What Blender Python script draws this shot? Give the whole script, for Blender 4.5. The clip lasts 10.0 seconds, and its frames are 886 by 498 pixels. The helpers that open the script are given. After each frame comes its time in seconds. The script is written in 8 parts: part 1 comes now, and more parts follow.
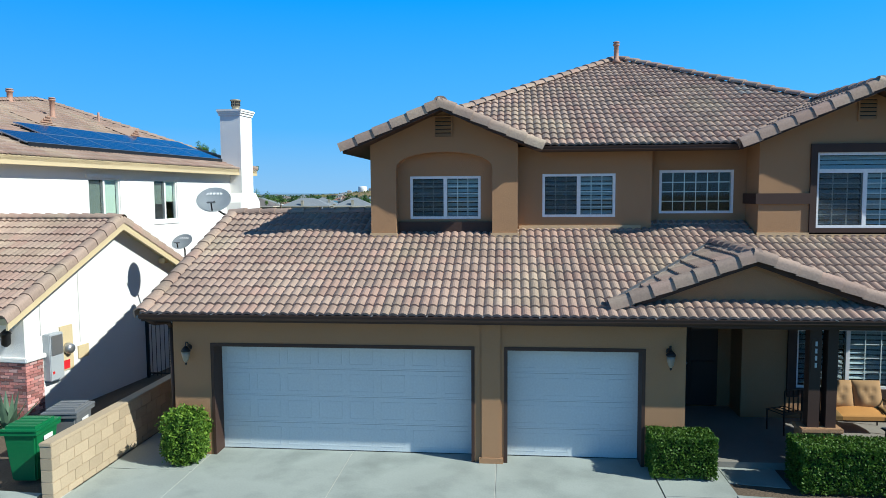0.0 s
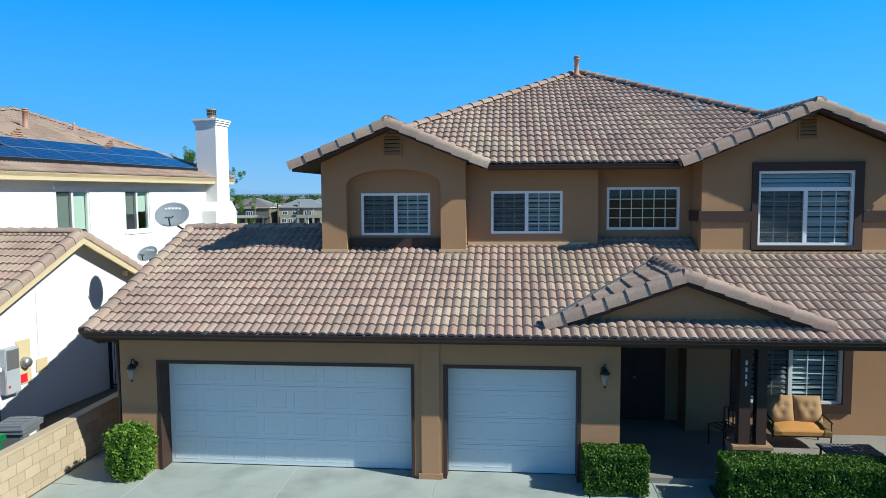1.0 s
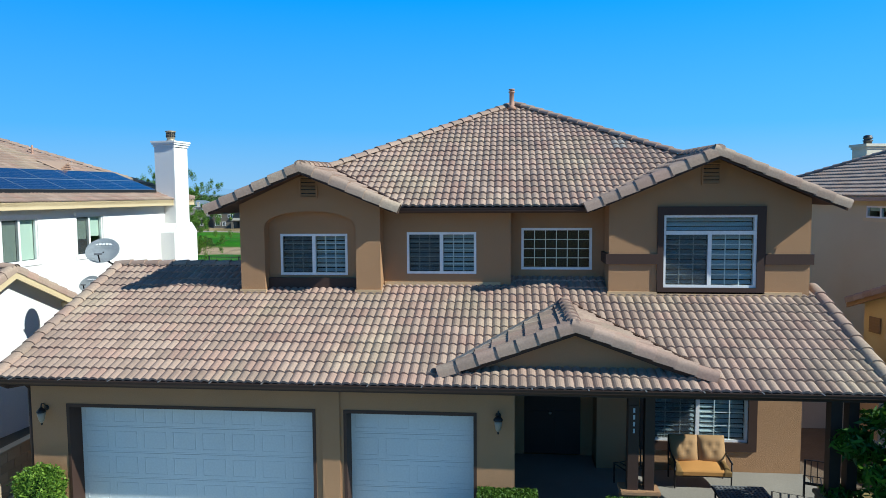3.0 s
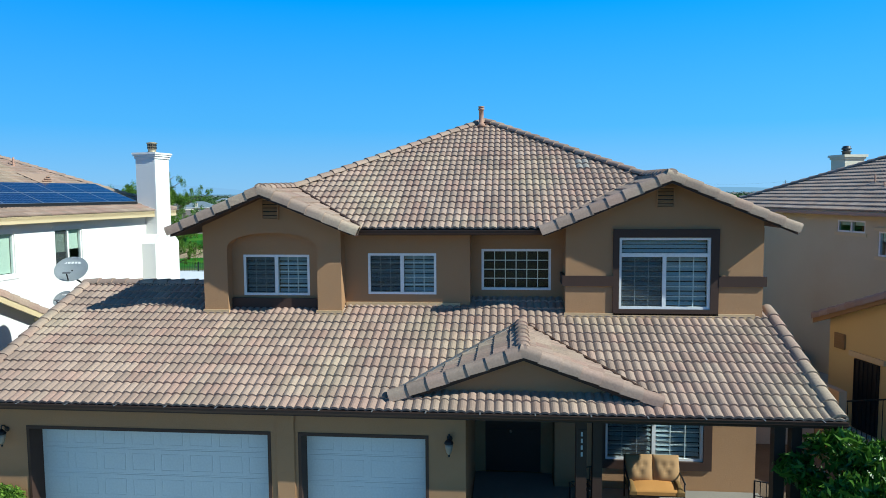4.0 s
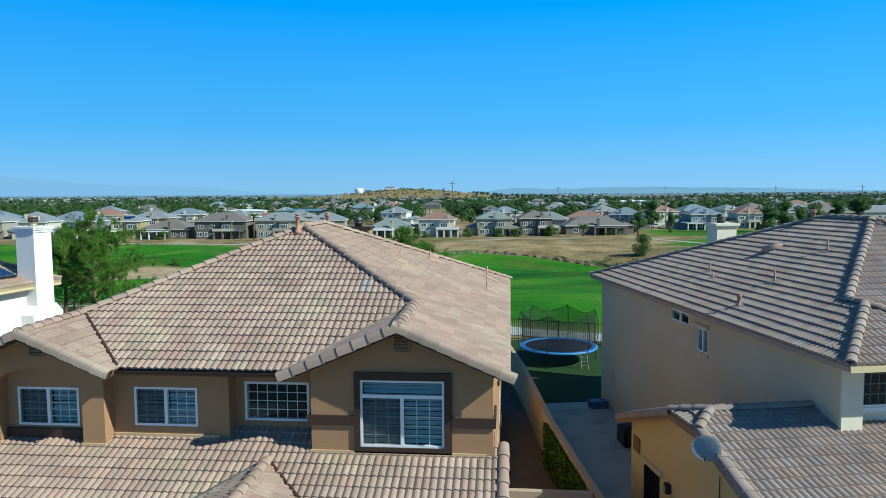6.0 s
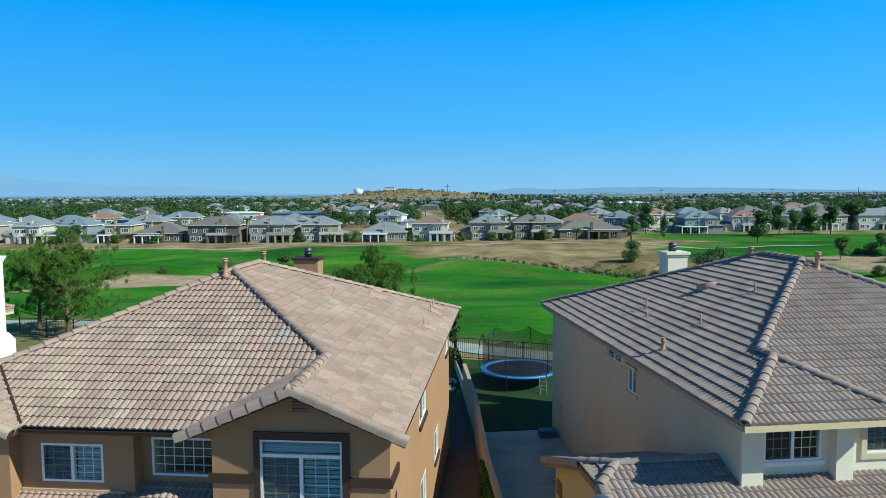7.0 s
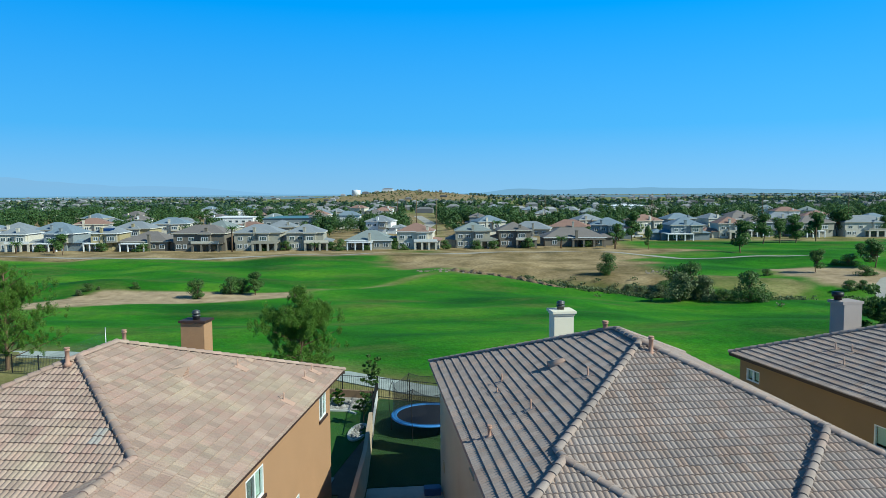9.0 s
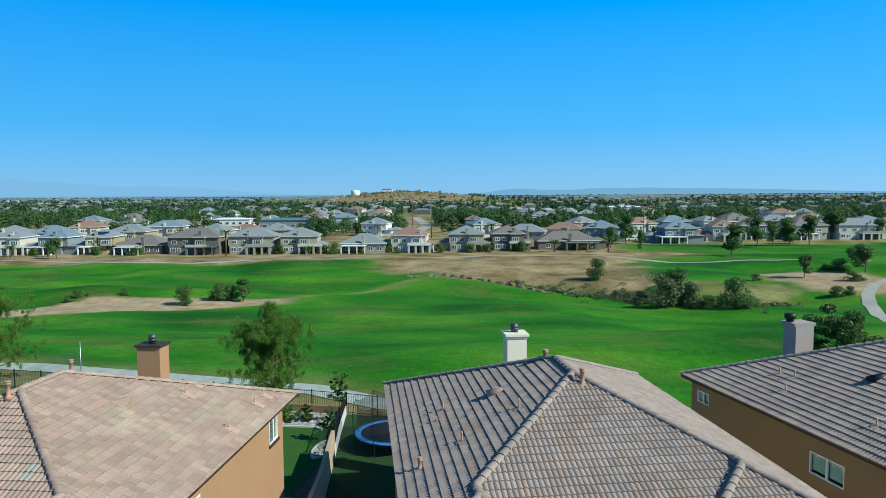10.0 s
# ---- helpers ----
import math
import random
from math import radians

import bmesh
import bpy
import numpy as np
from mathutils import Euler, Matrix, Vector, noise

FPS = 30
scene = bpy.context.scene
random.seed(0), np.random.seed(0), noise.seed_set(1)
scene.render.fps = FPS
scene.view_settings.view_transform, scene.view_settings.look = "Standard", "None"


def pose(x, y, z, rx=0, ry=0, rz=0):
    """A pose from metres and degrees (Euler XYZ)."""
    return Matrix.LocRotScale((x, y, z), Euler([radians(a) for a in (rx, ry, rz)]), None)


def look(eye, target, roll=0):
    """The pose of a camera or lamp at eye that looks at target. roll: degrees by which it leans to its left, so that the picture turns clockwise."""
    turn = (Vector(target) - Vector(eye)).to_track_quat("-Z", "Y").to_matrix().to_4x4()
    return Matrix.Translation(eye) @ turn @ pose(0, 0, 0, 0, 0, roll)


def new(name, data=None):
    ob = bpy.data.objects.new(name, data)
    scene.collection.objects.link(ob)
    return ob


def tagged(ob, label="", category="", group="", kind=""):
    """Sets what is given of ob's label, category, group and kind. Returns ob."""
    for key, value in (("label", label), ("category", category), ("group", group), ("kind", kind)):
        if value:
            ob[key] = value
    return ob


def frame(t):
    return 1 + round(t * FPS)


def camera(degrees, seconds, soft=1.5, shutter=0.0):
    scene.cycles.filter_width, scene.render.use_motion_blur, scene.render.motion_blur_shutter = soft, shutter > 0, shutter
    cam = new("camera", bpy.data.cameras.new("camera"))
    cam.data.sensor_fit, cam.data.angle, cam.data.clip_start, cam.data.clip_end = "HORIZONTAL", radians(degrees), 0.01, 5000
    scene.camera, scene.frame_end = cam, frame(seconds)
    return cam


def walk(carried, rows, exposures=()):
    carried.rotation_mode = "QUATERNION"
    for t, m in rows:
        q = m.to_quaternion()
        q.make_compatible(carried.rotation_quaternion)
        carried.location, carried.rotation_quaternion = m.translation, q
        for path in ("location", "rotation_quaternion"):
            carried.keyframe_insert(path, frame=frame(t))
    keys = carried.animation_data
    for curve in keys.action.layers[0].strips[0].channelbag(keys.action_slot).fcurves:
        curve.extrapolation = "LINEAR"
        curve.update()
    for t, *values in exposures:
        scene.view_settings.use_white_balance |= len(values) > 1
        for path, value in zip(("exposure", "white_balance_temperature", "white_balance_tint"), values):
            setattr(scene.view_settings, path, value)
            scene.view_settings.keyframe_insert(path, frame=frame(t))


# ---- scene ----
cam = camera(64.3, 10.0, soft=0.45)
# seconds and eye; the gimbal holds its turn all along
PATH = [
    (0, (5.582, -13.061, 4.958)),
    (0.5, (6.166, -13.098, 5.134)),
    (1, (6.708, -13.135, 5.324)),
    (1.5, (7.210, -13.171, 5.542)),
    (2, (7.686, -13.186, 5.771)),
    (2.5, (8.145, -13.195, 6.008)),
    (2.7, (8.340, -13.161, 6.096)),
    (3.25, (8.838, -13.211, 6.362)),
    (3.8, (9.336, -13.261, 6.629)),
    (3.9, (9.430, -13.256, 6.673)),
    (4, (9.523, -13.251, 6.718)),
    (4.1, (9.808, -13.265, 6.850)),
    (4.5, (10.947, -13.319, 7.379)),
    (5, (12.430, -13.322, 8.178)),
    (5.5, (13.800, -13.285, 9.005)),
    (6, (15.248, -13.204, 9.929)),
    (6.1, (16.434, -13.088, 10.671)),
    (6.2, (16.557, -13.081, 10.738)),
    (6.65, (17.110, -13.049, 11.040)),
    (7.3, (17.909, -13.003, 11.476)),
    (7.5, (18.167, -13.006, 11.578)),
    (7.9, (18.692, -12.949, 11.883)),
    (8, (18.823, -12.935, 11.959)),
    (8.1, (19.240, -12.926, 12.184)),
    (8.5, (20.906, -12.888, 13.085)),
    (9, (22.941, -12.997, 14.214)),
    (9.3, (24.162, -13.062, 14.891)),
    (9.4, (24.432, -13.168, 14.993)),
    (9.5, (24.566, -13.179, 15.066)),
    (10, (25.235, -13.236, 15.430)),
]
VIEW = Vector((-0.189, 1.985, -0.158))
walk(cam, [(t, look(eye, Vector(eye) + VIEW, -0.37)) for t, eye in PATH], exposures=((0, 0.26, 6280, 2), (2.5, 0.26, 6280, 2), (4.5, 0.23, 6200, -4), (8, 0.18, 6220, -6), (10, 0.18, 6220, -6)))

# ---- light ----
SUN = Vector((1.24, -0.405, 1.0)).normalized()
world = bpy.data.worlds.new("sky")
scene.world = world
world.use_nodes = True
wn = world.node_tree
sky = wn.nodes.new("ShaderNodeTexSky")
sky.sky_type = "NISHITA"
sky.sun_disc = False
sky.sun_elevation = math.asin(SUN.z)
sky.sun_rotation = math.atan2(SUN.x, SUN.y)
sky.altitude = 800
sky.air_density, sky.dust_density, sky.ozone_density = 1.0, 0.5, 3.0
coord = wn.nodes.new("ShaderNodeTexCoord")
split = wn.nodes.new("ShaderNodeSeparateXYZ")
rise = wn.nodes.new("ShaderNodeMapRange")
rise.inputs["From Max"].default_value = 0.42
haze = wn.nodes.new("ShaderNodeMix")
haze.data_type = "RGBA"
haze.inputs["A"].default_value, haze.inputs["B"].default_value = (0.36, 0.70, 1.36, 1), (0.16, 0.95, 1.80, 1)
deep = wn.nodes.new("ShaderNodeMix")
deep.data_type, deep.blend_type = "RGBA", "MULTIPLY"
deep.inputs["Factor"].default_value = 1.0
wn.nodes["Background"].inputs["Strength"].default_value = 0.095
wn.links.new(coord.outputs["Generated"], split.inputs[0])
wn.links.new(split.outputs["Z"], rise.inputs["Value"])
wn.links.new(rise.outputs[0], haze.inputs["Factor"])
high = wn.nodes.new("ShaderNodeMapRange")
high.inputs["From Min"].default_value, high.inputs["From Max"].default_value = 0.3, 0.95
high.inputs["To Min"].default_value, high.inputs["To Max"].default_value = 1.0, 0.42
zenith = wn.nodes.new("ShaderNodeVectorMath")
zenith.operation = "SCALE"
wn.links.new(split.outputs["Z"], high.inputs["Value"])
wn.links.new(haze.outputs["Result"], zenith.inputs[0])
wn.links.new(high.outputs[0], zenith.inputs["Scale"])
wn.links.new(zenith.outputs[0], deep.inputs["B"])
wn.links.new(sky.outputs[0], deep.inputs["A"])
# the clear air evens the blue out all round
even = wn.nodes.new("ShaderNodeValToRGB")
els = even.color_ramp.elements
for k in range(3):
    els.new(0.5)
for el, (p, c) in zip(els, ((0.0, (0.265, 0.49, 0.79)), (0.09, (0.095, 0.41, 0.85)), (0.27, (0.008, 0.30, 0.90)), (0.46, (0.014, 0.12, 0.38)), (1.0, (0.008, 0.042, 0.12)))):
    el.position, el.color = p, (*c, 1)
wn.links.new(split.outputs["Z"], even.inputs[0])
full = wn.nodes.new("ShaderNodeVectorMath")
full.operation = "SCALE"
full.inputs["Scale"].default_value = 10.0
wn.links.new(even.outputs[0], full.inputs[0])
air = wn.nodes.new("ShaderNodeMix")
air.data_type = "RGBA"
air.inputs["Factor"].default_value = 0.88
wn.links.new(deep.outputs["Result"], air.inputs["A"])
wn.links.new(full.outputs[0], air.inputs["B"])
# the sky pales and brightens towards the sun
toward = wn.nodes.new("ShaderNodeVectorMath")
toward.operation = "DOT_PRODUCT"
toward.inputs[1].default_value = SUN
wn.links.new(coord.outputs["Generated"], toward.inputs[0])
pale = wn.nodes.new("ShaderNodeMapRange")
pale.interpolation_type = "SMOOTHSTEP"
for socket, value in (("From Min", 0.1), ("From Max", 1.0), ("To Min", 0.0), ("To Max", 0.45)):
    pale.inputs[socket].default_value = value
gain = wn.nodes.new("ShaderNodeMapRange")
for socket, value in (("From Min", -0.45), ("From Max", 0.35), ("To Min", 1.01), ("To Max", 1.18)):
    gain.inputs[socket].default_value = value
for node in (pale, gain):
    wn.links.new(toward.outputs["Value"], node.inputs["Value"])
glare = wn.nodes.new("ShaderNodeMix")
glare.data_type = "RGBA"
glare.inputs["B"].default_value = (1.2, 1.9, 2.8, 1)
wn.links.new(pale.outputs[0], glare.inputs["Factor"])
wn.links.new(air.outputs["Result"], glare.inputs["A"])
bright = wn.nodes.new("ShaderNodeVectorMath")
bright.operation = "SCALE"
wn.links.new(glare.outputs["Result"], bright.inputs[0])
wn.links.new(gain.outputs[0], bright.inputs["Scale"])
wn.links.new(bright.outputs[0], wn.nodes["Background"].inputs["Color"])

sun = new("sun", bpy.data.lights.new("sun", "SUN"))
sun.data.energy, sun.data.angle, sun.data.color = 5.0, radians(0.53), (1.0, 0.97, 0.92)
sun.matrix_world = look(SUN * 60, (0, 0, 0))


# ---- materials ----
def mat_new(name):
    m = bpy.data.materials.new(name)
    m.use_nodes = True
    nt = m.node_tree
    return m, nt, nt.nodes["Principled BSDF"]


def surface(name, colour, rough=0.8, vary=0.15, scale=1.2, grain=40.0, bump=0.25, bump_size=0.01, metal=0.0, spec=0.4,
            grain_vary=0.12, pieces=0.0, tint=None, tint_amount=0.0, tint_scale=0.35, lichen=None):
    """Paint, plaster, stone or metal: large stains, fine grain and relief; pieces varies it tile by tile."""
    m, nt, bsdf = mat_new(name)
    link = nt.links.new
    pos = nt.nodes.new("ShaderNodeNewGeometry")
    big = nt.nodes.new("ShaderNodeTexNoise")
    big.inputs["Scale"].default_value, big.inputs["Detail"].default_value = scale, 5
    fine = nt.nodes.new("ShaderNodeTexNoise")
    fine.inputs["Scale"].default_value, fine.inputs["Detail"].default_value = grain, 4
    link(pos.outputs["Position"], big.inputs["Vector"])
    link(pos.outputs["Position"], fine.inputs["Vector"])

    def maths(op, a, b):
        n = nt.nodes.new("ShaderNodeMath")
        n.operation = op
        for i, v in enumerate((a, b)):
            if isinstance(v, (int, float)):
                n.inputs[i].default_value = v
            else:
                link(v, n.inputs[i])
        return n.outputs[0]

    k = maths("MULTIPLY_ADD", big.outputs["Fac"], 2 * vary)
    k.node.inputs[2].default_value = 1 - vary
    g = maths("MULTIPLY_ADD", fine.outputs["Fac"], 2 * grain_vary)
    g.node.inputs[2].default_value = 1 - grain_vary
    k = maths("MULTIPLY", k, g)
    base = nt.nodes.new("ShaderNodeRGB")
    base.outputs[0].default_value = (*colour, 1)
    col = base.outputs[0]
    if pieces:
        info = nt.nodes.new("ShaderNodeObjectInfo")
        f = maths("FRACT", maths("ADD", info.outputs["Random"], pos.outputs["Random Per Island"]), 0)
        p = maths("MULTIPLY_ADD", f, 2 * pieces)
        p.node.inputs[2].default_value = 1 - pieces
        k = maths("MULTIPLY", k, p)
        if tint:
            f2 = maths("FRACT", maths("MULTIPLY", f, 7.31), 0)
            mix = nt.nodes.new("ShaderNodeMix")
            mix.data_type = "RGBA"
            link(maths("MULTIPLY", maths("POWER", f2, 2.0), tint_amount), mix.inputs["Factor"])
            link(col, mix.inputs["A"])
            mix.inputs["B"].default_value = (*tint, 1)
            col = mix.outputs["Result"]
    elif tint:
        spot = nt.nodes.new("ShaderNodeTexNoise")
        spot.inputs["Scale"].default_value, spot.inputs["Detail"].default_value = tint_scale, 6
        link(pos.outputs["Position"], spot.inputs["Vector"])
        ramp = nt.nodes.new("ShaderNodeMapRange")
        ramp.inputs["From Min"].default_value, ramp.inputs["From Max"].default_value = 0.48, 0.7
        ramp.inputs["To Max"].default_value = tint_amount
        link(spot.outputs["Fac"], ramp.inputs["Value"])
        mix = nt.nodes.new("ShaderNodeMix")
        mix.data_type = "RGBA"
        link(ramp.outputs[0], mix.inputs["Factor"])
        link(col, mix.inputs["A"])
        mix.inputs["B"].default_value = (*tint, 1)
        col = mix.outputs["Result"]
    if lichen:
        spread = nt.nodes.new("ShaderNodeTexNoise")
        spread.inputs["Scale"].default_value, spread.inputs["Detail"].default_value = 0.55, 4
        link(pos.outputs["Position"], spread.inputs["Vector"])
        ramp = nt.nodes.new("ShaderNodeMapRange")
        ramp.inputs["From Min"].default_value, ramp.inputs["From Max"].default_value = 0.50, 0.68
        link(spread.outputs["Fac"], ramp.inputs["Value"])
        mix = nt.nodes.new("ShaderNodeMix")
        mix.data_type = "RGBA"
        link(maths("MULTIPLY", maths("MULTIPLY", ramp.outputs[0], fine.outputs["Fac"]), 0.7), mix.inputs["Factor"])
        link(col, mix.inputs["A"])
        mix.inputs["B"].default_value = (*lichen, 1)
        col = mix.outputs["Result"]
    vm = nt.nodes.new("ShaderNodeVectorMath")
    vm.operation = "SCALE"
    link(col, vm.inputs[0])
    link(k, vm.inputs["Scale"])
    link(vm.outputs[0], bsdf.inputs["Base Color"])
    bsdf.inputs["Roughness"].default_value = rough
    bsdf.inputs["Metallic"].default_value = metal
    bsdf.inputs["Specular IOR Level"].default_value = spec
    if bump:
        b = nt.nodes.new("ShaderNodeBump")
        b.inputs["Strength"].default_value, b.inputs["Distance"].default_value = bump, bump_size
        link(fine.outputs["Fac"], b.inputs["Height"])
        link(b.outputs[0], bsdf.inputs["Normal"])
    return m


def glass(name, tint, gloss=0.025):
    m, nt, bsdf = mat_new(name)
    nt.nodes.remove(bsdf)
    out = nt.nodes["Material Output"]
    clear = nt.nodes.new("ShaderNodeBsdfTransparent")
    clear.inputs[0].default_value = (*tint, 1)
    shine = nt.nodes.new("ShaderNodeBsdfGlossy")
    shine.inputs["Roughness"].default_value = 0.03
    fres = nt.nodes.new("ShaderNodeLayerWeight")
    steep = nt.nodes.new("ShaderNodeMath")
    steep.operation, steep.inputs[1].default_value = "POWER", 5.0
    nt.links.new(fres.outputs["Facing"], steep.inputs[0])
    add = nt.nodes.new("ShaderNodeMath")
    add.operation = "MULTIPLY_ADD"
    add.inputs[1].default_value, add.inputs[2].default_value = 0.7, gloss
    nt.links.new(steep.outputs[0], add.inputs[0])
    mix = nt.nodes.new("ShaderNodeMixShader")
    nt.links.new(add.outputs[0], mix.inputs[0])
    nt.links.new(clear.outputs[0], mix.inputs[1])
    nt.links.new(shine.outputs[0], mix.inputs[2])
    nt.links.new(mix.outputs[0], out.inputs["Surface"])
    return m


def leafy(name, colour, other, rough=0.55, thin=0.25):
    """Leaves: each one its own shade between two greens, a little light coming through."""
    m, nt, bsdf = mat_new(name)
    geo = nt.nodes.new("ShaderNodeNewGeometry")
    mix = nt.nodes.new("ShaderNodeMix")
    mix.data_type = "RGBA"
    mix.inputs["A"].default_value, mix.inputs["B"].default_value = (*colour, 1), (*other, 1)
    nt.links.new(geo.outputs["Random Per Island"], mix.inputs["Factor"])
    nt.links.new(mix.outputs["Result"], bsdf.inputs["Base Color"])
    bsdf.inputs["Roughness"].default_value = rough
    bsdf.inputs["Specular IOR Level"].default_value = 0.3
    through_light = nt.nodes.new("ShaderNodeBsdfTranslucent")
    nt.links.new(mix.outputs["Result"], through_light.inputs["Color"])
    ms = nt.nodes.new("ShaderNodeMixShader")
    ms.inputs[0].default_value = thin
    nt.links.new(bsdf.outputs[0], ms.inputs[1])
    nt.links.new(through_light.outputs[0], ms.inputs[2])
    nt.links.new(ms.outputs[0], nt.nodes["Material Output"].inputs["Surface"])
    return m


M = {}
M["stucco"] = surface("brown_stucco", (0.388, 0.222, 0.115), 0.9, 0.10, 0.7, 95, 0.9, 0.012, grain_vary=0.24)
M["stucco_white"] = surface("white_stucco", (0.78, 0.77, 0.74), 0.9, 0.05, 0.6, 60, 0.6, 0.012)
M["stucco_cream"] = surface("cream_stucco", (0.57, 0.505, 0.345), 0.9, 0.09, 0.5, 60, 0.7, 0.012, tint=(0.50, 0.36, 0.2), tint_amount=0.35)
# front light put into the cream colour; also the chimney's own pale stucco
M["stucco_pale_lit"] = surface("pale_lit_cream_stucco", (0.74, 0.68, 0.53), 0.9, 0.06, 0.5, 60, 0.7, 0.012)
M["path"] = surface("worn_path", (0.33, 0.31, 0.26), 0.9, 0.2, 0.5, 20, 0.3, 0.004)
M["stucco_yellow"] = surface("yellow_stucco", (0.62, 0.475, 0.22), 0.9, 0.08, 0.5, 60, 0.7, 0.012)
M["stucco_tan"] = surface("tan_stucco", (0.29, 0.185, 0.09), 0.9, 0.1, 0.6, 60, 0.6, 0.012)
M["trim"] = surface("dark_brown_paint", (0.050, 0.026, 0.018), 0.6, 0.15, 2.0, 30, 0.2, 0.004)
M["trim_cream"] = surface("cream_paint", (0.62, 0.50, 0.30), 0.6, 0.08, 1.0, 30, 0.15, 0.004)
M["tile"] = surface("roof_tile", (0.340, 0.250, 0.198), 0.85, 0.24, 0.8, 26, 0.5, 0.006, pieces=0.15, tint=(0.34, 0.205, 0.165), tint_amount=0.6, grain_vary=0.24, lichen=(0.43, 0.37, 0.25))
M["tile_old"] = surface("grey_roof_tile", (0.285, 0.232, 0.206), 0.88, 0.22, 0.8, 26, 0.5, 0.006, pieces=0.13, tint=(0.33, 0.22, 0.165), tint_amount=0.6, grain_vary=0.2)
M["white"] = surface("white_vinyl", (0.80, 0.80, 0.79), 0.45, 0.04, 2, 20, 0.05, 0.002)
M["door_white"] = surface("white_garage_paint", (0.60, 0.655, 0.66), 0.5, 0.05, 0.9, 25, 0.1, 0.003)
M["glass"] = glass("window_glass", (0.88, 0.94, 0.94), 0.03)
M["shutter"] = surface("shutter_paint", (0.42, 0.50, 0.54), 0.5, 0.05, 3)
# near-black colour that stands in for unlit space behind panes and louvres
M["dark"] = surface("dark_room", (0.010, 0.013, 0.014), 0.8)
M["blind"] = surface("pale_green_blind", (0.50, 0.60, 0.50), 0.7, 0.05, 3)
M["concrete"] = surface("concrete", (0.35, 0.385, 0.35), 0.9, 0.22, 0.8, 30, 0.3, 0.004, tint=(0.23, 0.26, 0.235), tint_amount=0.8, tint_scale=0.9)
M["joint"] = surface("joint", (0.12, 0.115, 0.1), 0.95)
M["block"] = surface("tan_block", (0.45, 0.355, 0.24), 0.9, 0.12, 1.5, 40, 0.5, 0.006, pieces=0.12)
M["mortar"] = surface("mortar", (0.42, 0.34, 0.25), 0.95)
M["brick"] = surface("red_brick", (0.42, 0.17, 0.15), 0.85, 0.2, 3, 40, 0.5, 0.005, pieces=0.5, tint=(0.52, 0.36, 0.34), tint_amount=0.8)
M["pale_mortar"] = surface("pale_mortar", (0.55, 0.50, 0.46), 0.95)
M["flashing"] = surface("tan_flashing", (0.55, 0.38, 0.22), 0.7, 0.2, 2.0)
M["pale_joint"] = surface("pale_joint", (0.50, 0.50, 0.45), 0.95)
M["seam"] = surface("panel_edge", (0.24, 0.29, 0.38), 0.4, metal=0.4)
M["pale_flue"] = surface("tan_flue", (0.36, 0.31, 0.22), 0.5, 0.3, 6, metal=0.3)
M["iron"] = surface("black_iron", (0.012, 0.012, 0.013), 0.5)
M["steel"] = surface("galvanised_steel", (0.45, 0.46, 0.47), 0.4, 0.1, 4, metal=0.8)
M["lead"] = surface("pipe_paint", (0.42, 0.24, 0.17), 0.7)
M["terracotta"] = surface("vent_paint", (0.47, 0.30, 0.22), 0.8)
M["vent"] = surface("vent_cover", (0.40, 0.28, 0.21), 0.85)
M["flue"] = surface("dull_flue_metal", (0.10, 0.10, 0.10), 0.5, 0.3, 6, metal=0.6)
M["grey"] = surface("grey_plastic", (0.16, 0.17, 0.18), 0.5, 0.1, 3)
M["green_bin"] = surface("green_plastic", (0.010, 0.16, 0.055), 0.45, 0.1, 3)
M["dish"] = surface("dish_paint", (0.46, 0.50, 0.52), 0.5, 0.08, 3)
M["panel"] = surface("solar_cell", (0.012, 0.028, 0.085), 0.12, 0.1, 3, spec=0.9, bump=0)
M["bark"] = surface("bark", (0.16, 0.10, 0.06), 0.95, 0.3, 3, 20, 0.8, 0.02)
M["hedge"] = leafy("hedge_leaf", (0.035, 0.095, 0.012), (0.11, 0.21, 0.025))
M["glossy"] = leafy("glossy_leaf", (0.026, 0.085, 0.010), (0.10, 0.21, 0.022), rough=0.36, thin=0.15)
M["bush"] = leafy("bush_leaf", (0.030, 0.095, 0.010), (0.22, 0.36, 0.045))
M["pine"] = leafy("pine_needle", (0.040, 0.105, 0.016), (0.180, 0.330, 0.040), thin=0.3)
M["tree"] = leafy("tree_leaf", (0.038, 0.092, 0.020), (0.115, 0.200, 0.042))
M["sage"] = leafy("sage_leaf", (0.07, 0.105, 0.04), (0.15, 0.18, 0.07))
M["agave"] = surface("agave_leaf", (0.10, 0.17, 0.11), 0.6, 0.15, 4)
# near-black green: the shade among the leaves, put into the core's colour
M["core"] = surface("hedge_inner_shade", (0.012, 0.022, 0.006), 0.9)
M["soil"] = surface("soil", (0.13, 0.095, 0.065), 0.95, 0.3, 1.2, 20, 0.8, 0.03)
M["lawn"] = surface("lawn", (0.024, 0.095, 0.006), 0.95, 0.25, 0.8, 16, 1.0, 0.06, grain_vary=0.5, tint=(0.045, 0.09, 0.012), tint_amount=0.6, tint_scale=0.7)
M["black_rubber"] = surface("black_mat", (0.02, 0.02, 0.024), 0.6)
def mesh_net(name, colour, open_part):
    m, nt, bsdf = mat_new(name)
    bsdf.inputs["Base Color"].default_value = (*colour, 1)
    bsdf.inputs["Roughness"].default_value = 0.9
    clear, ms = nt.nodes.new("ShaderNodeBsdfTransparent"), nt.nodes.new("ShaderNodeMixShader")
    ms.inputs[0].default_value = open_part
    nt.links.new(bsdf.outputs[0], ms.inputs[1])
    nt.links.new(clear.outputs[0], ms.inputs[2])
    nt.links.new(ms.outputs[0], nt.nodes["Material Output"].inputs["Surface"])
    return m


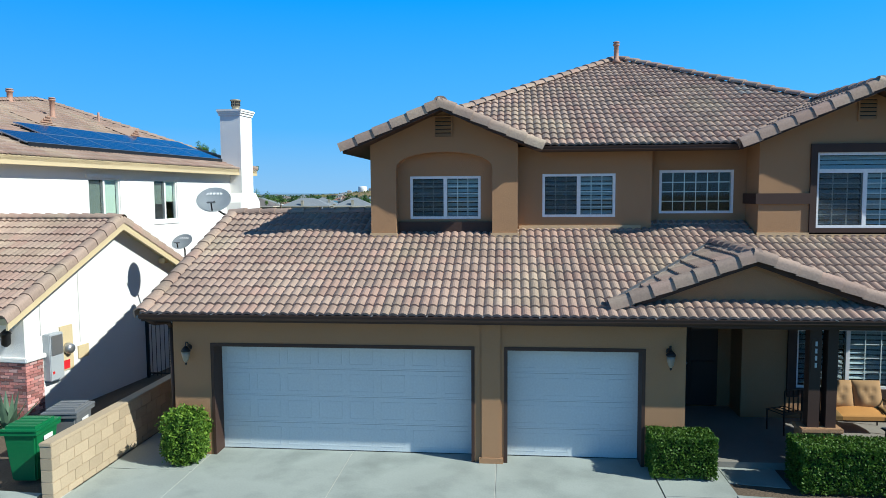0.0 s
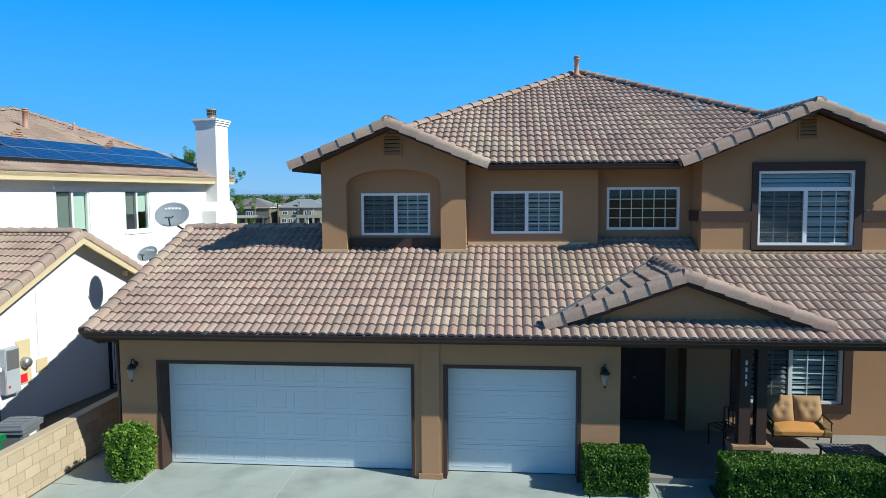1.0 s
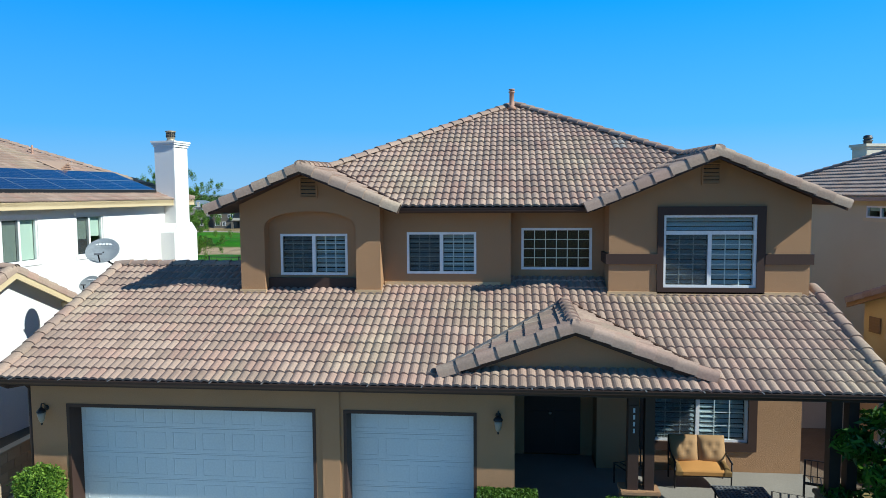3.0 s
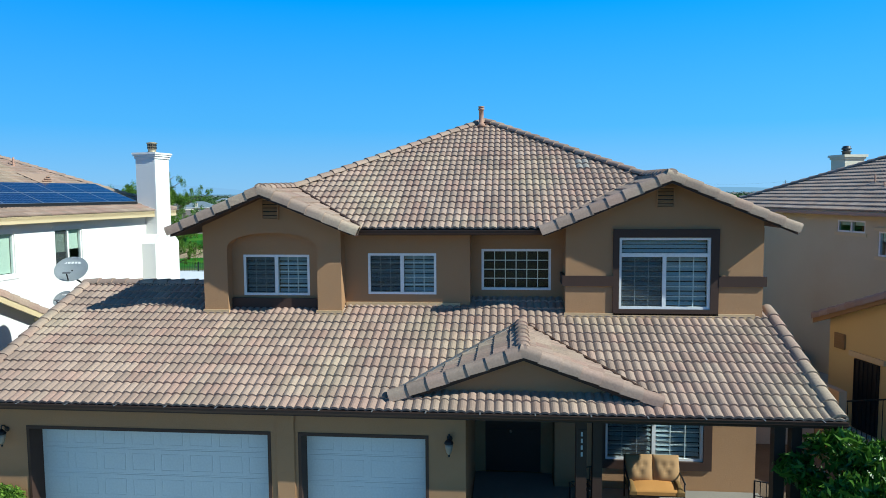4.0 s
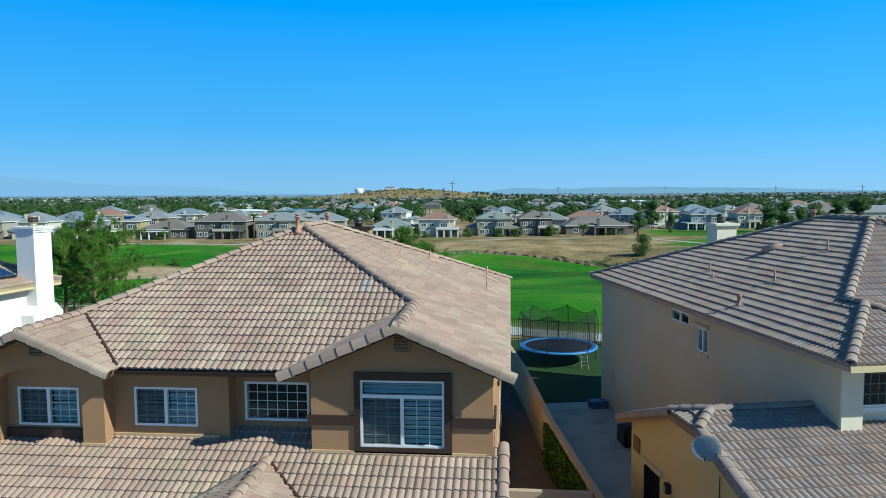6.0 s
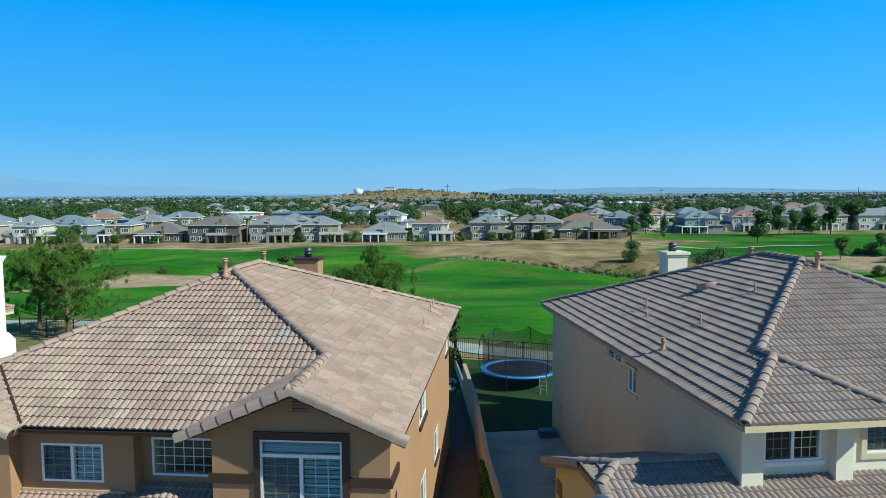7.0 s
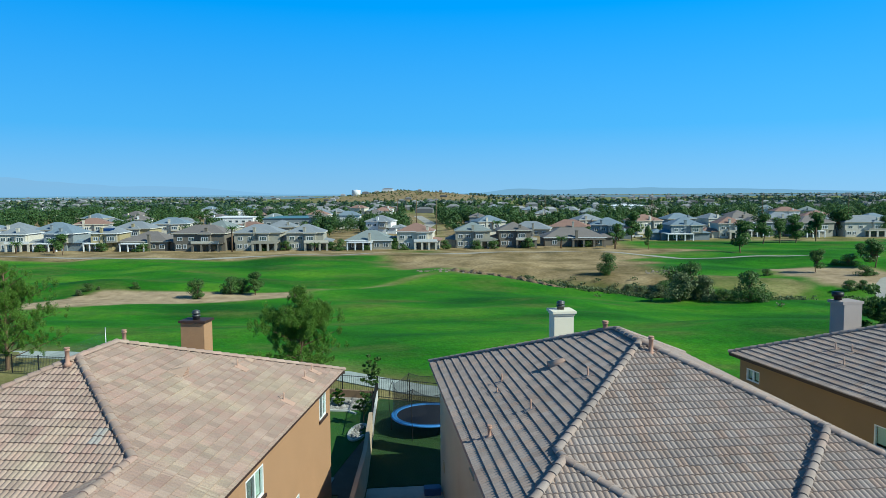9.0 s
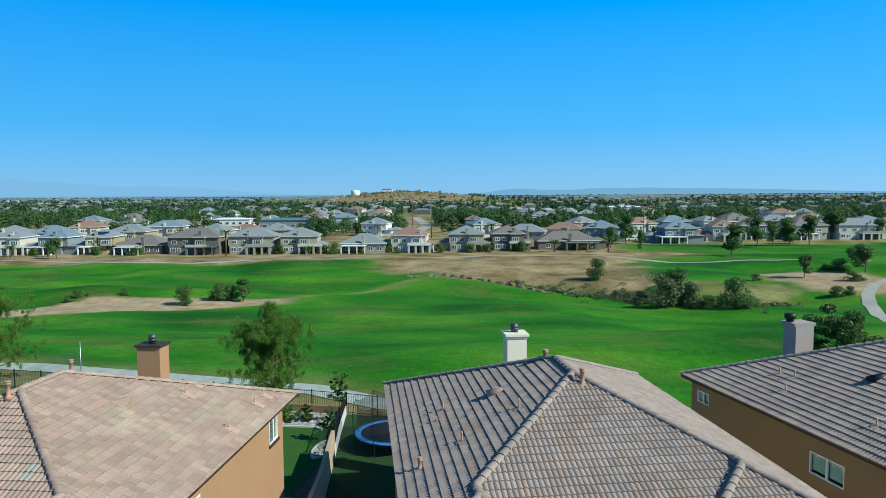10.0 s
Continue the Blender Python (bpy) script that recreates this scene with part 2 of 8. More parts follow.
M["net"] = mesh_net("black_net", (0.012, 0.012, 0.014), 0.55)
M["screen"] = mesh_net("insect_screen", (0.06, 0.07, 0.075), 0.72)
M["blue_pad"] = surface("blue_pad", (0.05, 0.21, 0.52), 0.5)
M["cushion"] = surface("tan_cushion", (0.36, 0.22, 0.105), 0.9, 0.08, 4, 80, 0.3, 0.004)
M["orange"] = surface("orange_cushion", (0.50, 0.245, 0.07), 0.9, 0.1, 4, 80, 0.3, 0.004)
M["lampglass"] = surface("frosted_glass", (0.26, 0.24, 0.20), 0.3)


# ---- mesh tools ----
def box(bm, x0, x1, y0, y1, z0, z1):
    v = [bm.verts.new(p) for p in ((x0, y0, z0), (x1, y0, z0), (x1, y1, z0), (x0, y1, z0), (x0, y0, z1), (x1, y0, z1), (x1, y1, z1), (x0, y1, z1))]
    for f in ((3, 2, 1, 0), (4, 5, 6, 7), (0, 1, 5, 4), (1, 2, 6, 5), (2, 3, 7, 6), (3, 0, 4, 7)):
        bm.faces.new([v[i] for i in f])
    return v


def box_bm(*a, bevel=0.0):
    bm = bmesh.new()
    box(bm, *a)
    if bevel:
        bmesh.ops.bevel(bm, geom=bm.edges[:], offset=bevel, segments=2, affect="EDGES")
    return bm


def tube(bm, p0, p1, r0, r1=None, seg=10, caps=True):
    """A tapered round bar from p0 to p1."""
    p0, p1 = Vector(p0), Vector(p1)
    r1 = r0 if r1 is None else r1
    q = (p1 - p0).to_track_quat("Z", "Y")
    rings = []
    for p, r in ((p0, r0), (p1, r1)):
        rings.append([bm.verts.new(p + q @ Vector((r * math.cos(2 * math.pi * i / seg), r * math.sin(2 * math.pi * i / seg), 0))) for i in range(seg)])
    for i in range(seg):
        j = (i + 1) % seg
        f = bm.faces.new((rings[0][i], rings[0][j], rings[1][j], rings[1][i]))
        f.smooth = seg > 6
    if caps:
        bm.faces.new(rings[0][::-1])
        bm.faces.new(rings[1])


def spin_bm(profile, seg=20, bm=None, at=(0, 0, 0)):
    """A turned body from (radius, height) pairs."""
    bm = bm or bmesh.new()
    rings = []
    for r, z in profile:
        rings.append([bm.verts.new((at[0] + r * math.cos(2 * math.pi * i / seg), at[1] + r * math.sin(2 * math.pi * i / seg), at[2] + z)) for i in range(seg)])
    for a, b in zip(rings, rings[1:]):
        for i in range(seg):
            j = (i + 1) % seg
            f = bm.faces.new((a[i], a[j], b[j], b[i]))
            f.smooth = True
    bm.faces.new(rings[0][::-1])
    bm.faces.new(rings[-1])
    return bm


def part(name, bm, material, parent, label="", m=None):
    me = bpy.data.meshes.new(name)
    bmesh.ops.recalc_face_normals(bm, faces=bm.faces)
    bm.to_mesh(me)
    bm.free()
    me.materials.append(material)
    ob = new(name, me)
    ob.parent = parent
    if m is not None:
        ob.matrix_basis = m
    if label:
        ob["label"] = label
    return ob


def part_mesh(name, verts, faces, material, parent, label="", m=None):
    me = bpy.data.meshes.new(name)
    me.from_pydata(verts, [], faces)
    me.materials.append(material)
    ob = new(name, me)
    ob.parent = parent
    if m is not None:
        ob.matrix_basis = m
    if label:
        ob["label"] = label
    return ob


def shared(name, me, parent, m):
    ob = new(name, me)
    ob.parent = parent
    ob.matrix_basis = m
    return ob


def thing(name, m, label, category, group="", kind=""):
    ob = new(name)
    ob.empty_display_size = 0.3
    ob.matrix_basis = m
    return tagged(ob, label, category, group, kind)


def wall_bm(u0, u1, z0, z1, depth0, depth1, holes=(), along="x", bm=None):
    """A wall from u0 to u1 along x (or y) between two depths, with rectangular openings (u0, u1, z0, z1) through it."""
    bm = bm or bmesh.new()
    us = sorted({u0, u1, *[h[0] for h in holes], *[h[1] for h in holes]})
    zs = sorted({z0, z1, *[h[2] for h in holes], *[h[3] for h in holes]})
    us = [u for u in us if u0 <= u <= u1]
    zs = [z for z in zs if z0 <= z <= z1]

    def solid(i, j):
        if not (0 <= i < len(us) - 1 and 0 <= j < len(zs) - 1):
            return False
        u, z = (us[i] + us[i + 1]) / 2, (zs[j] + zs[j + 1]) / 2
        return not any(h[0] < u < h[1] and h[2] < z < h[3] for h in holes)

    cache = {}

    def v(i, j, k):
        if (i, j, k) not in cache:
            u, d = us[i], (depth0, depth1)[k]
            cache[i, j, k] = bm.verts.new((u, d, zs[j]) if along == "x" else (d, u, zs[j]))
        return cache[i, j, k]

    for i in range(len(us) - 1):
        for j in range(len(zs) - 1):
            if not solid(i, j):
                continue
            bm.faces.new((v(i, j, 0), v(i + 1, j, 0), v(i + 1, j + 1, 0), v(i, j + 1, 0)))
            bm.faces.new((v(i, j, 1), v(i, j + 1, 1), v(i + 1, j + 1, 1), v(i + 1, j, 1)))
            for di, dj, a, b in ((-1, 0, (i, j), (i, j + 1)), (1, 0, (i + 1, j), (i + 1, j + 1)), (0, -1, (i, j), (i + 1, j)), (0, 1, (i, j + 1), (i + 1, j + 1))):
                if not solid(i + di, j + dj):
                    bm.faces.new((v(*a, 0), v(*b, 0), v(*b, 1), v(*a, 1)))
    return bm


def prism_bm(poly, y0, y1, bm=None, along="x"):
    """An upright polygon of (u, z) corners, extruded between two depths."""
    bm = bm or bmesh.new()
    a = [bm.verts.new((u, y0, z) if along == "x" else (y0, u, z)) for u, z in poly]
    b = [bm.verts.new((u, y1, z) if along == "x" else (y1, u, z)) for u, z in poly]
    bm.faces.new(a)
    bm.faces.new(b[::-1])
    for i in range(len(poly)):
        j = (i + 1) % len(poly)
        bm.faces.new((a[i], a[j], b[j], b[i]))
    return bm


# ---- roofs ----
TILE_W, TILE_E, ROLLS, STEPS = 0.33, 0.335, 2, 5


def tile_template(steps=STEPS, thick=0.048):
    n = ROLLS * steps
    top0, top1, nose = [], [], []
    for k in range(n + 1):
        u = k * TILE_W / n
        h = 0.038 * (0.5 - 0.5 * math.cos(2 * math.pi * k / steps)) ** 0.5
        top0.append((u, -0.02, thick + h))
        top1.append((u, TILE_E + 0.03, 0.008 + h))
        nose.append((u, -0.022, 0.010 + h * 0.75))
    verts = top0 + top1 + nose
    m = n + 1
    faces = []
    for k in range(n):
        faces.append((k, k + 1, m + k + 1, m + k))
        faces.append((2 * m + k, 2 * m + k + 1, k + 1, k))
    return np.array(verts), faces


TILE_V, TILE_F = tile_template()
TILE_V4, TILE_F4 = tile_template(4)
TILE_VO, TILE_FO = tile_template(4, 0.060)


def tile_mesh(material, verts=TILE_V, faces=TILE_F):
    me = bpy.data.meshes.new("roof_tile")
    me.from_pydata([tuple(v) for v in verts], [], faces)
    me.materials.append(material)
    return me


def clip(poly, planes):
    """Cut a polygon of (u, s, n) corners by half planes (a, b, c): a u + b s <= c."""
    for a, b, c in planes:
        out = []
        for i in range(len(poly)):
            p, q = poly[i - 1], poly[i]
            dp, dq = a * p[0] + b * p[1] - c, a * q[0] + b * q[1] - c
            if (dp <= 0) != (dq <= 0):
                t = dp / (dp - dq)
                out.append(tuple(p[k] + t * (q[k] - p[k]) for k in range(3)))
            if dq <= 0:
                out.append(q)
        poly = out
        if len(poly) < 3:
            return []
    return poly


def roof_plane(roof, eave, inward, z0, slope, polys, material, deck=M["trim"], single=None, singles=None, fine=True, thick=0.13):
    """A tiled slope. eave: a plan point on its lower edge; inward: plan direction up the slope; polys: convex plan polygons.
    single: a plan test (x, y) for the tiles that become objects of their own, on the shared mesh singles."""
    d = Vector((*inward, 0)).normalized()
    e = Vector((d.y, -d.x, 0))
    k = math.sqrt(1 + slope * slope)
    S = (d + Vector((0, 0, slope))) / k
    N = e.cross(S)
    O = Vector((*eave, z0))
    frame_m = Matrix((( e.x, S.x, N.x, O.x), (e.y, S.y, N.y, O.y), (e.z, S.z, N.z, O.z), (0, 0, 0, 1)))
    R3 = np.array(frame_m)[:3, :3]
    T3 = np.array(O)
    tv, tf = (TILE_V, TILE_F) if fine else (TILE_V4, TILE_F4)
    if material is M["tile_old"]:
        tv, tf = TILE_VO, TILE_FO
    verts, faces, count = [], [], 0
    for poly in polys:
        P = [((Vector((*p, 0)) - Vector((*eave, 0))).dot(e), (Vector((*p, 0)) - Vector((*eave, 0))).dot(d) * k) for p in poly]
        area = sum(P[i - 1][0] * P[i][1] - P[i][0] * P[i - 1][1] for i in range(len(P)))
        if area < 0:
            P = P[::-1]
        planes = []
        for i in range(len(P)):
            (u0, s0), (u1, s1) = P[i - 1], P[i]
            ln = math.hypot(u1 - u0, s1 - s0)
            if ln < 1e-6:
                continue
            a, b = (s1 - s0) / ln, -(u1 - u0) / ln
            # the eave edge lets the noses hang over
            ease = 0.06 if abs(s0) < 1e-3 and abs(s1) < 1e-3 else 0.0
            planes.append((a, b, a * u0 + b * s0 + ease))
        # deck
        bm = bmesh.new()
        top = [bm.verts.new(O + e * u + S * s) for u, s in P]
        low = [bm.verts.new(O + e * u + S * s - Vector((0, 0, thick))) for u, s in P]
        bm.faces.new(top)
        bm.faces.new(low[::-1])
        for i in range(len(P)):
            bm.faces.new((top[i - 1], low[i - 1], low[i], top[i]))
        part("roof_deck", bm, deck, roof)
        ulo, uhi = min(p[0] for p in P), max(p[0] for p in P)
        shi = max(p[1] for p in P)
        slo = min(p[1] for p in P)
        for row in range(int(math.floor(slo / TILE_E)), int(shi / TILE_E) + 1):
            shift = 0.0
            c0 = int(math.floor((ulo - shift) / TILE_W))
            for c in range(c0, int((uhi - shift) / TILE_W) + 1):
                u, s = c * TILE_W + shift, row * TILE_E
                corners = [(u, s - 0.02), (u + TILE_W, s - 0.02), (u, s + TILE_E + 0.03), (u + TILE_W, s + TILE_E + 0.03)]
                worst = [max(a * q[0] + b * q[1] - cc for q in corners) for a, b, cc in planes]
                best = [min(a * q[0] + b * q[1] - cc for q in corners) for a, b, cc in planes]
                if max(best) > 0:
                    continue
                lift = random.uniform(-0.004, 0.006)
                whole = max(worst) <= 0
                if whole and single:
                    w = O + e * (u + TILE_W / 2) + S * (s + TILE_E / 2)
                    if single(w.x, w.y):
                        shared("roof_tile", singles, roof, frame_m @ Matrix.Translation((u, s, lift)))
                        continue
                tile = tv + np.array((u, s, lift))
                if whole:
                    base = count
                    verts.append(tile)
                    faces.extend([tuple(base + i for i in f) for f in tf])
                    count += len(tile)
                else:
                    for f in tf:
                        poly_c = clip([tuple(tile[i]) for i in f], planes)
                        if poly_c:
                            verts.append(np.array(poly_c))
                            faces.append(tuple(range(count, count + len(poly_c))))
                            count += len(poly_c)
    if verts:
        allv = np.concatenate(verts) @ R3.T + T3
        ob = part_mesh("roof_tiles", allv.tolist(), faces, material, roof)
        ob["kind"] = "stuff"


def cap_mesh(material, r=0.135, length=0.43, taper=0.84, skirt=0.0, raised=0.02):
    """A ridge barrel, or with a skirt the angled tile that covers a verge; the lower end rides over the next tile."""
    bm = bmesh.new()
    seg = 8

    def ring(x, rr, up):
        arc = [(-rr * math.cos(math.pi * i / seg) * 1.05, rr * 0.8 * math.sin(math.pi * i / seg) + up) for i in range(seg + 1)]
        if skirt:
            arc = [(-rr, -skirt + up), (-rr, up - 0.01), (-rr * 0.9, up + 0.042), (-rr * 0.6, up + 0.075), (0, up + 0.088), (rr * 0.6, up + 0.075), (rr * 0.9, up + 0.042), (rr, up - 0.01), (rr, -skirt + up)]
        return [bm.verts.new((x, *p)) for p in arc]

    outer, far = ring(0, r, raised), ring(length, r * taper, 0)
    lip, inner = ring(0, r, raised), ring(0, r - 0.024, raised - 0.024)
    for i in range(len(outer) - 1):
        bm.faces.new((outer[i], outer[i + 1], far[i + 1], far[i])).smooth = True
        bm.faces.new((lip[i + 1], lip[i], inner[i], inner[i + 1]))
    me = bpy.data.meshes.new("ridge_tile")
    bmesh.ops.recalc_face_normals(bm, faces=bm.faces)
    bm.to_mesh(me)
    bm.free()
    me.materials.append(material)
    return me


def caps(roof, me, low, high, lift=0.05, step=0.37, name="ridge_tile", up=(0, 0, 1)):
    """Ridge, hip or verge tiles laid from the low end to the high end."""
    low, high = Vector(low), Vector(high)
    d = (high - low)
    n = max(1, round(d.length / step))
    x = d.normalized()
    y = Vector(up).cross(x).normalized()
    z = x.cross(y)
    for i in range(n):
        p = low + d * (i / n) + z * lift
        jig = random.uniform(-0.012, 0.012)
        rot = Matrix(((x.x, y.x, z.x, p.x), (x.y, y.y, z.y, p.y), (x.z, y.z, z.z, p.z), (0, 0, 0, 1)))
        shared(name, me, roof, rot @ Matrix.Rotation(jig, 4, "Z"))


CAP = cap_mesh(M["tile"])
CAP_OLD = cap_mesh(M["tile_old"])
VERGE = cap_mesh(M["tile"], 0.142, 0.40, 0.87, 0.12, 0.024)
SLIM = cap_mesh(M["tile"], 0.135, 0.46, 0.86)
VERGE_OLD = cap_mesh(M["tile_old"], 0.165, 0.42, 0.86, 0.12)
ONE_TILE = tile_mesh(M["tile"])
ONE_TILE_OLD = tile_mesh(M["tile_old"], TILE_VO, TILE_FO)


# ---- windows ----
def window(parent, x0, x1, z0, z1, y, out=-1, along="x", split=0.5, grid=(3, 5), right_only=False, shutter=True, transom=None,
           sill=None, label="", rail=0.055, blind=None, head=None, screen=None):
    """A sliding window filling an opening: frame, two panes, muntins and plantation shutters behind. out: which way is outdoors."""
    def place(u, d, z):
        return (u, d, z) if along == "x" else (d, u, z)

    def slab(bm, u0, u1, d0, d1, a, b):
        p, q = place(u0, d0, a), place(u1, d1, b)
        box(bm, min(p[0], q[0]), max(p[0], q[0]), min(p[1], q[1]), max(p[1], q[1]), a, b)

    f0, f1 = y + out * 0.035, y - out * 0.06
    top = (transom - 0.04) if transom else z1 - rail
    xm = x0 + (x1 - x0) * split
    spans = [(x0 + rail, xm - 0.04), (xm + 0.04, x1 - rail)] if 0 < split < 1 else [(x0 + rail, x1 - rail)]
    lights = [(a, b, z0 + rail, top) for a, b in spans]
    if transom:
        lights.append((x0 + rail, x1 - rail, transom + 0.04, z1 - rail))
    win = part("window", wall_bm(x0, x1, z0, z1, f0, f1, lights, along), M["white"], parent, label)
    for i, (a, b, c, d) in enumerate(lights):
        bm = bmesh.new()
        slab(bm, a, b, y + out * 0.006, y, c, d)
        pane = part("pane", bm, M["glass"], win)
        pane.visible_shadow = False
        if i == screen:
            bm = bmesh.new()
            slab(bm, a, b, y + out * 0.018, y + out * 0.014, c, d)
            part("insect_screen", bm, M["screen"], win, "fine grey insect screen")
        if grid and c < top - 0.2 and d <= top + 0.001:
            bm = bmesh.new()
            for k in range(1, grid[0]):
                u = a + (b - a) * k / grid[0]
                slab(bm, u - 0.010, u + 0.010, y - out * 0.012, y - out * 0.004, c, d)
            for k in range(1, grid[1]):
                z = c + (d - c) * k / grid[1]
                slab(bm, a, b, y - out * 0.024, y - out * 0.014, z - 0.010, z + 0.010)
            part("muntin", bm, M["white"], win)
        if shutter:
            bm = bmesh.new()
            n = max(2, round((d - c) / 0.105))
            for k in range(n):
                z = c + (k + 0.5) * (d - c) / n
                p = [place(a, y - out * 0.10, z - 0.030), place(b, y - out * 0.10, z - 0.030), place(b, y - out * 0.145, z + 0.034), place(a, y - out * 0.145, z + 0.034)]
                v = [bm.verts.new(q) for q in p] + [bm.verts.new((q[0], q[1], q[2] - 0.01)) for q in p]
                for f in ((0, 1, 2, 3), (7, 6, 5, 4), (0, 4, 5, 1), (1, 5, 6, 2), (2, 6, 7, 3), (3, 7, 4, 0)):
                    bm.faces.new([v[q] for q in f])
            part("shutter", bm, M["shutter"], win)
        if blind and blind[i % len(blind)] < 0.99:
            bm = bmesh.new()
            slab(bm, a, b, y - out * 0.09, y - out * 0.10, c + (d - c) * blind[i % len(blind)], d)
            part("blind", bm, M["blind"], win)
    # sheet behind the panes, the room's darkness put into its colour
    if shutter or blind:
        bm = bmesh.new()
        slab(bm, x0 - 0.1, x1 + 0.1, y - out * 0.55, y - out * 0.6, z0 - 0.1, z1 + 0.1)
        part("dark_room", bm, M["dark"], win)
    if sill:
        bm = bmesh.new()
        slab(bm, x0 - 0.1, x1 + 0.1, y + out * sill, y + out * 0.04, z0 - 0.12, z0 - 0.005)
        part("window_sill", bm, M[head or "white"], win)
    return win

# ---- ground ----
def smooth(a, b, x):
    t = min(1.0, max(0.0, (x - a) / (b - a)))
    return t * t * (3 - 2 * t)


TURN = radians(5.53)
AX, RX = Vector((-math.sin(TURN), math.cos(TURN))), Vector((math.cos(TURN), math.sin(TURN)))
HUB = Vector((25.15, -13.05))


def along(x, y):
    """Plan coordinates across and along the valley."""
    p = Vector((x, y)) - HUB
    return p.dot(RX), p.dot(AX)


def from_along(l, d):
    p = HUB + RX * l + AX * d
    return p.x, p.y


def creek(l):
    """How far along the valley the dry creek lies."""
    return 170 - 36 * smooth(-4, 56, l) + 10 * smooth(56, 100, l)


def height(x, y):
    l, d = along(x, y)
    if d < 48:
        return 0.0
    z = -4.6 * smooth(50, 140, d) - 0.8 * smooth(215, 245, d)
    w = smooth(50, 75, d) * (1 - smooth(215, 240, d))
    z += w * (1.7 * noise.noise((x * 0.028, y * 0.045, 3.1)) + 0.5 * noise.noise((x * 0.08, y * 0.10, 8.0)))
    # mound before the creek, and the creek's bed
    z += 1.2 * w * math.exp(-(((l - 6) / 16) ** 2 + ((d - 92) / 12) ** 2))
    z -= 2.2 * smooth(-6, 22, l) * (1 - smooth(62, 84, l)) * math.exp(-(((d - creek(l)) / 8) ** 2))
    z += 0.9 * w * (1 - smooth(-30, 0, l)) * math.exp(-(((d - 118 + 0.2 * l) / 9) ** 2))
    z -= 1.5 * smooth(15, 35, l) * math.exp(-(((d - 108) / 18) ** 2))
    z += 1.0 * math.exp(-(((l + 55) / 30) ** 2 + ((d - 136) / 9) ** 2))
    # the plain and the hill behind the town
    z += 5.0 * smooth(500, 4500, d)
    z += 15.0 * math.exp(-(((l + 110) / 170) ** 2 + ((d - 1900) / 260) ** 2)) * (1 + 0.25 * noise.noise((x * 0.012, y * 0.012, 1.0)))
    z += 12.0 * math.exp(-(((l + 60) / 260) ** 2 + ((d - 2000) / 260) ** 2))
    return z


def blot(l, d, cl, cd, rl, rd, tilt=0.0, ragged=0.25):
    q = math.hypot((l - cl) / rl, (d - cd - tilt * (l - cl)) / rd)
    q += ragged * noise.noise((l * 0.06, d * 0.09, 5.0)) + 0.12 * noise.noise((l * 0.25, d * 0.3, 9.0))
    return 1 - smooth(0.85, 1.12, q)


CART = [(-48, 44), (-30, 46.5), (-17.7, 45.8), (-2, 42.8), (9.9, 40.2), (16.05, 36.9), (30, 32.5), (48, 27)]


def path_line(x):
    """The y of the cart path behind the gardens."""
    for (x0, y0), (x1, y1) in zip(CART, CART[1:]):
        if x <= x1:
            return y0 + (y1 - y0) * (x - x0) / (x1 - x0)
    return CART[-1][1]


def dry(x, y):
    """How dry the ground is: 0 green turf, 1 bare earth."""
    l, d = along(x, y)
    wob = 6 * noise.noise((l * 0.03, 0.0, 2.0))
    v = smooth(203 + wob, 209 + wob, d) * (1 - smooth(-22, -8, l))
    v = max(v, blot(l, d, 20, 197, 36, 36, 0.0), blot(l, d, 58, 232, 30, 14, 0.0))
    c = creek(l)
    v = max(v, smooth(c + 1, c + 6, d) * (1 - smooth(228, 236, d)) * smooth(-14, -7, l + 0.2 * (d - 163)) * (1 - smooth(43, 53, l + wob)))
    # the sand bank in the turf, and a worn strip beyond its end
    q = noise.noise((l * 0.05, 3.0, 1.0))
    lo, hi = 110 + 0.29 * (l + 60) + q, 127 - 0.05 * (l + 60) - 1.6 * max(0, -63 - l) + q
    v = max(v, smooth(lo - 0.7, lo + 0.7, d) * (1 - smooth(hi - 0.7, hi + 0.7, d)) * (1 - smooth(-30, -24, l)))
    c = 123 + 1.37 * (l + 31)
    v = max(v, 0.55 * (1 - smooth(1.5, 4.0, abs(d - c))) * smooth(-38, -32, l) * (1 - smooth(-8, 4, l)))
    v = max(v, blot(l, d, 90, 157, 16, 22, 0.1), 0.65 * blot(l, d, 62, 146, 12, 9, 0.0))
    v = max(v, 0.8 * (1 - smooth(2, 6, abs(d - creek(l)))) * smooth(16, 26, l) * (1 - smooth(60, 70, l)))
    v = max(v, smooth(-8, 0, l) * (1 - smooth(60, 75, l)) * smooth(206, 212, d))
    dy = y - path_line(x)
    if -14 < dy < 7 and -60 < x < 60:
        n = noise.noise((x * 0.12, y * 0.2, 3.0))
        v = max(v, (0.72 + 0.3 * n) if dy < 0 else (1 - smooth(0.5, 6.5, dy)) * (0.55 + 0.5 * n))
    if d > 278 or (d > 236 and l < 62):
        v = max(v, 0.8)
    if d > 640:
        v = 0.55 + 0.45 * noise.noise((l * 0.004, d * 0.0025, 6.0))
        v = max(v, smooth(0.15, 0.4, math.exp(-(((l + 90) / 240) ** 2 + ((d - 1900) / 420) ** 2))))
    return v


def sandy(x, y):
    """Where the bare ground is pale sand."""
    l, d = along(x, y)
    q = noise.noise((l * 0.05, 3.0, 1.0))
    lo, hi = 110 + 0.29 * (l + 60) + q, 127 - 0.05 * (l + 60) - 1.6 * max(0, -63 - l) + q
    v = smooth(lo - 0.7, lo + 0.7, d) * (1 - smooth(hi - 0.7, hi + 0.7, d)) * (1 - smooth(-30, -24, l))
    return max(v, 0.8 * blot(l, d, 90, 157, 16, 22, 0.1))


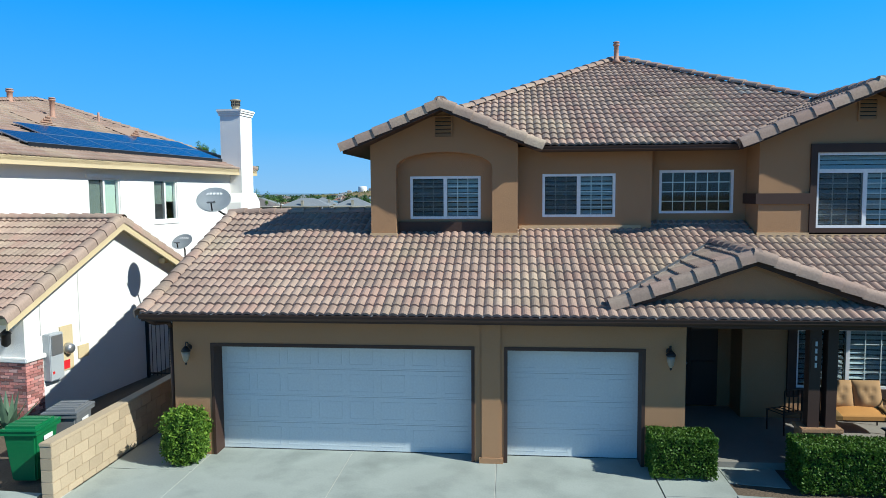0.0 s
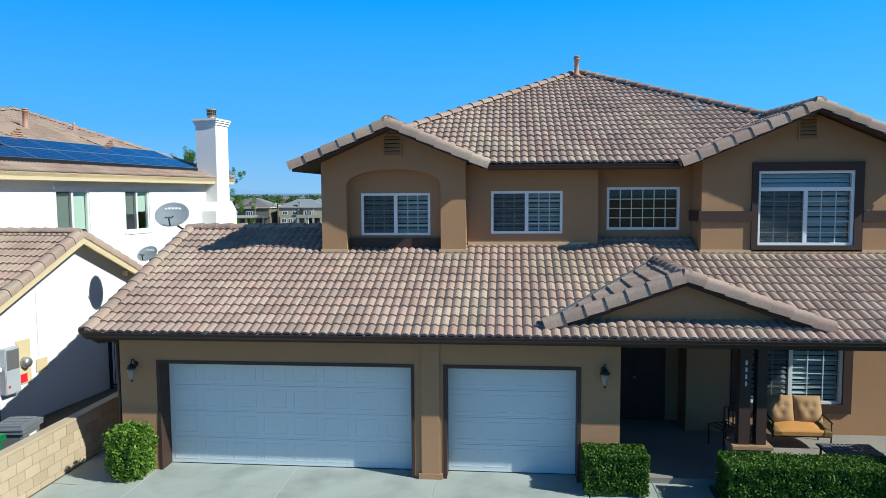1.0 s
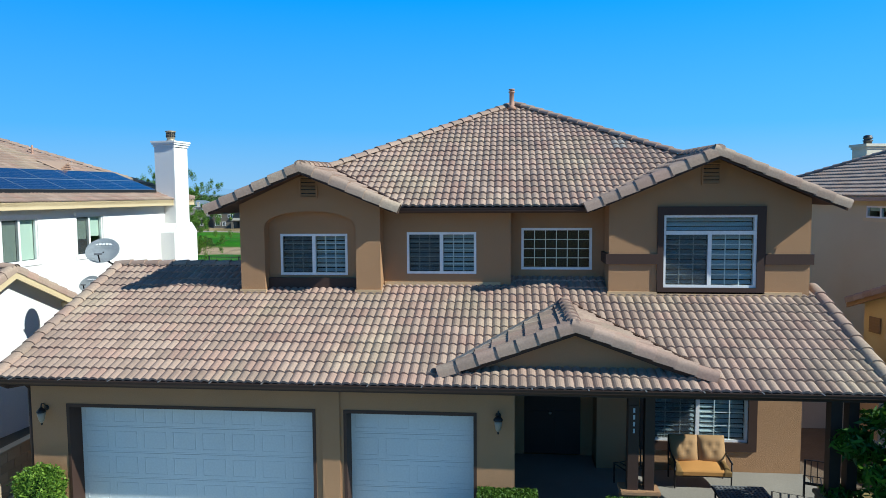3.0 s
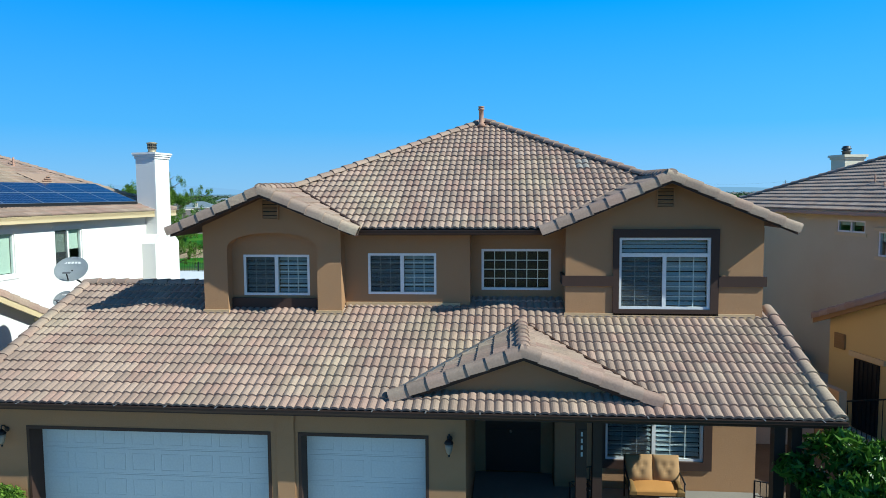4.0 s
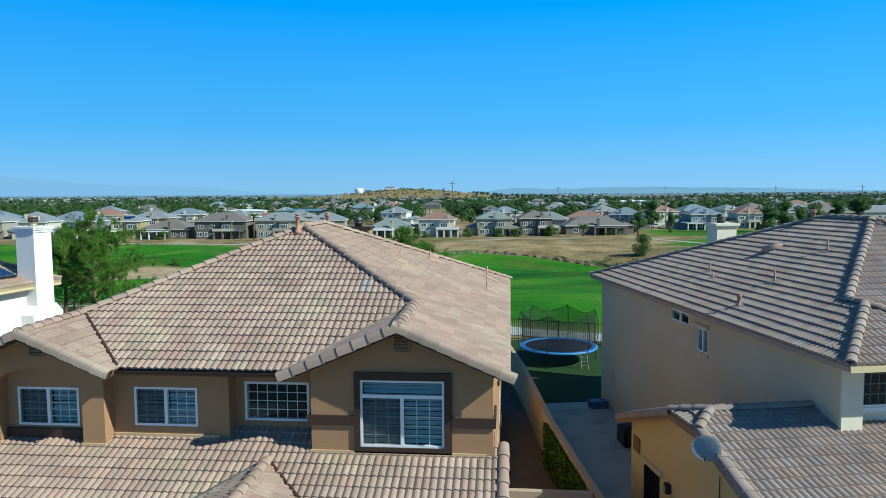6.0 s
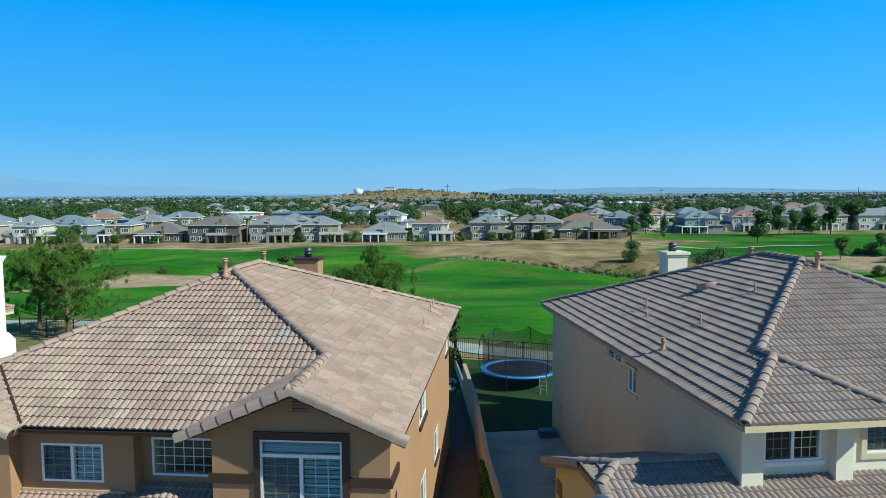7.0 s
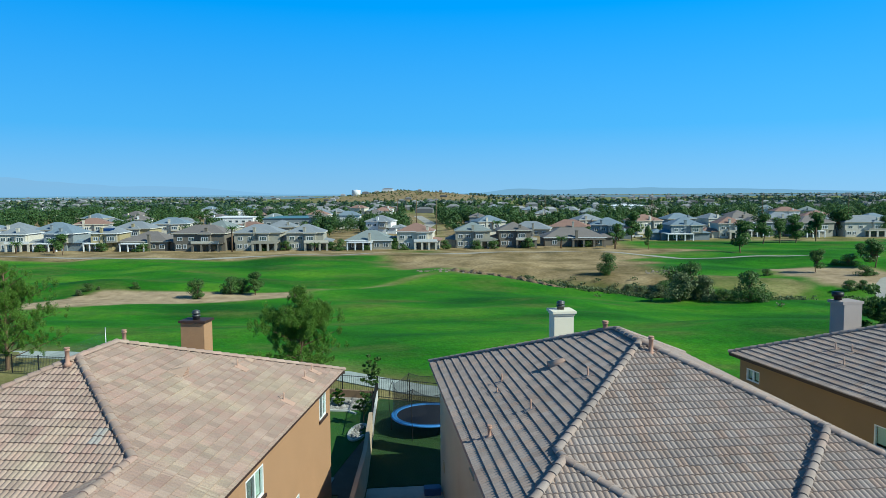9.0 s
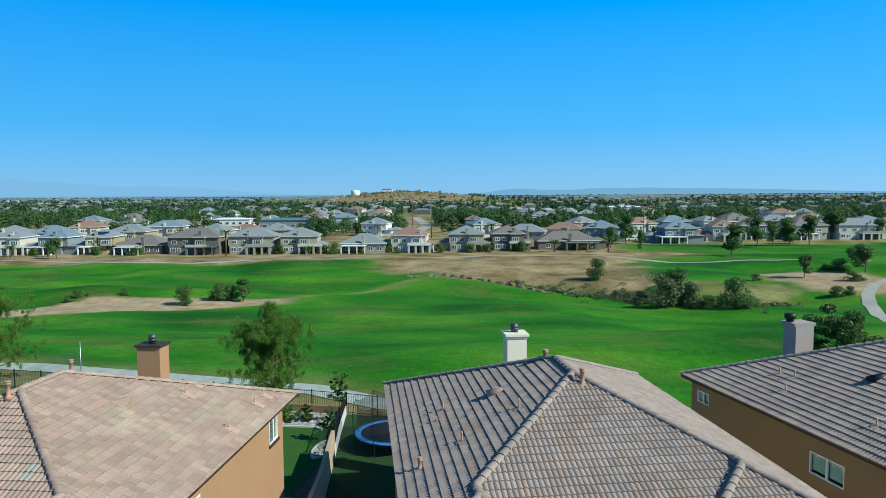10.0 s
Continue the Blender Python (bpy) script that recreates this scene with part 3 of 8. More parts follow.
def make_ground():
    xs = list(np.arange(-150, 190, 2.0))
    ys = list(np.arange(-40, 40, 4.0)) + list(np.arange(40, 250, 1.6))
    for k in range(26):
        xs = [xs[0] - 6 * 1.28 ** k] + xs + [xs[-1] + 6 * 1.28 ** k]
        ys = ys + [ys[-1] + 5 * 1.29 ** k]
    ys = [-900, -300, -120] + ys
    xs = [max(-4800.0, min(4800.0, float(x))) for x in xs]
    xs = sorted(set(xs))
    ys = sorted({min(4700.0, float(y)) for y in ys})
    verts, wet, sand = [], [], []
    for y in ys:
        for x in xs:
            verts.append((x, y, height(x, y) - 0.03))
            wet.append(dry(x, y) if y > 30 else 0.9)
            sand.append(sandy(x, y) if 60 < y < 200 and -150 < x < 190 else 0.0)
    n = len(xs)
    faces = [(j * n + i, j * n + i + 1, (j + 1) * n + i + 1, (j + 1) * n + i) for j in range(len(ys) - 1) for i in range(n - 1)]
    me = bpy.data.meshes.new("ground")
    me.from_pydata(verts, [], faces)
    attr = me.attributes.new("dryness", "FLOAT", "POINT")
    attr.data.foreach_set("value", wet)
    attr = me.attributes.new("sand", "FLOAT", "POINT")
    attr.data.foreach_set("value", sand)
    me.polygons.foreach_set("use_smooth", [True] * len(faces))
    m, nt, bsdf = mat_new("turf_and_earth")
    link = nt.links.new
    geo = nt.nodes.new("ShaderNodeNewGeometry")

    def tex(scale, detail=5, stretch=None):
        t = nt.nodes.new("ShaderNodeTexNoise")
        t.inputs["Scale"].default_value, t.inputs["Detail"].default_value = scale, detail
        if stretch:
            mp = nt.nodes.new("ShaderNodeMapping")
            mp.inputs["Scale"].default_value = stretch
            mp.inputs["Rotation"].default_value = (0, 0, -TURN)
            link(geo.outputs["Position"], mp.inputs["Vector"])
            link(mp.outputs[0], t.inputs["Vector"])
        else:
            link(geo.outputs["Position"], t.inputs["Vector"])
        return t.outputs["Fac"]

    def ramp(src, stops):
        r = nt.nodes.new("ShaderNodeValToRGB")
        els = r.color_ramp.elements
        while len(els) < len(stops):
            els.new(0.5)
        for el, (p, c) in zip(els, stops):
            el.position, el.color = p, (*c, 1)
        link(src, r.inputs[0])
        return r.outputs[0]

    def mix(f, a, b, mode="MIX"):
        x = nt.nodes.new("ShaderNodeMix")
        x.data_type, x.blend_type = "RGBA", mode
        if isinstance(f, float):
            x.inputs["Factor"].default_value = f
        else:
            link(f, x.inputs["Factor"])
        link(a, x.inputs["A"])
        link(b, x.inputs["B"])
        return x.outputs["Result"]

    turf = ramp(tex(0.05, 8, (0.75, 1.25, 1)), [(0.34, (0.013, 0.074, 0.004)), (0.50, (0.029, 0.134, 0.005)), (0.66, (0.074, 0.180, 0.012))])
    turf = mix(0.45, turf, ramp(tex(0.9, 5), [(0.3, (0.35, 0.42, 0.3)), (0.7, (0.85, 0.85, 0.7))]), "OVERLAY")
    worn = ramp(tex(0.085, 8, (0.6, 1.3, 1)), [(0.52, (0, 0, 0)), (0.70, (0.75, 0.75, 0.75))])
    turf = mix(worn, turf, ramp(tex(0.6, 5), [(0.3, (0.05, 0.085, 0.012)), (0.7, (0.135, 0.155, 0.04))]))
    turf = mix(0.5, turf, ramp(tex(4.0, 4), [(0.3, (0.3, 0.32, 0.28)), (0.7, (0.72, 0.72, 0.66))]), "OVERLAY")
    earth = ramp(tex(0.12, 8), [(0.28, (0.10, 0.08, 0.03)), (0.47, (0.215, 0.157, 0.078)), (0.70, (0.36, 0.27, 0.15))])
    earth = mix(0.5, earth, ramp(tex(1.3, 6), [(0.3, (0.3, 0.3, 0.25)), (0.7, (0.8, 0.8, 0.75))]), "OVERLAY")
    a = nt.nodes.new("ShaderNodeAttribute")
    a.attribute_name = "sand"
    earth = mix(a.outputs["Fac"], earth, ramp(tex(0.5, 6), [(0.3, (0.26, 0.19, 0.11)), (0.7, (0.46, 0.345, 0.215))]))
    a = nt.nodes.new("ShaderNodeAttribute")
    a.attribute_name = "dryness"
    col = mix(a.outputs["Fac"], turf, earth)
    link(col, bsdf.inputs["Base Color"])
    bsdf.inputs["Roughness"].default_value = 0.95
    bsdf.inputs["Specular IOR Level"].default_value = 0.1
    bump = nt.nodes.new("ShaderNodeBump")
    bump.inputs["Strength"].default_value, bump.inputs["Distance"].default_value = 0.8, 0.14
    link(tex(2.5, 6), bump.inputs["Height"])
    link(bump.outputs[0], bsdf.inputs["Normal"])
    me.materials.append(m)
    tagged(new("ground", me), "rolling green golf turf with patches of dry tan earth", "ground", kind="structure")


make_ground()


# ---- the brown house ----
house = thing("house", pose(0, 0, 0), "two-storey brown stucco house with brown tile roofs and three garage bays", "house")
ST = M["stucco"]
GZ = 2.70
part("wall", wall_bm(-0.79, 8.70, 0, GZ, -0.38, 0.06, [(-0.06, 4.94, -1, 2.16), (5.48, 8.00, -1, 2.16)]), ST, house)
part("wall", wall_bm(0.06, 8.0, 0, GZ, -0.79, -0.59, along="y"), ST, house)
part("wall", wall_bm(0.06, 3.1, 0, GZ, 8.50, 8.70, along="y"), ST, house)
part("wall", wall_bm(8.70, 10.53, 0, GZ, 3.1, 3.3, [(8.95, 10.25, -1, 2.35)]), ST, house)
part("wall", wall_bm(2.55, 3.1, 0, GZ + 1.0, 10.53, 10.73, along="y"), ST, house)
part("wall", wall_bm(10.53, 14.68, 0, 3.72, 2.35, 2.55, [(11.64, 13.76, 0.77, 2.06)]), ST, house)
SIDE_WINDOWS = [(7.3, 8.85, 4.38, 5.42), (11.35, 12.65, 1.70, 2.75), (7.5, 8.8, 1.50, 2.55), (15.7, 16.75, 4.58, 5.64)]
part("wall", wall_bm(2.352, 17.3, 0, 3.3, 14.68, 14.88, SIDE_WINDOWS, along="y"), ST, house, "sunlit orange-brown stucco side wall")
part("wall", wall_bm(2.2, 17.3, 3.3, 5.95, 14.68, 14.88, SIDE_WINDOWS, along="y"), ST, house, "sunlit orange-brown stucco side wall")
part("wall", wall_bm(2.55, 14.87, 0, 5.95, 17.3, 17.5), ST, house)
part("wall", wall_bm(2.5, 17.3, 2.6, 5.95, 2.55, 2.75, along="y"), ST, house)
part("wall", wall_bm(-0.79, 2.55, 0, 2.9, 7.8, 8.0), ST, house)

# pier between the garage doors
bm = box_bm(5.06, 5.42, -0.42, -0.38, 0.0, GZ, bevel=0.012)
box(bm, 5.02, 5.46, -0.45, -0.38, 0.0, 0.10)
part("pier", bm, ST, house)


def garage_door(x0, x1, z1, cols):
    bm = bmesh.new()
    rows, y = 4, 0.0
    h = z1 / rows
    for r in range(rows):
        box(bm, x0, x1, y, y + 0.05, r * h + 0.0015, (r + 1) * h - 0.0015)
        box(bm, x0, x1, y - 0.003, y + 0.01, r * h + 0.012, r * h + 0.03)
        w = (x1 - x0) / cols
        for c in range(cols):
            a, b = x0 + c * w + 0.07, x0 + (c + 1) * w - 0.07
            lo, hi = r * h + 0.09, (r + 1) * h - 0.09
            # raised field with a sunk border
            wall_bm(a, b, lo, hi, y - 0.004, y + 0.001, [(a + 0.018, b - 0.018, lo + 0.018, hi - 0.018)], bm=bm)
    door = part("garage_door", bm, M["door_white"], house, "white panelled sectional garage door, shut")
    part("seal", box_bm(x0, x1, -0.005, 0.045, 0.0, 0.012), M["iron"], door)
    bm = bmesh.new()
    box(bm, x0 - 0.06, x0, -0.392, 0.06, 0, 2.10)
    box(bm, x1, x1 + 0.06, -0.392, 0.06, 0, 2.10)
    box(bm, x0 - 0.06, x1 + 0.06, -0.392, 0.06, 2.10, 2.165)
    part("door_frame", bm, M["trim"], house)


garage_door(0.0, 4.88, 2.12, 8)
garage_door(5.54, 7.94, 2.12, 4)

# entrance
bm = box_bm(8.95, 9.6, 3.12, 3.18, 0.12, 2.33, bevel=0.01)
box(bm, 9.6, 10.25, 3.12, 3.18, 0.12, 2.33)
for x in (9.03, 9.68):
    for z in (0.3, 1.3):
        box(bm, x, x + 0.49, 3.10, 3.125, z, z + 0.85)
door = part("front_door", bm, M["trim"], house, "dark brown double entrance door in shade")
bm = spin_bm([(0.01, 0), (0.035, 0.01), (0.035, 0.04), (0.01, 0.05)], 12)
part("door_knob", bm, M["steel"], door, m=pose(9.55, 3.10, 1.1, 90))

# porch window with its dark surround
bm = wall_bm(11.46, 13.94, 0.58, 2.26, 2.29, 2.352, [(11.64, 13.76, 0.77, 2.06)])
part("surround", bm, M["trim"], house)
window(house, 11.64, 13.76, 0.77, 2.06, 2.39, split=0.5, grid=(3, 4), screen=0, label="white sliding window with shutters under the porch")

# upper storey
bm = bmesh.new()
box(bm, 2.55, 3.11, 2.2, 2.5, 3.75, 5.47)
box(bm, 5.20, 5.75, 2.2, 2.5, 3.75, 5.47)
arch = [(4.155 + 1.045 * math.cos(math.pi * (1 - k / 14)), 5.47 + 0.38 * math.sin(math.pi * (1 - k / 14)) ** 0.8) for k in range(15)]
arch[0], arch[-1] = (3.11, 5.47), (5.20, 5.47)
for (ua, za), (ub, zb) in zip(arch, arch[1:]):
    prism_bm([(ua, za), (ub, zb), (ub, 5.95), (ua, 5.95)], 2.2, 2.5, bm)
prism_bm([(2.55, 5.47), (3.11, 5.47), (3.11, 5.95), (2.55, 5.95)], 2.2, 2.5, bm)
prism_bm([(5.20, 5.47), (5.75, 5.47), (5.75, 5.95), (5.20, 5.95)], 2.2, 2.5, bm)
prism_bm([(2.55, 5.95), (5.75, 5.95), (5.75, 6.03), (4.15, 6.73), (2.55, 6.03)], 2.2, 2.5, bm)
bmesh.ops.remove_doubles(bm, verts=bm.verts, dist=0.0005)
part("wall", bm, ST, house, "gable wall with an arched window recess")
part("wall", wall_bm(2.75, 5.75, 3.6, 6.0, 2.50, 2.70, [(3.38, 4.94, 4.39, 5.33)]), ST, house)
part("wall", wall_bm(5.75, 8.63, 3.6, 5.95, 2.58, 2.78, [(6.29, 7.86, 4.42, 5.36)]), ST, house)
part("wall", wall_bm(8.63, 10.73, 3.6, 5.95, 2.98, 3.18, [(8.87, 10.46, 4.48, 5.43)]), ST, house)
part("wall", wall_bm(2.78, 2.98, 3.6, 5.95, 8.43, 8.63, along="y"), ST, house)
bm = wall_bm(10.73, 14.68, 3.6, 5.95, 2.2, 2.4, [(11.87, 13.79, 4.19, 5.74)])
part("wall", bm, ST, house)
part("wall", prism_bm([(10.73, 5.95), (14.87, 5.95), (14.87, 6.08), (12.82, 6.98), (10.73, 6.08)], 2.2, 2.4), ST, house, "gable end wall")
part("wall", wall_bm(2.4, 3.0, 3.6, 5.95, 10.73, 10.93, along="y"), ST, house)
part("sill_panel", box_bm(3.115, 5.195, 2.42, 2.498, 3.9, 4.33), M["trim"], house)

window(house, 3.38, 4.94, 4.39, 5.33, 2.53, grid=(3, 5), screen=0, label="white two-pane slider with shutters in the arched recess")
window(house, 6.29, 7.86, 4.42, 5.36, 2.61, grid=(3, 5), screen=0, label="white two-pane slider with shutters")
window(house, 8.87, 10.46, 4.48, 5.43, 3.01, split=0, grid=(6, 4), shutter=False, blind=(1.0,), label="fixed white window with a square grid")
window(house, 11.87, 13.79, 4.19, 5.74, 2.23, transom=5.36, grid=(3, 5), screen=0, label="large white slider with a transom light")
part("surround", wall_bm(11.74, 13.96, 4.06, 5.92, 2.15, 2.21, [(11.87, 13.79, 4.19, 5.74)]), M["trim"], house)
for a, b in ((10.66, 11.74), (13.96, 14.94)):
    bm = box_bm(a, b, 2.14, 2.21, 4.69, 4.91)
    if a < 11:
        box(bm, 10.66, 10.73, 2.21, 2.98, 4.69, 4.91)
    else:
        box(bm, 14.88, 14.94, 2.21, 3.2, 4.69, 4.91)
    part("belt", bm, M["trim"], house)
for y0, y1, z0, z1 in SIDE_WINDOWS:
    window(house, y0, y1, z0, z1, 14.85, out=1, along="y", grid=None, shutter=False, blind=(0.01, 0.01), screen=0, sill=0.1, head="trim", label="white side slider with pale green blinds")


def louvre(parent, x0, x1, z0, z1, y, material):
    bm = bmesh.new()
    for a, b, c, d in ((x0 - 0.03, x0, z0, z1), (x1, x1 + 0.03, z0, z1), (x0 - 0.03, x1 + 0.03, z0 - 0.03, z0), (x0 - 0.03, x1 + 0.03, z1, z1 + 0.03)):
        box(bm, a, b, y - 0.03, y + 0.01, c, d)
    n = 5
    for k in range(n):
        z = z0 + (k + 0.5) * (z1 - z0) / n
        v = [bm.verts.new(p) for p in ((x0, y - 0.03, z - 0.03), (x1, y - 0.03, z - 0.03), (x1, y + 0.005, z + 0.035), (x0, y + 0.005, z + 0.035),
                                       (x0, y - 0.02, z - 0.035), (x1, y - 0.02, z - 0.035), (x1, y + 0.015, z + 0.03), (x0, y + 0.015, z + 0.03))]
        for f in ((0, 1, 2, 3), (7, 6, 5, 4), (0, 4, 5, 1), (2, 6, 7, 3)):
            bm.faces.new([v[i] for i in f])
    v = part("gable_vent", bm, material, parent)
    # dark sheet in place of the shade behind the slats
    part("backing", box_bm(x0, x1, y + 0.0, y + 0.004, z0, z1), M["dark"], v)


louvre(house, 3.98, 4.32, 6.17, 6.58, 2.19, ST)
louvre(house, 12.66, 12.99, 6.40, 6.80, 2.19, ST)

# flashing where the upper walls meet the lower roof
for x0, x1, y, z in ((10.70, 14.72, 2.2, 4.03), (5.78, 8.40, 2.58, 4.17), (2.53, 3.14, 2.2, 4.03), (5.17, 5.78, 2.2, 4.03)):
    part("flashing", box_bm(x0, x1, y - 0.05, y - 0.003, z - 0.12, z + 0.065), M["flashing"], house, "tan painted flashing along the roof")

# lower roof
LZ, LM = 2.80, 0.375
roof = new("roof")
roof.parent = house
roof["label"] = "low-pitched brown barrel-tile roof over garage and porch"
roof_plane(roof, (0, -0.95), (0, 1), LZ, LM, [[(-1.1, -0.95), (2.6, -0.95), (2.6, 3.55), (-1.1, 3.55)], [(2.6, -0.95), (14.9, -0.95), (14.9, 3.0), (2.6, 3.0)],
           [(14.9, -0.95), (15.22, -0.95), (15.22, 2.6), (14.9, 2.6)]], M["tile"], single=lambda x, y: 2.2 < x < 9.2 and y < 2.1, singles=ONE_TILE)
roof_plane(roof, (0, 8.05), (0, -1), LZ, LM, [[(-1.1, 8.05), (2.6, 8.05), (2.6, 3.55), (-1.1, 3.55)]], M["tile"])
rz = LZ + LM * 4.5
caps(roof, CAP, (2.5, 3.55, rz), (-1.15, 3.55, rz), 0.02)
caps(roof, VERGE, (-1.1, -0.95, LZ), (-1.1, 3.5, LZ + LM * 4.45), 0.02, name="verge_tile")
caps(roof, SLIM, (15.11, -0.95, LZ), (15.11, 2.6, LZ + LM * 3.55), 0.025, step=0.40, name="verge_tile")

# porch gable on it
PZ, PM, PX, PH = 2.985, 0.37, 9.77, 2.40
roof2 = new("porch_roof")
roof2.parent = house
roof2["label"] = "small tiled gable over the entrance"
for sgn in (-1, 1):
    roof_plane(roof2, (PX + sgn * PH, -0.6), (-sgn, 0), PZ, PM, [[(PX + sgn * PH, -0.6), (PX, -0.6), (PX, 1.95)]], M["tile"])
    caps(roof2, VERGE, (PX + sgn * (PH + 0.05), -0.62, PZ - 0.02), (PX - sgn * 0.07, -0.62, PZ + PM * (PH + 0.07) - 0.02), 0.03, name="verge_tile")
caps(roof2, CAP, (PX, -0.62, PZ + PM * PH - 0.04), (PX, 1.95, PZ + PM * PH), 0.03)
part("gable_wall", prism_bm([(PX - 2.25, 2.85), (PX + 2.25, 2.85), (PX, PZ + PM * PH - 0.12)], -0.38, -0.25), ST, house, "shaded stucco gable")
for sgn in (-1, 1):
    bm = bmesh.new()
    a = [(PX + sgn * PH, PZ - 0.02), (PX, PZ + PM * PH - 0.02), (PX, PZ + PM * PH - 0.19), (PX + sgn * (PH - 0.2), PZ - 0.11)]
    prism_bm(a, -0.62, -0.57, bm)
    part("fascia", bm, M["trim"], house)

# upper roof
UZ, UM = 5.93, 0.44
xl, xr, yf, yb = 2.08, 15.42, 2.03, 18.9
xc = (xl + xr) / 2
half = xc - xl
top = UZ + UM * half
yk, xe = 11.0, xr - 0.17
ye = yb - 0.17 * (yb - yk) / half
roof3 = new("upper_roof")
roof3.parent = house
roof3["label"] = "hipped brown tile roof with two front gables"
G1, G2 = 4.15, 12.82
h1, h2 = G1 - xl, xr - G2
roof_plane(roof3, (xl, 0), (1, 0), UZ, UM, [[(xl, 1.6), (G1, 1.6), (G1, yf + h1), (xl, yf + h1)], [(xl, yf + h1), (G1, yf + h1), (xc, yf + half), (xc, yk), (xl, yb)]], M["tile"], fine=False)
roof_plane(roof3, (xr, 0), (-1, 0), UZ, UM, [[(xe, 1.65), (G2, 1.65), (G2, yf + h2), (xe, yf + h2)], [(xe, yf + h2), (G2, yf + h2), (xc, yf + half), (xc, yk), (xe, ye)]], M["tile"], thick=0.07)
roof_plane(roof3, (0, yf), (0, 1), UZ, UM, [[(xl + 2 * h1, yf), (xr - 2 * h2, yf), (G2, yf + h2), (xc, yf + half), (G1, yf + h1)]], M["tile"])
roof_plane(roof3, (xl + 2 * h1, 0), (-1, 0), UZ, UM, [[(xl + 2 * h1, 1.6), (xl + 2 * h1, yf), (G1, yf + h1), (G1, 1.6)]], M["tile"])
roof_plane(roof3, (xr - 2 * h2, 0), (1, 0), UZ, UM, [[(xr - 2 * h2, 1.65), (xr - 2 * h2, yf), (G2, yf + h2), (G2, 1.65)]], M["tile"])
roof_plane(roof3, (0, yb), (0, -1), UZ, UM * half / (yb - yk), [[(xl, yb), (xc, yk), (xe, ye), (xe, yb)]], M["tile"], fine=False)
for a, b in (((G1, yf + h1, UZ + UM * h1), (xc, yf + half, top)), ((G2, yf + h2, UZ + UM * h2), (xc, yf + half, top)), ((xc, yk, top), (xc, yf + half, top)),
             ((xl, yb, UZ), (xc, yk, top)), ((xe, ye, UZ + UM * 0.17), (xc, yk, top)), ((G1, 1.60, UZ + UM * h1 - 0.05), (G1, yf + h1, UZ + UM * h1)), ((G2, 1.65, UZ + UM * h2 - 0.05), (G2, yf + h2, UZ + UM * h2))):
    caps(roof3, CAP, a, b, 0.045)
for gx, gh, gy in ((G1, h1, 1.62), (G2, h2, 1.67)):
    for sgn in (-1, 1):
        cut = 0.10 if gx == G2 and sgn == 1 else 0.0
        caps(roof3, VERGE, (gx + sgn * (gh + 0.05 - cut), gy, UZ - 0.03 + UM * cut), (gx - sgn * 0.07, gy, UZ + UM * (gh + 0.07) - 0.03), 0.02, name="verge_tile")
        a = [(gx + sgn * (gh - 0.1), UZ - 0.02 + 0.1 * UM), (gx, UZ + UM * gh - 0.02), (gx, UZ + UM * gh - 0.18), (gx + sgn * (gh - 0.1), UZ - 0.14 + 0.1 * UM)]
        part("fascia", prism_bm(a, gy - 0.09, gy - 0.03), M["trim"], house)


def valley(parent, low, high, material, width=0.09, lift=0.10):
    """The open metal lining where two slopes meet."""
    low, high = Vector(low), Vector(high)
    d = (high - low).normalized()
    n = Vector((-d.y, d.x, 0)).normalized() * width / 2
    up = Vector((0, 0, lift))
    bm = bmesh.new()
    t = [bm.verts.new(p + up) for p in (low + n, low - n, high - n, high + n)]
    b = [bm.verts.new(p + up - Vector((0, 0, 0.05))) for p in (low + n, low - n, high - n, high + n)]
    bm.faces.new(t)
    bm.faces.new(b[::-1])
    for i in range(4):
        bm.faces.new((t[i - 1], b[i - 1], b[i], t[i]))
    part("valley", bm, material, parent)


valley(roof3, (xl + 2 * h1, yf, UZ), (G1, yf + h1, UZ + UM * h1), M["trim"], 0.055, 0.10)
valley(roof3, (xr - 2 * h2, yf, UZ), (G2, yf + h2, UZ + UM * h2), M["vent"], 0.06, 0.085)
valley(roof2, (PX - PH, -0.6, PZ), (PX, 1.95, PZ + PM * PH), M["steel"], 0.08, 0.09)
valley(roof2, (PX + PH, -0.6, PZ), (PX, 1.95, PZ + PM * PH), M["trim"], 0.06, 0.085)


def gutter(parent, x0, x1, y, z, along="x", out=-1, hooks=False):
    """A moulded gutter below an eave."""
    prof = [(0.0, 0.0), (0.07, 0.0), (0.10, 0.035), (0.105, 0.085), (0.118, 0.09), (0.118, 0.105), (0.095, 0.105), (0.09, 0.04), (0.06, 0.015), (0.01, 0.015), (0.01, 0.10), (0.0, 0.10)]
    bm = bmesh.new()
    ends = []
    for u in (x0, x1):
        ends.append([bm.verts.new((u, y + out * d, z + h) if along == "x" else (y + out * d, u, z + h)) for d, h in prof])
    bm.faces.new(ends[0])
    bm.faces.new(ends[1][::-1])
    for i in range(len(prof)):
        j = (i + 1) % len(prof)
        bm.faces.new((ends[0][i], ends[0][j], ends[1][j], ends[1][i]))
    return part("gutter", bm, M["trim"], parent)


gutter(house, -1.1, 15.22, -0.95, 2.715)
gutter(house, xl + 2 * h1, xr - 2 * h2, yf, UZ - 0.12)
part("fascia", box_bm(-1.1, 15.22, -0.945, -0.90, 2.685, 2.75), M["trim"], house)
part("soffit", box_bm(-1.08, 8.7, -0.90, 1.64, 2.66, 2.69), M["trim"], house)
# unseen porch ceiling, added to keep light off the porch's left part
part("soffit", box_bm(8.7, 12.4, -0.90, 2.35, 2.66, 2.69), M["trim"], house)

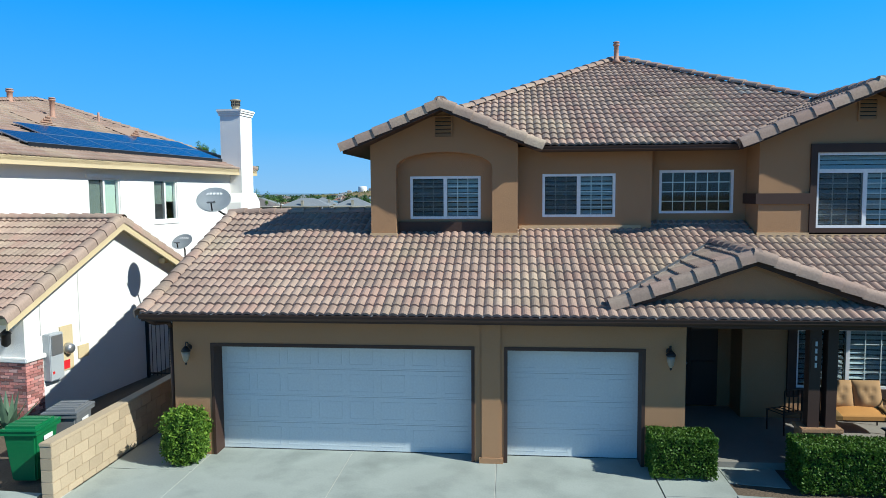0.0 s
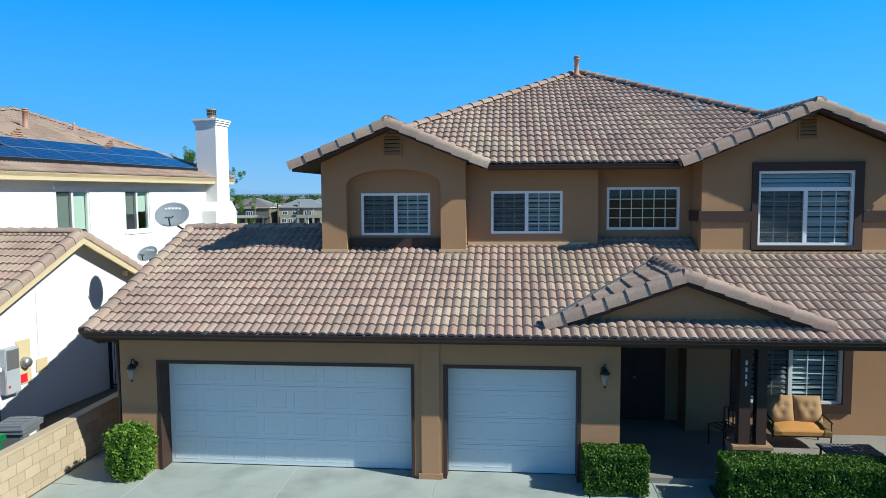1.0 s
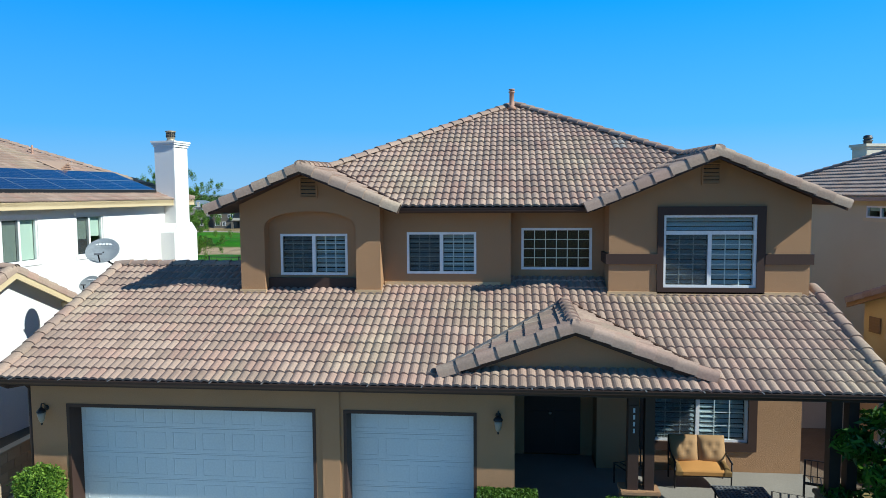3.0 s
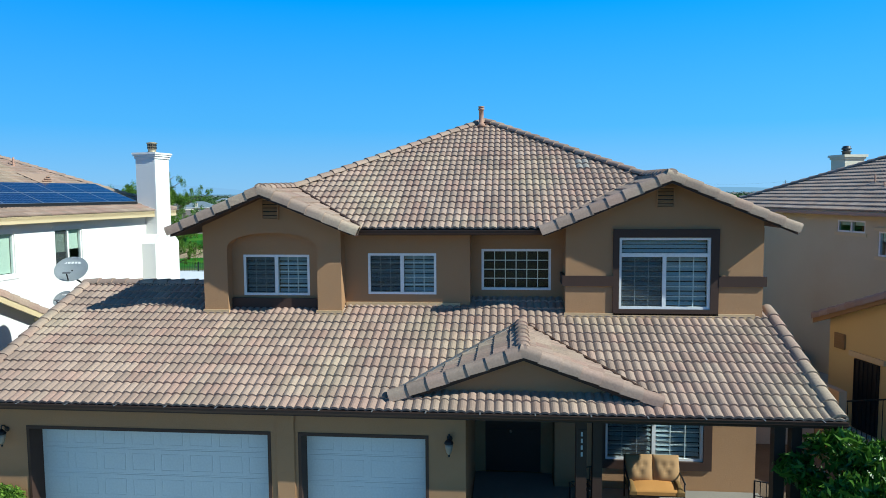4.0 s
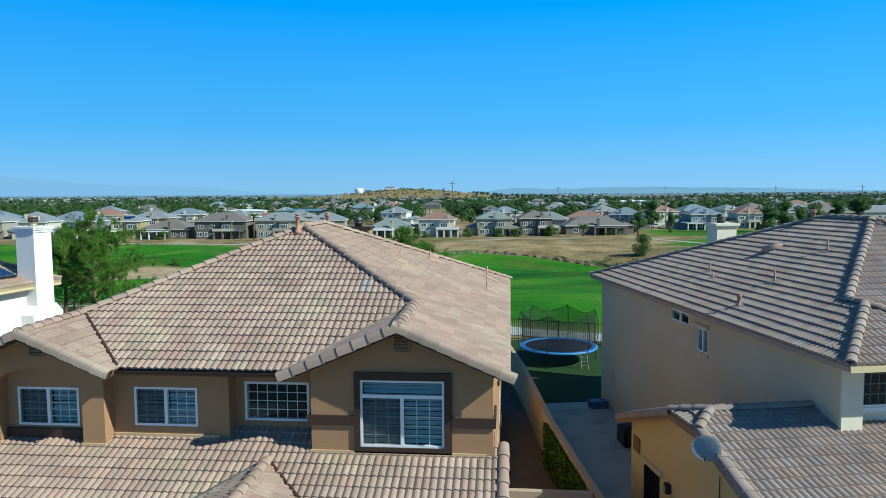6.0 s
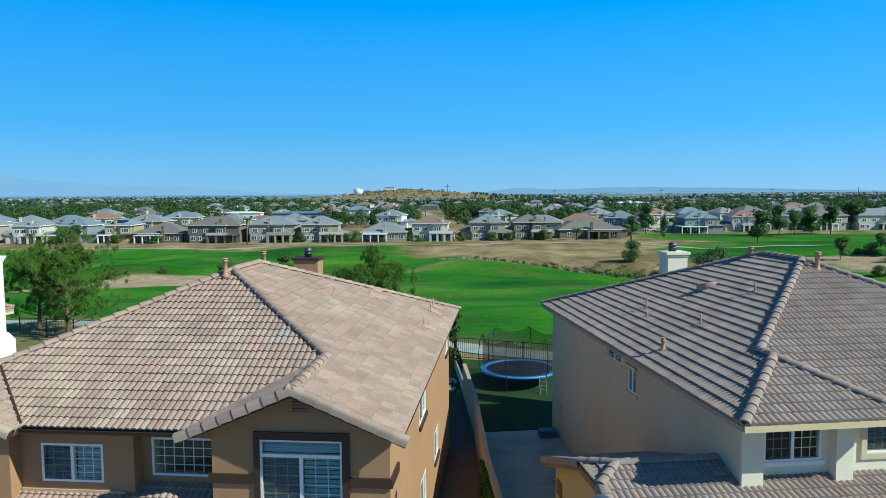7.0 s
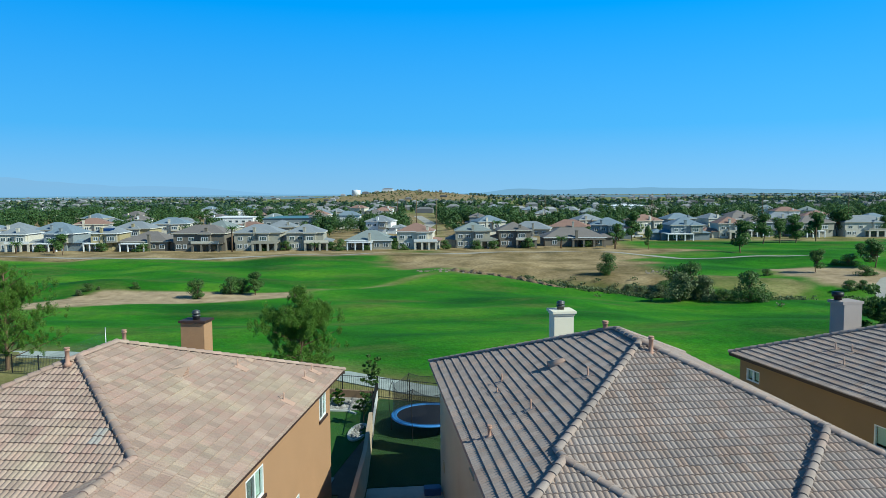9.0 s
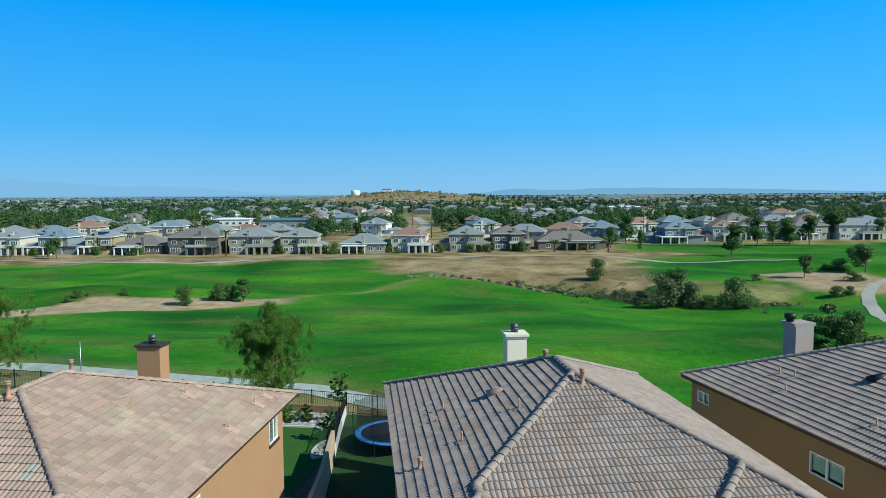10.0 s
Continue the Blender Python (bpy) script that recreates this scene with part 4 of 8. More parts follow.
# downspout from the gutter's end to the side wall
bm = bmesh.new()
run = [(-0.98, -1.0, 2.73), (-0.90, -0.86, 2.62), (-0.86, -0.42, 2.56), (-0.86, -0.30, 2.45), (-0.86, -0.30, 0.15)]
for a, b in zip(run, run[1:]):
    tube(bm, a, b, 0.042, seg=8)
part("downspout", bm, M["trim"], house)

# chimney
bm = box_bm(7.86, 8.98, 17.75, 18.65, 5.0, 8.34, bevel=0.01)
box(bm, 7.88, 8.96, 17.502, 18.63, 0, 5.0)
chim = part("chimney", bm, M["stucco"], house, "stucco chimney with a dark metal cap")
bm = box_bm(7.78, 9.06, 17.67, 18.73, 8.34, 8.44, bevel=0.01)
part("chimney_cap", bm, M["trim"], chim)


def flue(parent, x, y, z, r=0.17, material=None):
    bm = spin_bm([(r, 0), (r, 0.14), (r * 1.2, 0.15), (r * 1.2, 0.2), (r * 0.9, 0.21), (r * 0.9, 0.26), (r * 1.2, 0.27), (r * 1.2, 0.33), (r * 0.9, 0.35), (r * 1.1, 0.4), (r * 0.5, 0.44)], 16, at=(x, y, z))
    return part("flue", bm, material or M["flue"], parent)


flue(chim, 8.42, 18.2, 8.44, 0.16)


def pipe_vent(parent, x, y, z, h, r=0.06, material=None, cap=True):
    """A vent pipe with its flashing and cowl, standing on a roof."""
    prof = [(r * 2.2, -0.06), (r * 1.3, 0.05), (r, 0.07), (r, h - 0.12)]
    if cap:
        prof += [(r * 1.35, h - 0.11), (r * 1.35, h - 0.07), (r * 0.9, h - 0.06), (r * 0.9, h - 0.04), (r * 1.45, h - 0.03), (r * 1.2, h)]
    else:
        prof += [(r * 0.9, h)]
    return part("vent_pipe", spin_bm(prof, 14, at=(x, y, z)), material or M["lead"], parent)


pipe_vent(roof3, 8.66, 8.25, top - 0.1, 0.55, 0.07)
pipe_vent(roof3, 8.75, 11.5, top - 0.22, 0.62, 0.07)
for x, y in ((12.19, 13.62), (14.42, 12.48), (14.28, 16.75), (14.32, 15.58)):
    zz = UZ + UM * (xr - x)
    pipe_vent(roof3, x, y, zz + 0.04, 0.34, 0.03, M["terracotta"], cap=False)
    part("flashing", box_bm(-0.12, 0.42, -0.2, 0.2, 0.06, 0.085), M["terracotta"], roof3, m=pose(x, y, zz, 0, math.degrees(math.atan(UM)), 0))


def roof_vent(parent, m, material):
    """A half-round dormer vent."""
    bm = bmesh.new()
    seg, r = 12, 0.24
    a = [bm.verts.new((-0.28, r * math.cos(math.pi * i / seg), r * math.sin(math.pi * i / seg))) for i in range(seg + 1)]
    b = [bm.verts.new((0.35, r * 0.75 * math.cos(math.pi * i / seg), 0.3 * r * math.sin(math.pi * i / seg))) for i in range(seg + 1)]
    for i in range(seg):
        bm.faces.new((a[i], a[i + 1], b[i + 1], b[i])).smooth = True
    bm.faces.new(a[::-1])
    return part("roof_vent", bm, material, parent, m=m)


def dormer_vent(parent, m):
    """A small gabled roof vent with louvres under its brow."""
    bm = bmesh.new()
    v = [bm.verts.new(p) for p in ((-0.32, -0.26, 0), (-0.32, 0.26, 0), (-0.32, 0, 0.26), (0.5, -0.24, 0), (0.5, 0.24, 0), (0.5, 0, 0.02))]
    for q in ((0, 2, 5, 3), (2, 1, 4, 5), (0, 1, 2), (0, 3, 4, 1)):
        bm.faces.new([v[i] for i in q])
    vent = part("roof_vent", bm, M["vent"], parent, m=m)
    for k in range(3):
        part("slat", box_bm(-0.345, -0.315, -0.2 + k * 0.06, 0.2 - k * 0.06, 0.03 + k * 0.07, 0.06 + k * 0.07), M["terracotta"], vent)
    part("flashing", box_bm(-0.40, 0.55, -0.34, 0.34, -0.012, 0.0), M["vent"], vent)


def on_slope(x, y, lift=0.07):
    return pose(x, y, UZ + UM * (xr - x) + lift, 0, -math.degrees(math.atan(UM)), 180)


dormer_vent(roof3, on_slope(11.2, 10.8) @ Matrix.Diagonal((0.65, 1.05, 1.5, 1)))
roof_vent(roof3, on_slope(12.25, 14.75, 0.05) @ Matrix.Scale(0.6, 4), M["vent"])
# paler tiles of an old repair
pale_tile = tile_mesh(surface("pale_roof_tile", (0.29, 0.265, 0.24), 0.85, 0.2, 0.9, 26, 0.5, 0.006, grain_vary=0.24))
kk = math.sqrt(1 + UM * UM)
for u, s in ((11.35, 5.40), (11.35, 5.05)):
    c0, r0 = math.floor(u / TILE_W), round((s - yf) * kk / TILE_E)
    S = Vector((0, 1, UM)) / kk
    at = Vector((c0 * TILE_W, yf, UZ)) + S * (r0 * TILE_E) + Vector((0, 0, 0.012))
    shared("roof_tile", pale_tile, roof3, Matrix.Translation(at) @ Matrix.Rotation(math.atan(UM), 4, "X"))


# ---- the white house ----
white_house = thing("house", pose(-7.3, 3.3, 0, 0, 0, -6.23), "two-storey white stucco house with solar panels on its tile roof", "house")
WS = M["stucco_white"]
part("wall", wall_bm(-8.0, 14.05, 0, 5.98, -0.65, -0.45, [(4.2, 5.7, 4.05, 5.5), (7.54, 8.95, 4.04, 5.5)], along="y"), WS, white_house, "sunlit white stucco side wall")
part("wall", wall_bm(-12.5, -0.65, 0, 5.98, 13.85, 14.05), WS, white_house)
part("wall", wall_bm(-12.5, -0.65, 0, 5.98, -8.0, -7.8), WS, white_house)
part("wall", wall_bm(-7.8, 13.85, 0, 5.98, -12.5, -12.3, along="y"), WS, white_house)
for y0, y1, z0, z1, drawn in ((4.2, 5.7, 4.05, 5.5, (0.01, 0.01)), (7.54, 8.95, 4.04, 5.5, (0.40, 0.46))):
    w = window(white_house, y0, y1, z0, z1, -0.52, out=1, along="y", grid=None, shutter=False, blind=drawn, screen=0, sill=0.1, head="white", label="white slider with pale green blinds")
    part("window_head", box_bm(-0.46, -0.38, y0 - 0.12, y1 + 0.12, z1 + 0.005, z1 + 0.11, bevel=0.01), M["white"], w)
wr = new("roof")
wr.parent = white_house
wr["label"] = "weathered brown tile roof carrying solar panels"
WZ, WM, WA = 6.02, 0.38, 7.2
wtop = WZ + WM * WA
WB, WF, RB, RF = 14.6, -8.5, 10.4, 9.9
roof_plane(wr, (0, 0), (-1, 0), WZ, WM, [[(0, WF), (0, WB), (-WA, RB), (-WA, RF)]], M["tile"], deck=M["trim_cream"], fine=False)
roof_plane(wr, (-2 * WA, 0), (1, 0), WZ, WM, [[(-2 * WA, WF), (-2 * WA, WB), (-WA, RB), (-WA, RF)]], M["tile"], deck=M["trim_cream"], fine=False)
roof_plane(wr, (0, WB), (0, -1), WZ, WM * WA / (WB - RB), [[(0, WB), (-2 * WA, WB), (-WA, RB)]], M["tile"], deck=M["trim_cream"], fine=False)
roof_plane(wr, (0, WF), (0, 1), WZ, WM * WA / (RF - WF), [[(0, WF), (-2 * WA, WF), (-WA, RF)]], M["tile"], deck=M["trim_cream"], fine=False)
for a, b in (((0, WB, WZ), (-WA, RB, wtop)), ((-2 * WA, WB, WZ), (-WA, RB, wtop)), ((0, WF, WZ), (-WA, RF, wtop)), ((-WA, RF, wtop), (-WA, RB, wtop))):
    caps(wr, CAP, a, b, 0.045)
part("fascia", box_bm(-0.10, 0.0, WF, WB, WZ - 0.24, WZ - 0.02), M["trim_cream"], white_house, "cream painted fascia")
part("fascia", box_bm(-2 * WA, -0.1, WB - 0.1, WB, WZ - 0.24, WZ - 0.02), M["trim_cream"], white_house)
part("soffit", box_bm(-0.46, -0.1, WF, WB, WZ - 0.13, WZ - 0.11), M["stucco_white"], white_house)
pipe_vent(wr, -6.15, 7.5, WZ + WM * 6.15, 0.5, 0.10)
pipe_vent(wr, -4.6, 7.75, WZ + WM * 4.6, 0.75, 0.09)
pipe_vent(wr, -5.0, 10.75, WZ + WM * 5.0, 0.40, 0.045, cap=False)
for x, b in ((-3.72, 5.95), (-3.42, 10.28)):
    dormer_vent(wr, pose(x, b, WZ - WM * x + 0.10, 0, -math.degrees(math.atan(WM)), 180) @ Matrix.Scale(1.25, 4))
# solar panels
tilt = Matrix.Rotation(math.atan(WM), 4, "Y")
frame_bm = box_bm(-0.535, 0.535, -0.872, 0.872, 0, 0.035)
frame_me = bpy.data.meshes.new("solar_panel")
frame_bm.to_mesh(frame_me)
frame_bm.free()
frame_me.materials.append(M["seam"])
cell_bm = bmesh.new()
for i in range(6):
    for j in range(10):
        x, y = -0.516 + i * 0.172, -0.855 + j * 0.171
        v = [cell_bm.verts.new(p) for p in ((x + 0.005, y + 0.004, 0.037), (x + 0.167, y + 0.004, 0.037), (x + 0.167, y + 0.167, 0.037), (x + 0.005, y + 0.167, 0.037))]
        cell_bm.faces.new(v)
cell_me = bpy.data.meshes.new("cell_face")
cell_bm.to_mesh(cell_me)
cell_bm.free()
cell_me.materials.append(M["panel"])
for row, n in ((0, 6), (1, 5)):
    x = -1.17 - row * 1.03
    for i in range(n):
        m = Matrix.Translation((x, 11.80 - i * 1.77, WZ + WM * -x + 0.15)) @ tilt
        p = shared("solar_panel", frame_me, wr, m)
        shared("cell_face", cell_me, p, Matrix())
bm = bmesh.new()
for row, n in ((0, 6), (1, 5)):
    for dx in (-0.9, -1.45):
        x = dx - row * 1.03
        tube(bm, (x, 12.66, WZ - WM * x + 0.12), (x, 12.7 - n * 1.77, WZ - WM * x + 0.12), 0.022, seg=6)
part("panel_rail", bm, M["steel"], wr)
part("panel_skirt", box_bm(-0.645, -0.62, 2.1, 12.68, WZ + 0.20, WZ + 0.43), M["iron"], wr, "black skirt along the lowest row")
# chimney
bm = box_bm(-0.83, 0.10, 12.95, 14.0, 5.02, 8.30)
prism_bm([(12.95, 5.02), (14.0, 5.02), (14.40, 4.62), (14.40, 0), (12.6, 0), (12.6, 4.62)], -0.83, 0.20, bm, along="y")
ch = part("chimney", bm, WS, white_house, "tall white stucco chimney with stepped base")
bm = box_bm(-0.87, 0.14, 12.91, 14.04, 8.30, 8.40)
box(bm, -0.91, 0.18, 12.87, 14.08, 8.40, 8.48)
box(bm, -0.94, 0.21, 12.84, 14.11, 8.48, 8.56)
part("chimney_cap", bm, WS, ch)
cowl = part("flue", spin_bm([(0.26, 0), (0.17, 0.07), (0.16, 0.15), (0.19, 0.16), (0.19, 0.40), (0.23, 0.41), (0.23, 0.45), (0.10, 0.48)], 16, at=(-0.36, 13.48, 8.56)), M["pale_flue"], ch)
for k in range(12):
    a = math.radians(k * 30)
    for z in (8.75, 8.86):
        part("slot", box_bm(-0.034, 0.034, -0.006, 0.006, 0, 0.075), M["iron"], cowl, m=pose(-0.36 + 0.19 * math.sin(a), 13.48 - 0.19 * math.cos(a), z, 0, 0, math.degrees(a)))
# garage wing
SM = 0.5
GB, GA, GTOP = 0.85, 3.1, 4.36
bm = prism_bm([(-2.12, 0), (4.3, 0), (4.3, GTOP - SM * 3.45 - 0.06), (GB, GTOP - 0.06), (-2.12, GTOP - SM * 2.97 - 0.06)], 2.6, 2.8, along="y")
part("wall", bm, WS, white_house, "white gable wall in sun")
part("wall", wall_bm(-0.45, 2.6, 0, 2.78, -2.12, -1.92, [(-0.9, 1.15, -1, 2.1)]), WS, white_house)
part("garage_door", box_bm(-0.45, 1.15, -1.99, -1.94, 0, 2.1), M["door_white"], white_house, "white garage door")
wg = new("garage_roof")
wg.parent = white_house
wg["label"] = "brown tile gable roof over the garage"
roof_plane(wg, (0, GB - 3.75), (0, 1), GTOP - SM * 3.75, SM, [[(-6, GB - 3.75), (GA, GB - 3.75), (GA, GB), (-6, GB)]], M["tile"], deck=M["trim_cream"])
roof_plane(wg, (0, GB + 3.75), (0, -1), GTOP - SM * 3.75, SM, [[(-0.45, GB + 3.75), (GA, GB + 3.75), (GA, GB), (-0.45, GB)]], M["tile"], deck=M["trim_cream"])
caps(wg, CAP, (-0.5, GB, GTOP), (GA, GB, GTOP), 0.03)
for sgn in (-1, 1):
    caps(wg, VERGE, (GA - 0.06, GB + sgn * 3.8, GTOP - SM * 3.8), (GA - 0.06, GB, GTOP), 0.03, name="verge_tile")
    part("fascia", prism_bm([(GB + sgn * 3.75, GTOP - SM * 3.75 - 0.03), (GB, GTOP - 0.03), (GB, GTOP - 0.26), (GB + sgn * 3.75, GTOP - SM * 3.75 - 0.24)], GA, GA + 0.05, along="y"), M["trim_cream"], white_house)
# meters on the wall
meter = part("meter_box", box_bm(2.8, 2.98, -1.62, -1.2, 0.85, 1.9, bevel=0.015), surface("meter_grey", (0.38, 0.41, 0.43), 0.5), white_house, "grey electric panel with meter")
part("panel_lid", box_bm(2.98, 3.0, -1.58, -1.24, 1.42, 1.86, bevel=0.006), M["steel"], meter)
part("warning_label", box_bm(2.981, 2.985, -1.56, -1.5, 1.0, 1.06), surface("red_label", (0.6, 0.02, 0.02), 0.5), meter)
board = part("meter_board", box_bm(2.8, 2.83, -1.12, -0.72, 0.95, 1.98), M["trim_cream"], white_house)
part("meter_dial", spin_bm([(0.13, 0), (0.13, 0.06), (0.11, 0.10), (0.10, 0.14), (0.02, 0.15)], 20), M["steel"], board, m=pose(2.83, -0.92, 1.45, 0, 90, 0))
part("warning_label", box_bm(2.831, 2.836, -1.05, -0.85, 0.98, 1.18), surface("red_sign", (0.62, 0.02, 0.03), 0.5), board)
part("wall_plate", box_bm(2.8, 2.83, -0.55, -0.2, 1.12, 1.42), M["trim_cream"], white_house)
bm = bmesh.new()
for b, z0, z1 in ((-0.45, 1.5, 3.6), (-1.66, 1.9, 3.1)):
    tube(bm, (2.815, b, z0), (2.815, b, z1), 0.012, seg=6)
part("conduit", bm, M["stucco_white"], white_house)
part("wall_lamp", box_bm(2.8, 3.0, 2.75, 2.95, 3.05, 3.2, bevel=0.02), M["trim_cream"], white_house)
# brick corner pier
pier = part("pier", box_bm(1.2, 2.83, -2.15, -1.66, 0, 1.40), M["pale_mortar"], white_house, "corner pier faced with mixed red brick")
part("ledge", box_bm(1.15, 2.90, -2.21, -1.62, 1.40, 1.50, bevel=0.015), WS, pier)
brick_bm = box_bm(0, 0.205, 0, 0.03, 0, 0.058)
brick_me = bpy.data.meshes.new("brick")
brick_bm.to_mesh(brick_me)
brick_bm.free()
brick_me.materials.append(M["brick"])
for r in range(20):
    z = 0.01 + r * 0.069
    for side in (0, 1):
        at, first, length = 0.0, (0.205 if (r + side) % 2 else 0.10), (1.6, 0.49)[side]
        while at < length - 0.03:
            w = min(first, length - at)
            size = Matrix.Diagonal((w / 0.205, 1, 1, 1))
            if side:
                m = Matrix.Translation((2.85, -2.172 + at, z)) @ Matrix.Rotation(radians(90), 4, "Z")
            else:
                m = Matrix.Translation((2.842 - at - w, -2.172 + random.uniform(-0.003, 0.003), z))
            shared("brick", brick_me, pier, m @ size)
            at, first = at + w + 0.012, 0.205
# coach lamp on the front
part("wall_lamp", spin_bm([(0.03, 0), (0.09, 0.05), (0.1, 0.26), (0.12, 0.28), (0.02, 0.38)], 8), M["iron"], white_house, m=pose(2.45, -2.24, 1.75))
# patio cover behind
cover = thing("patio_cover", pose(-6.2, 20.6, 0, 0, 0, -6.2), "white flat patio cover on posts behind the white house", "patio cover")
bm = box_bm(-3.0, 3.0, -2.2, 2.2, 2.5, 2.62)
part("cover_roof", bm, M["white"], cover)
for x in (-2.8, 2.8):
    for y in (-2.0, 2.0):
        part("post", box_bm(x - 0.06, x + 0.06, y - 0.06, y + 0.06, 0, 2.5), M["white"], cover)

# ---- the cream house ----
cream_house = thing("house", pose(22.85, 2.95, 0, 0, 0, 12.1), "two-storey cream stucco house with a weathered grey-brown tile roof", "house")
CS = M["stucco_cream"]
RW1, RW2 = (8.85, 10.25, 5.33, 5.66), (7.5, 8.22, 4.56, 5.38)
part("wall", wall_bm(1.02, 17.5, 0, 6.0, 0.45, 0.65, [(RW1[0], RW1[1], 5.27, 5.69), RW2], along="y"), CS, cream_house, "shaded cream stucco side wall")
# front walls and piers: the side walls' paint, lightened for the open sky
part("wall", wall_bm(0.65, 2.90, 0, 6.0, 1.3, 1.5, [(1.20, 2.72, 4.66, 5.78)]), M["stucco_pale_lit"], cream_house)
part("pier", box_bm(0.451, 1.0, 0.96, 1.3, 0, 5.99), M["stucco_pale_lit"], cream_house)
part("wall", wall_bm(2.90, 3.50, 0, 6.0, 1.3, 1.5), M["stucco_pale_lit"], cream_house)
part("pier", box_bm(2.90, 3.35, 0.98, 1.3, 0, 6.0), M["stucco_pale_lit"], cream_house)
part("wall", wall_bm(3.50, 12.45, 0, 6.0, 1.3, 1.5, [(3.90, 5.40, 4.76, 5.84)]), M["stucco_pale_lit"], cream_house)
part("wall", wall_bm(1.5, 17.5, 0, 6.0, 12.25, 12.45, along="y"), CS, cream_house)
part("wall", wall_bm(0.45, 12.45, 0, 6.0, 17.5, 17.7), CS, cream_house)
window(cream_house, RW1[0], RW1[1], 5.27, 5.69, 0.50, out=-1, along="y", grid=None, blind=(0.6, 0.6), shutter=False, sill=0.08, head="trim_cream", label="small high slider with white frame")
window(cream_house, RW2[0], RW2[1], RW2[2], RW2[3], 0.50, out=-1, along="y", grid=None, blind=(0.6, 0.6), shutter=False, sill=0.1, head="trim_cream", label="narrow white slider in the side wall")
part("window_head", box_bm(0.36, 0.455, RW2[0] - 0.1, RW2[1] + 0.1, RW2[3] + 0.02, RW2[3] + 0.12), M["trim_cream"], cream_house)
window(cream_house, 1.20, 2.72, 4.66, 5.78, 1.34, grid=(3, 4), shutter=False, blind=(0.9, 0.9), screen=0, sill=0.06, head="white", label="white slider with a small grid")
window(cream_house, 3.90, 5.40, 4.76, 5.84, 1.34, grid=(3, 3), screen=0, label="white slider with shutters")
part("surround", wall_bm(3.76, 5.54, 4.62, 5.97, 1.24, 1.31, [(3.90, 5.40, 4.76, 5.84)]), CS, cream_house)
bm = bmesh.new()
box(bm, 0.42, 0.455, 15.9, 16.35, 1.3, 1.75)
for k in range(3):
    box(bm, 0.40, 0.43, 15.93 + k * 0.14, 15.97 + k * 0.14, 1.3, 1.75)
part("wall_vent", bm, M["trim_cream"], cream_house)
cr = new("roof")
cr.parent = cream_house
cr["label"] = "hipped grey-brown tile roof"
CZ, CM, CH, CB0, CD = 6.02, 0.45, 6.45, 0.8, 17.95
YJ, YK = 0.14, 0.5
ctop = CZ + CM * CH
AF, AB = 7.9, 10.3
mf, mb = CM * CH / (AF - CB0), CM * CH / (CD - AB)
OLD = M["tile_old"]
kw = dict(material=OLD, deck=M["trim_cream"])


def hipb(a):
    return CB0 + a * (AF - CB0) / CH


W1, W2 = 2.12, 2.65
JS = (AF - CB0) / CH
YA = YJ + W1 * JS
A2 = 2 * CH - W2
near = lambda x, y: x < 5.2 and y < 7
roof_plane(cr, (0, 0), (1, 0), CZ, CM, [[(0, YJ), (W1, YA), (W1, hipb(W1)), (0, hipb(0))], [(0, hipb(0)), (W1, hipb(W1)), (CH, AF), (CH, AB), (0, CD)]], **kw)
roof_plane(cr, (0, YJ), (0, 1), CZ, CM / JS, [[(0, YJ), (2 * W1, YJ), (W1, YA)]], single=near, singles=ONE_TILE_OLD, **kw)
roof_plane(cr, (2 * W1, 0), (-1, 0), CZ, CM, [[(2 * W1, YJ), (2 * W1, CB0), (W1, hipb(W1)), (W1, YA)]], **kw)
v2 = hipb(W2)
roof_plane(cr, (0, CB0), (0, 1), CZ, mf, [[(2 * W1, CB0), (2 * CH - 2 * W2, CB0), (A2, v2), (CH, AF), (W1, hipb(W1))]], single=near, singles=ONE_TILE_OLD, **kw)
roof_plane(cr, (2 * CH - 2 * W2, 0), (1, 0), CZ, CM, [[(2 * CH - 2 * W2, YK), (A2, YK + W2), (A2, v2), (2 * CH - 2 * W2, CB0)]], **kw)
roof_plane(cr, (0, YK), (0, 1), CZ, CM, [[(2 * CH - 2 * W2, YK), (2 * CH, YK), (A2, YK + W2)]], **kw)
roof_plane(cr, (2 * CH, 0), (-1, 0), CZ, CM, [[(2 * CH, YK), (A2, YK + W2), (A2, v2), (2 * CH, v2)], [(2 * CH, v2), (A2, v2), (CH, AF), (CH, AB), (2 * CH, CD)]], **kw)
roof_plane(cr, (0, CD), (0, -1), CZ, mb, [[(0, CD), (CH, AB), (2 * CH, CD)]], **kw)
z1, z2 = CZ + CM * W1, CZ + CM * W2
for a, b in (((0, YJ, CZ), (W1, YA, z1)), ((2 * W1, YJ, CZ), (W1, YA, z1)), ((W1, YA, z1), (W1, hipb(W1), z1)), ((W1, hipb(W1), z1), (CH, AF, ctop)), ((CH, AF, ctop), (CH, AB, ctop)),
             ((0, CD, CZ), (CH, AB, ctop)), ((2 * CH, CD, CZ), (CH, AB, ctop)), ((A2, v2, z2), (CH, AF, ctop)), ((A2, YK + W2, z2), (A2, v2, z2)),
             ((2 * CH - 2 * W2, YK, CZ), (A2, YK + W2, z2)), ((2 * CH, YK, CZ), (A2, YK + W2, z2))):
    caps(cr, CAP_OLD, a, b, 0.045)
for args in ((0.0, 2 * W1, YJ - 0.04, YJ, 5.86, 6.0), (2 * W1, 7.6, CB0 - 0.04, CB0, 5.86, 6.0)):
    part("fascia", box_bm(*args), M["trim_cream"], cream_house)
part("fascia", box_bm(-0.04, 0.0, YJ, CD, 5.88, 6.0), M["vent"], cream_house)
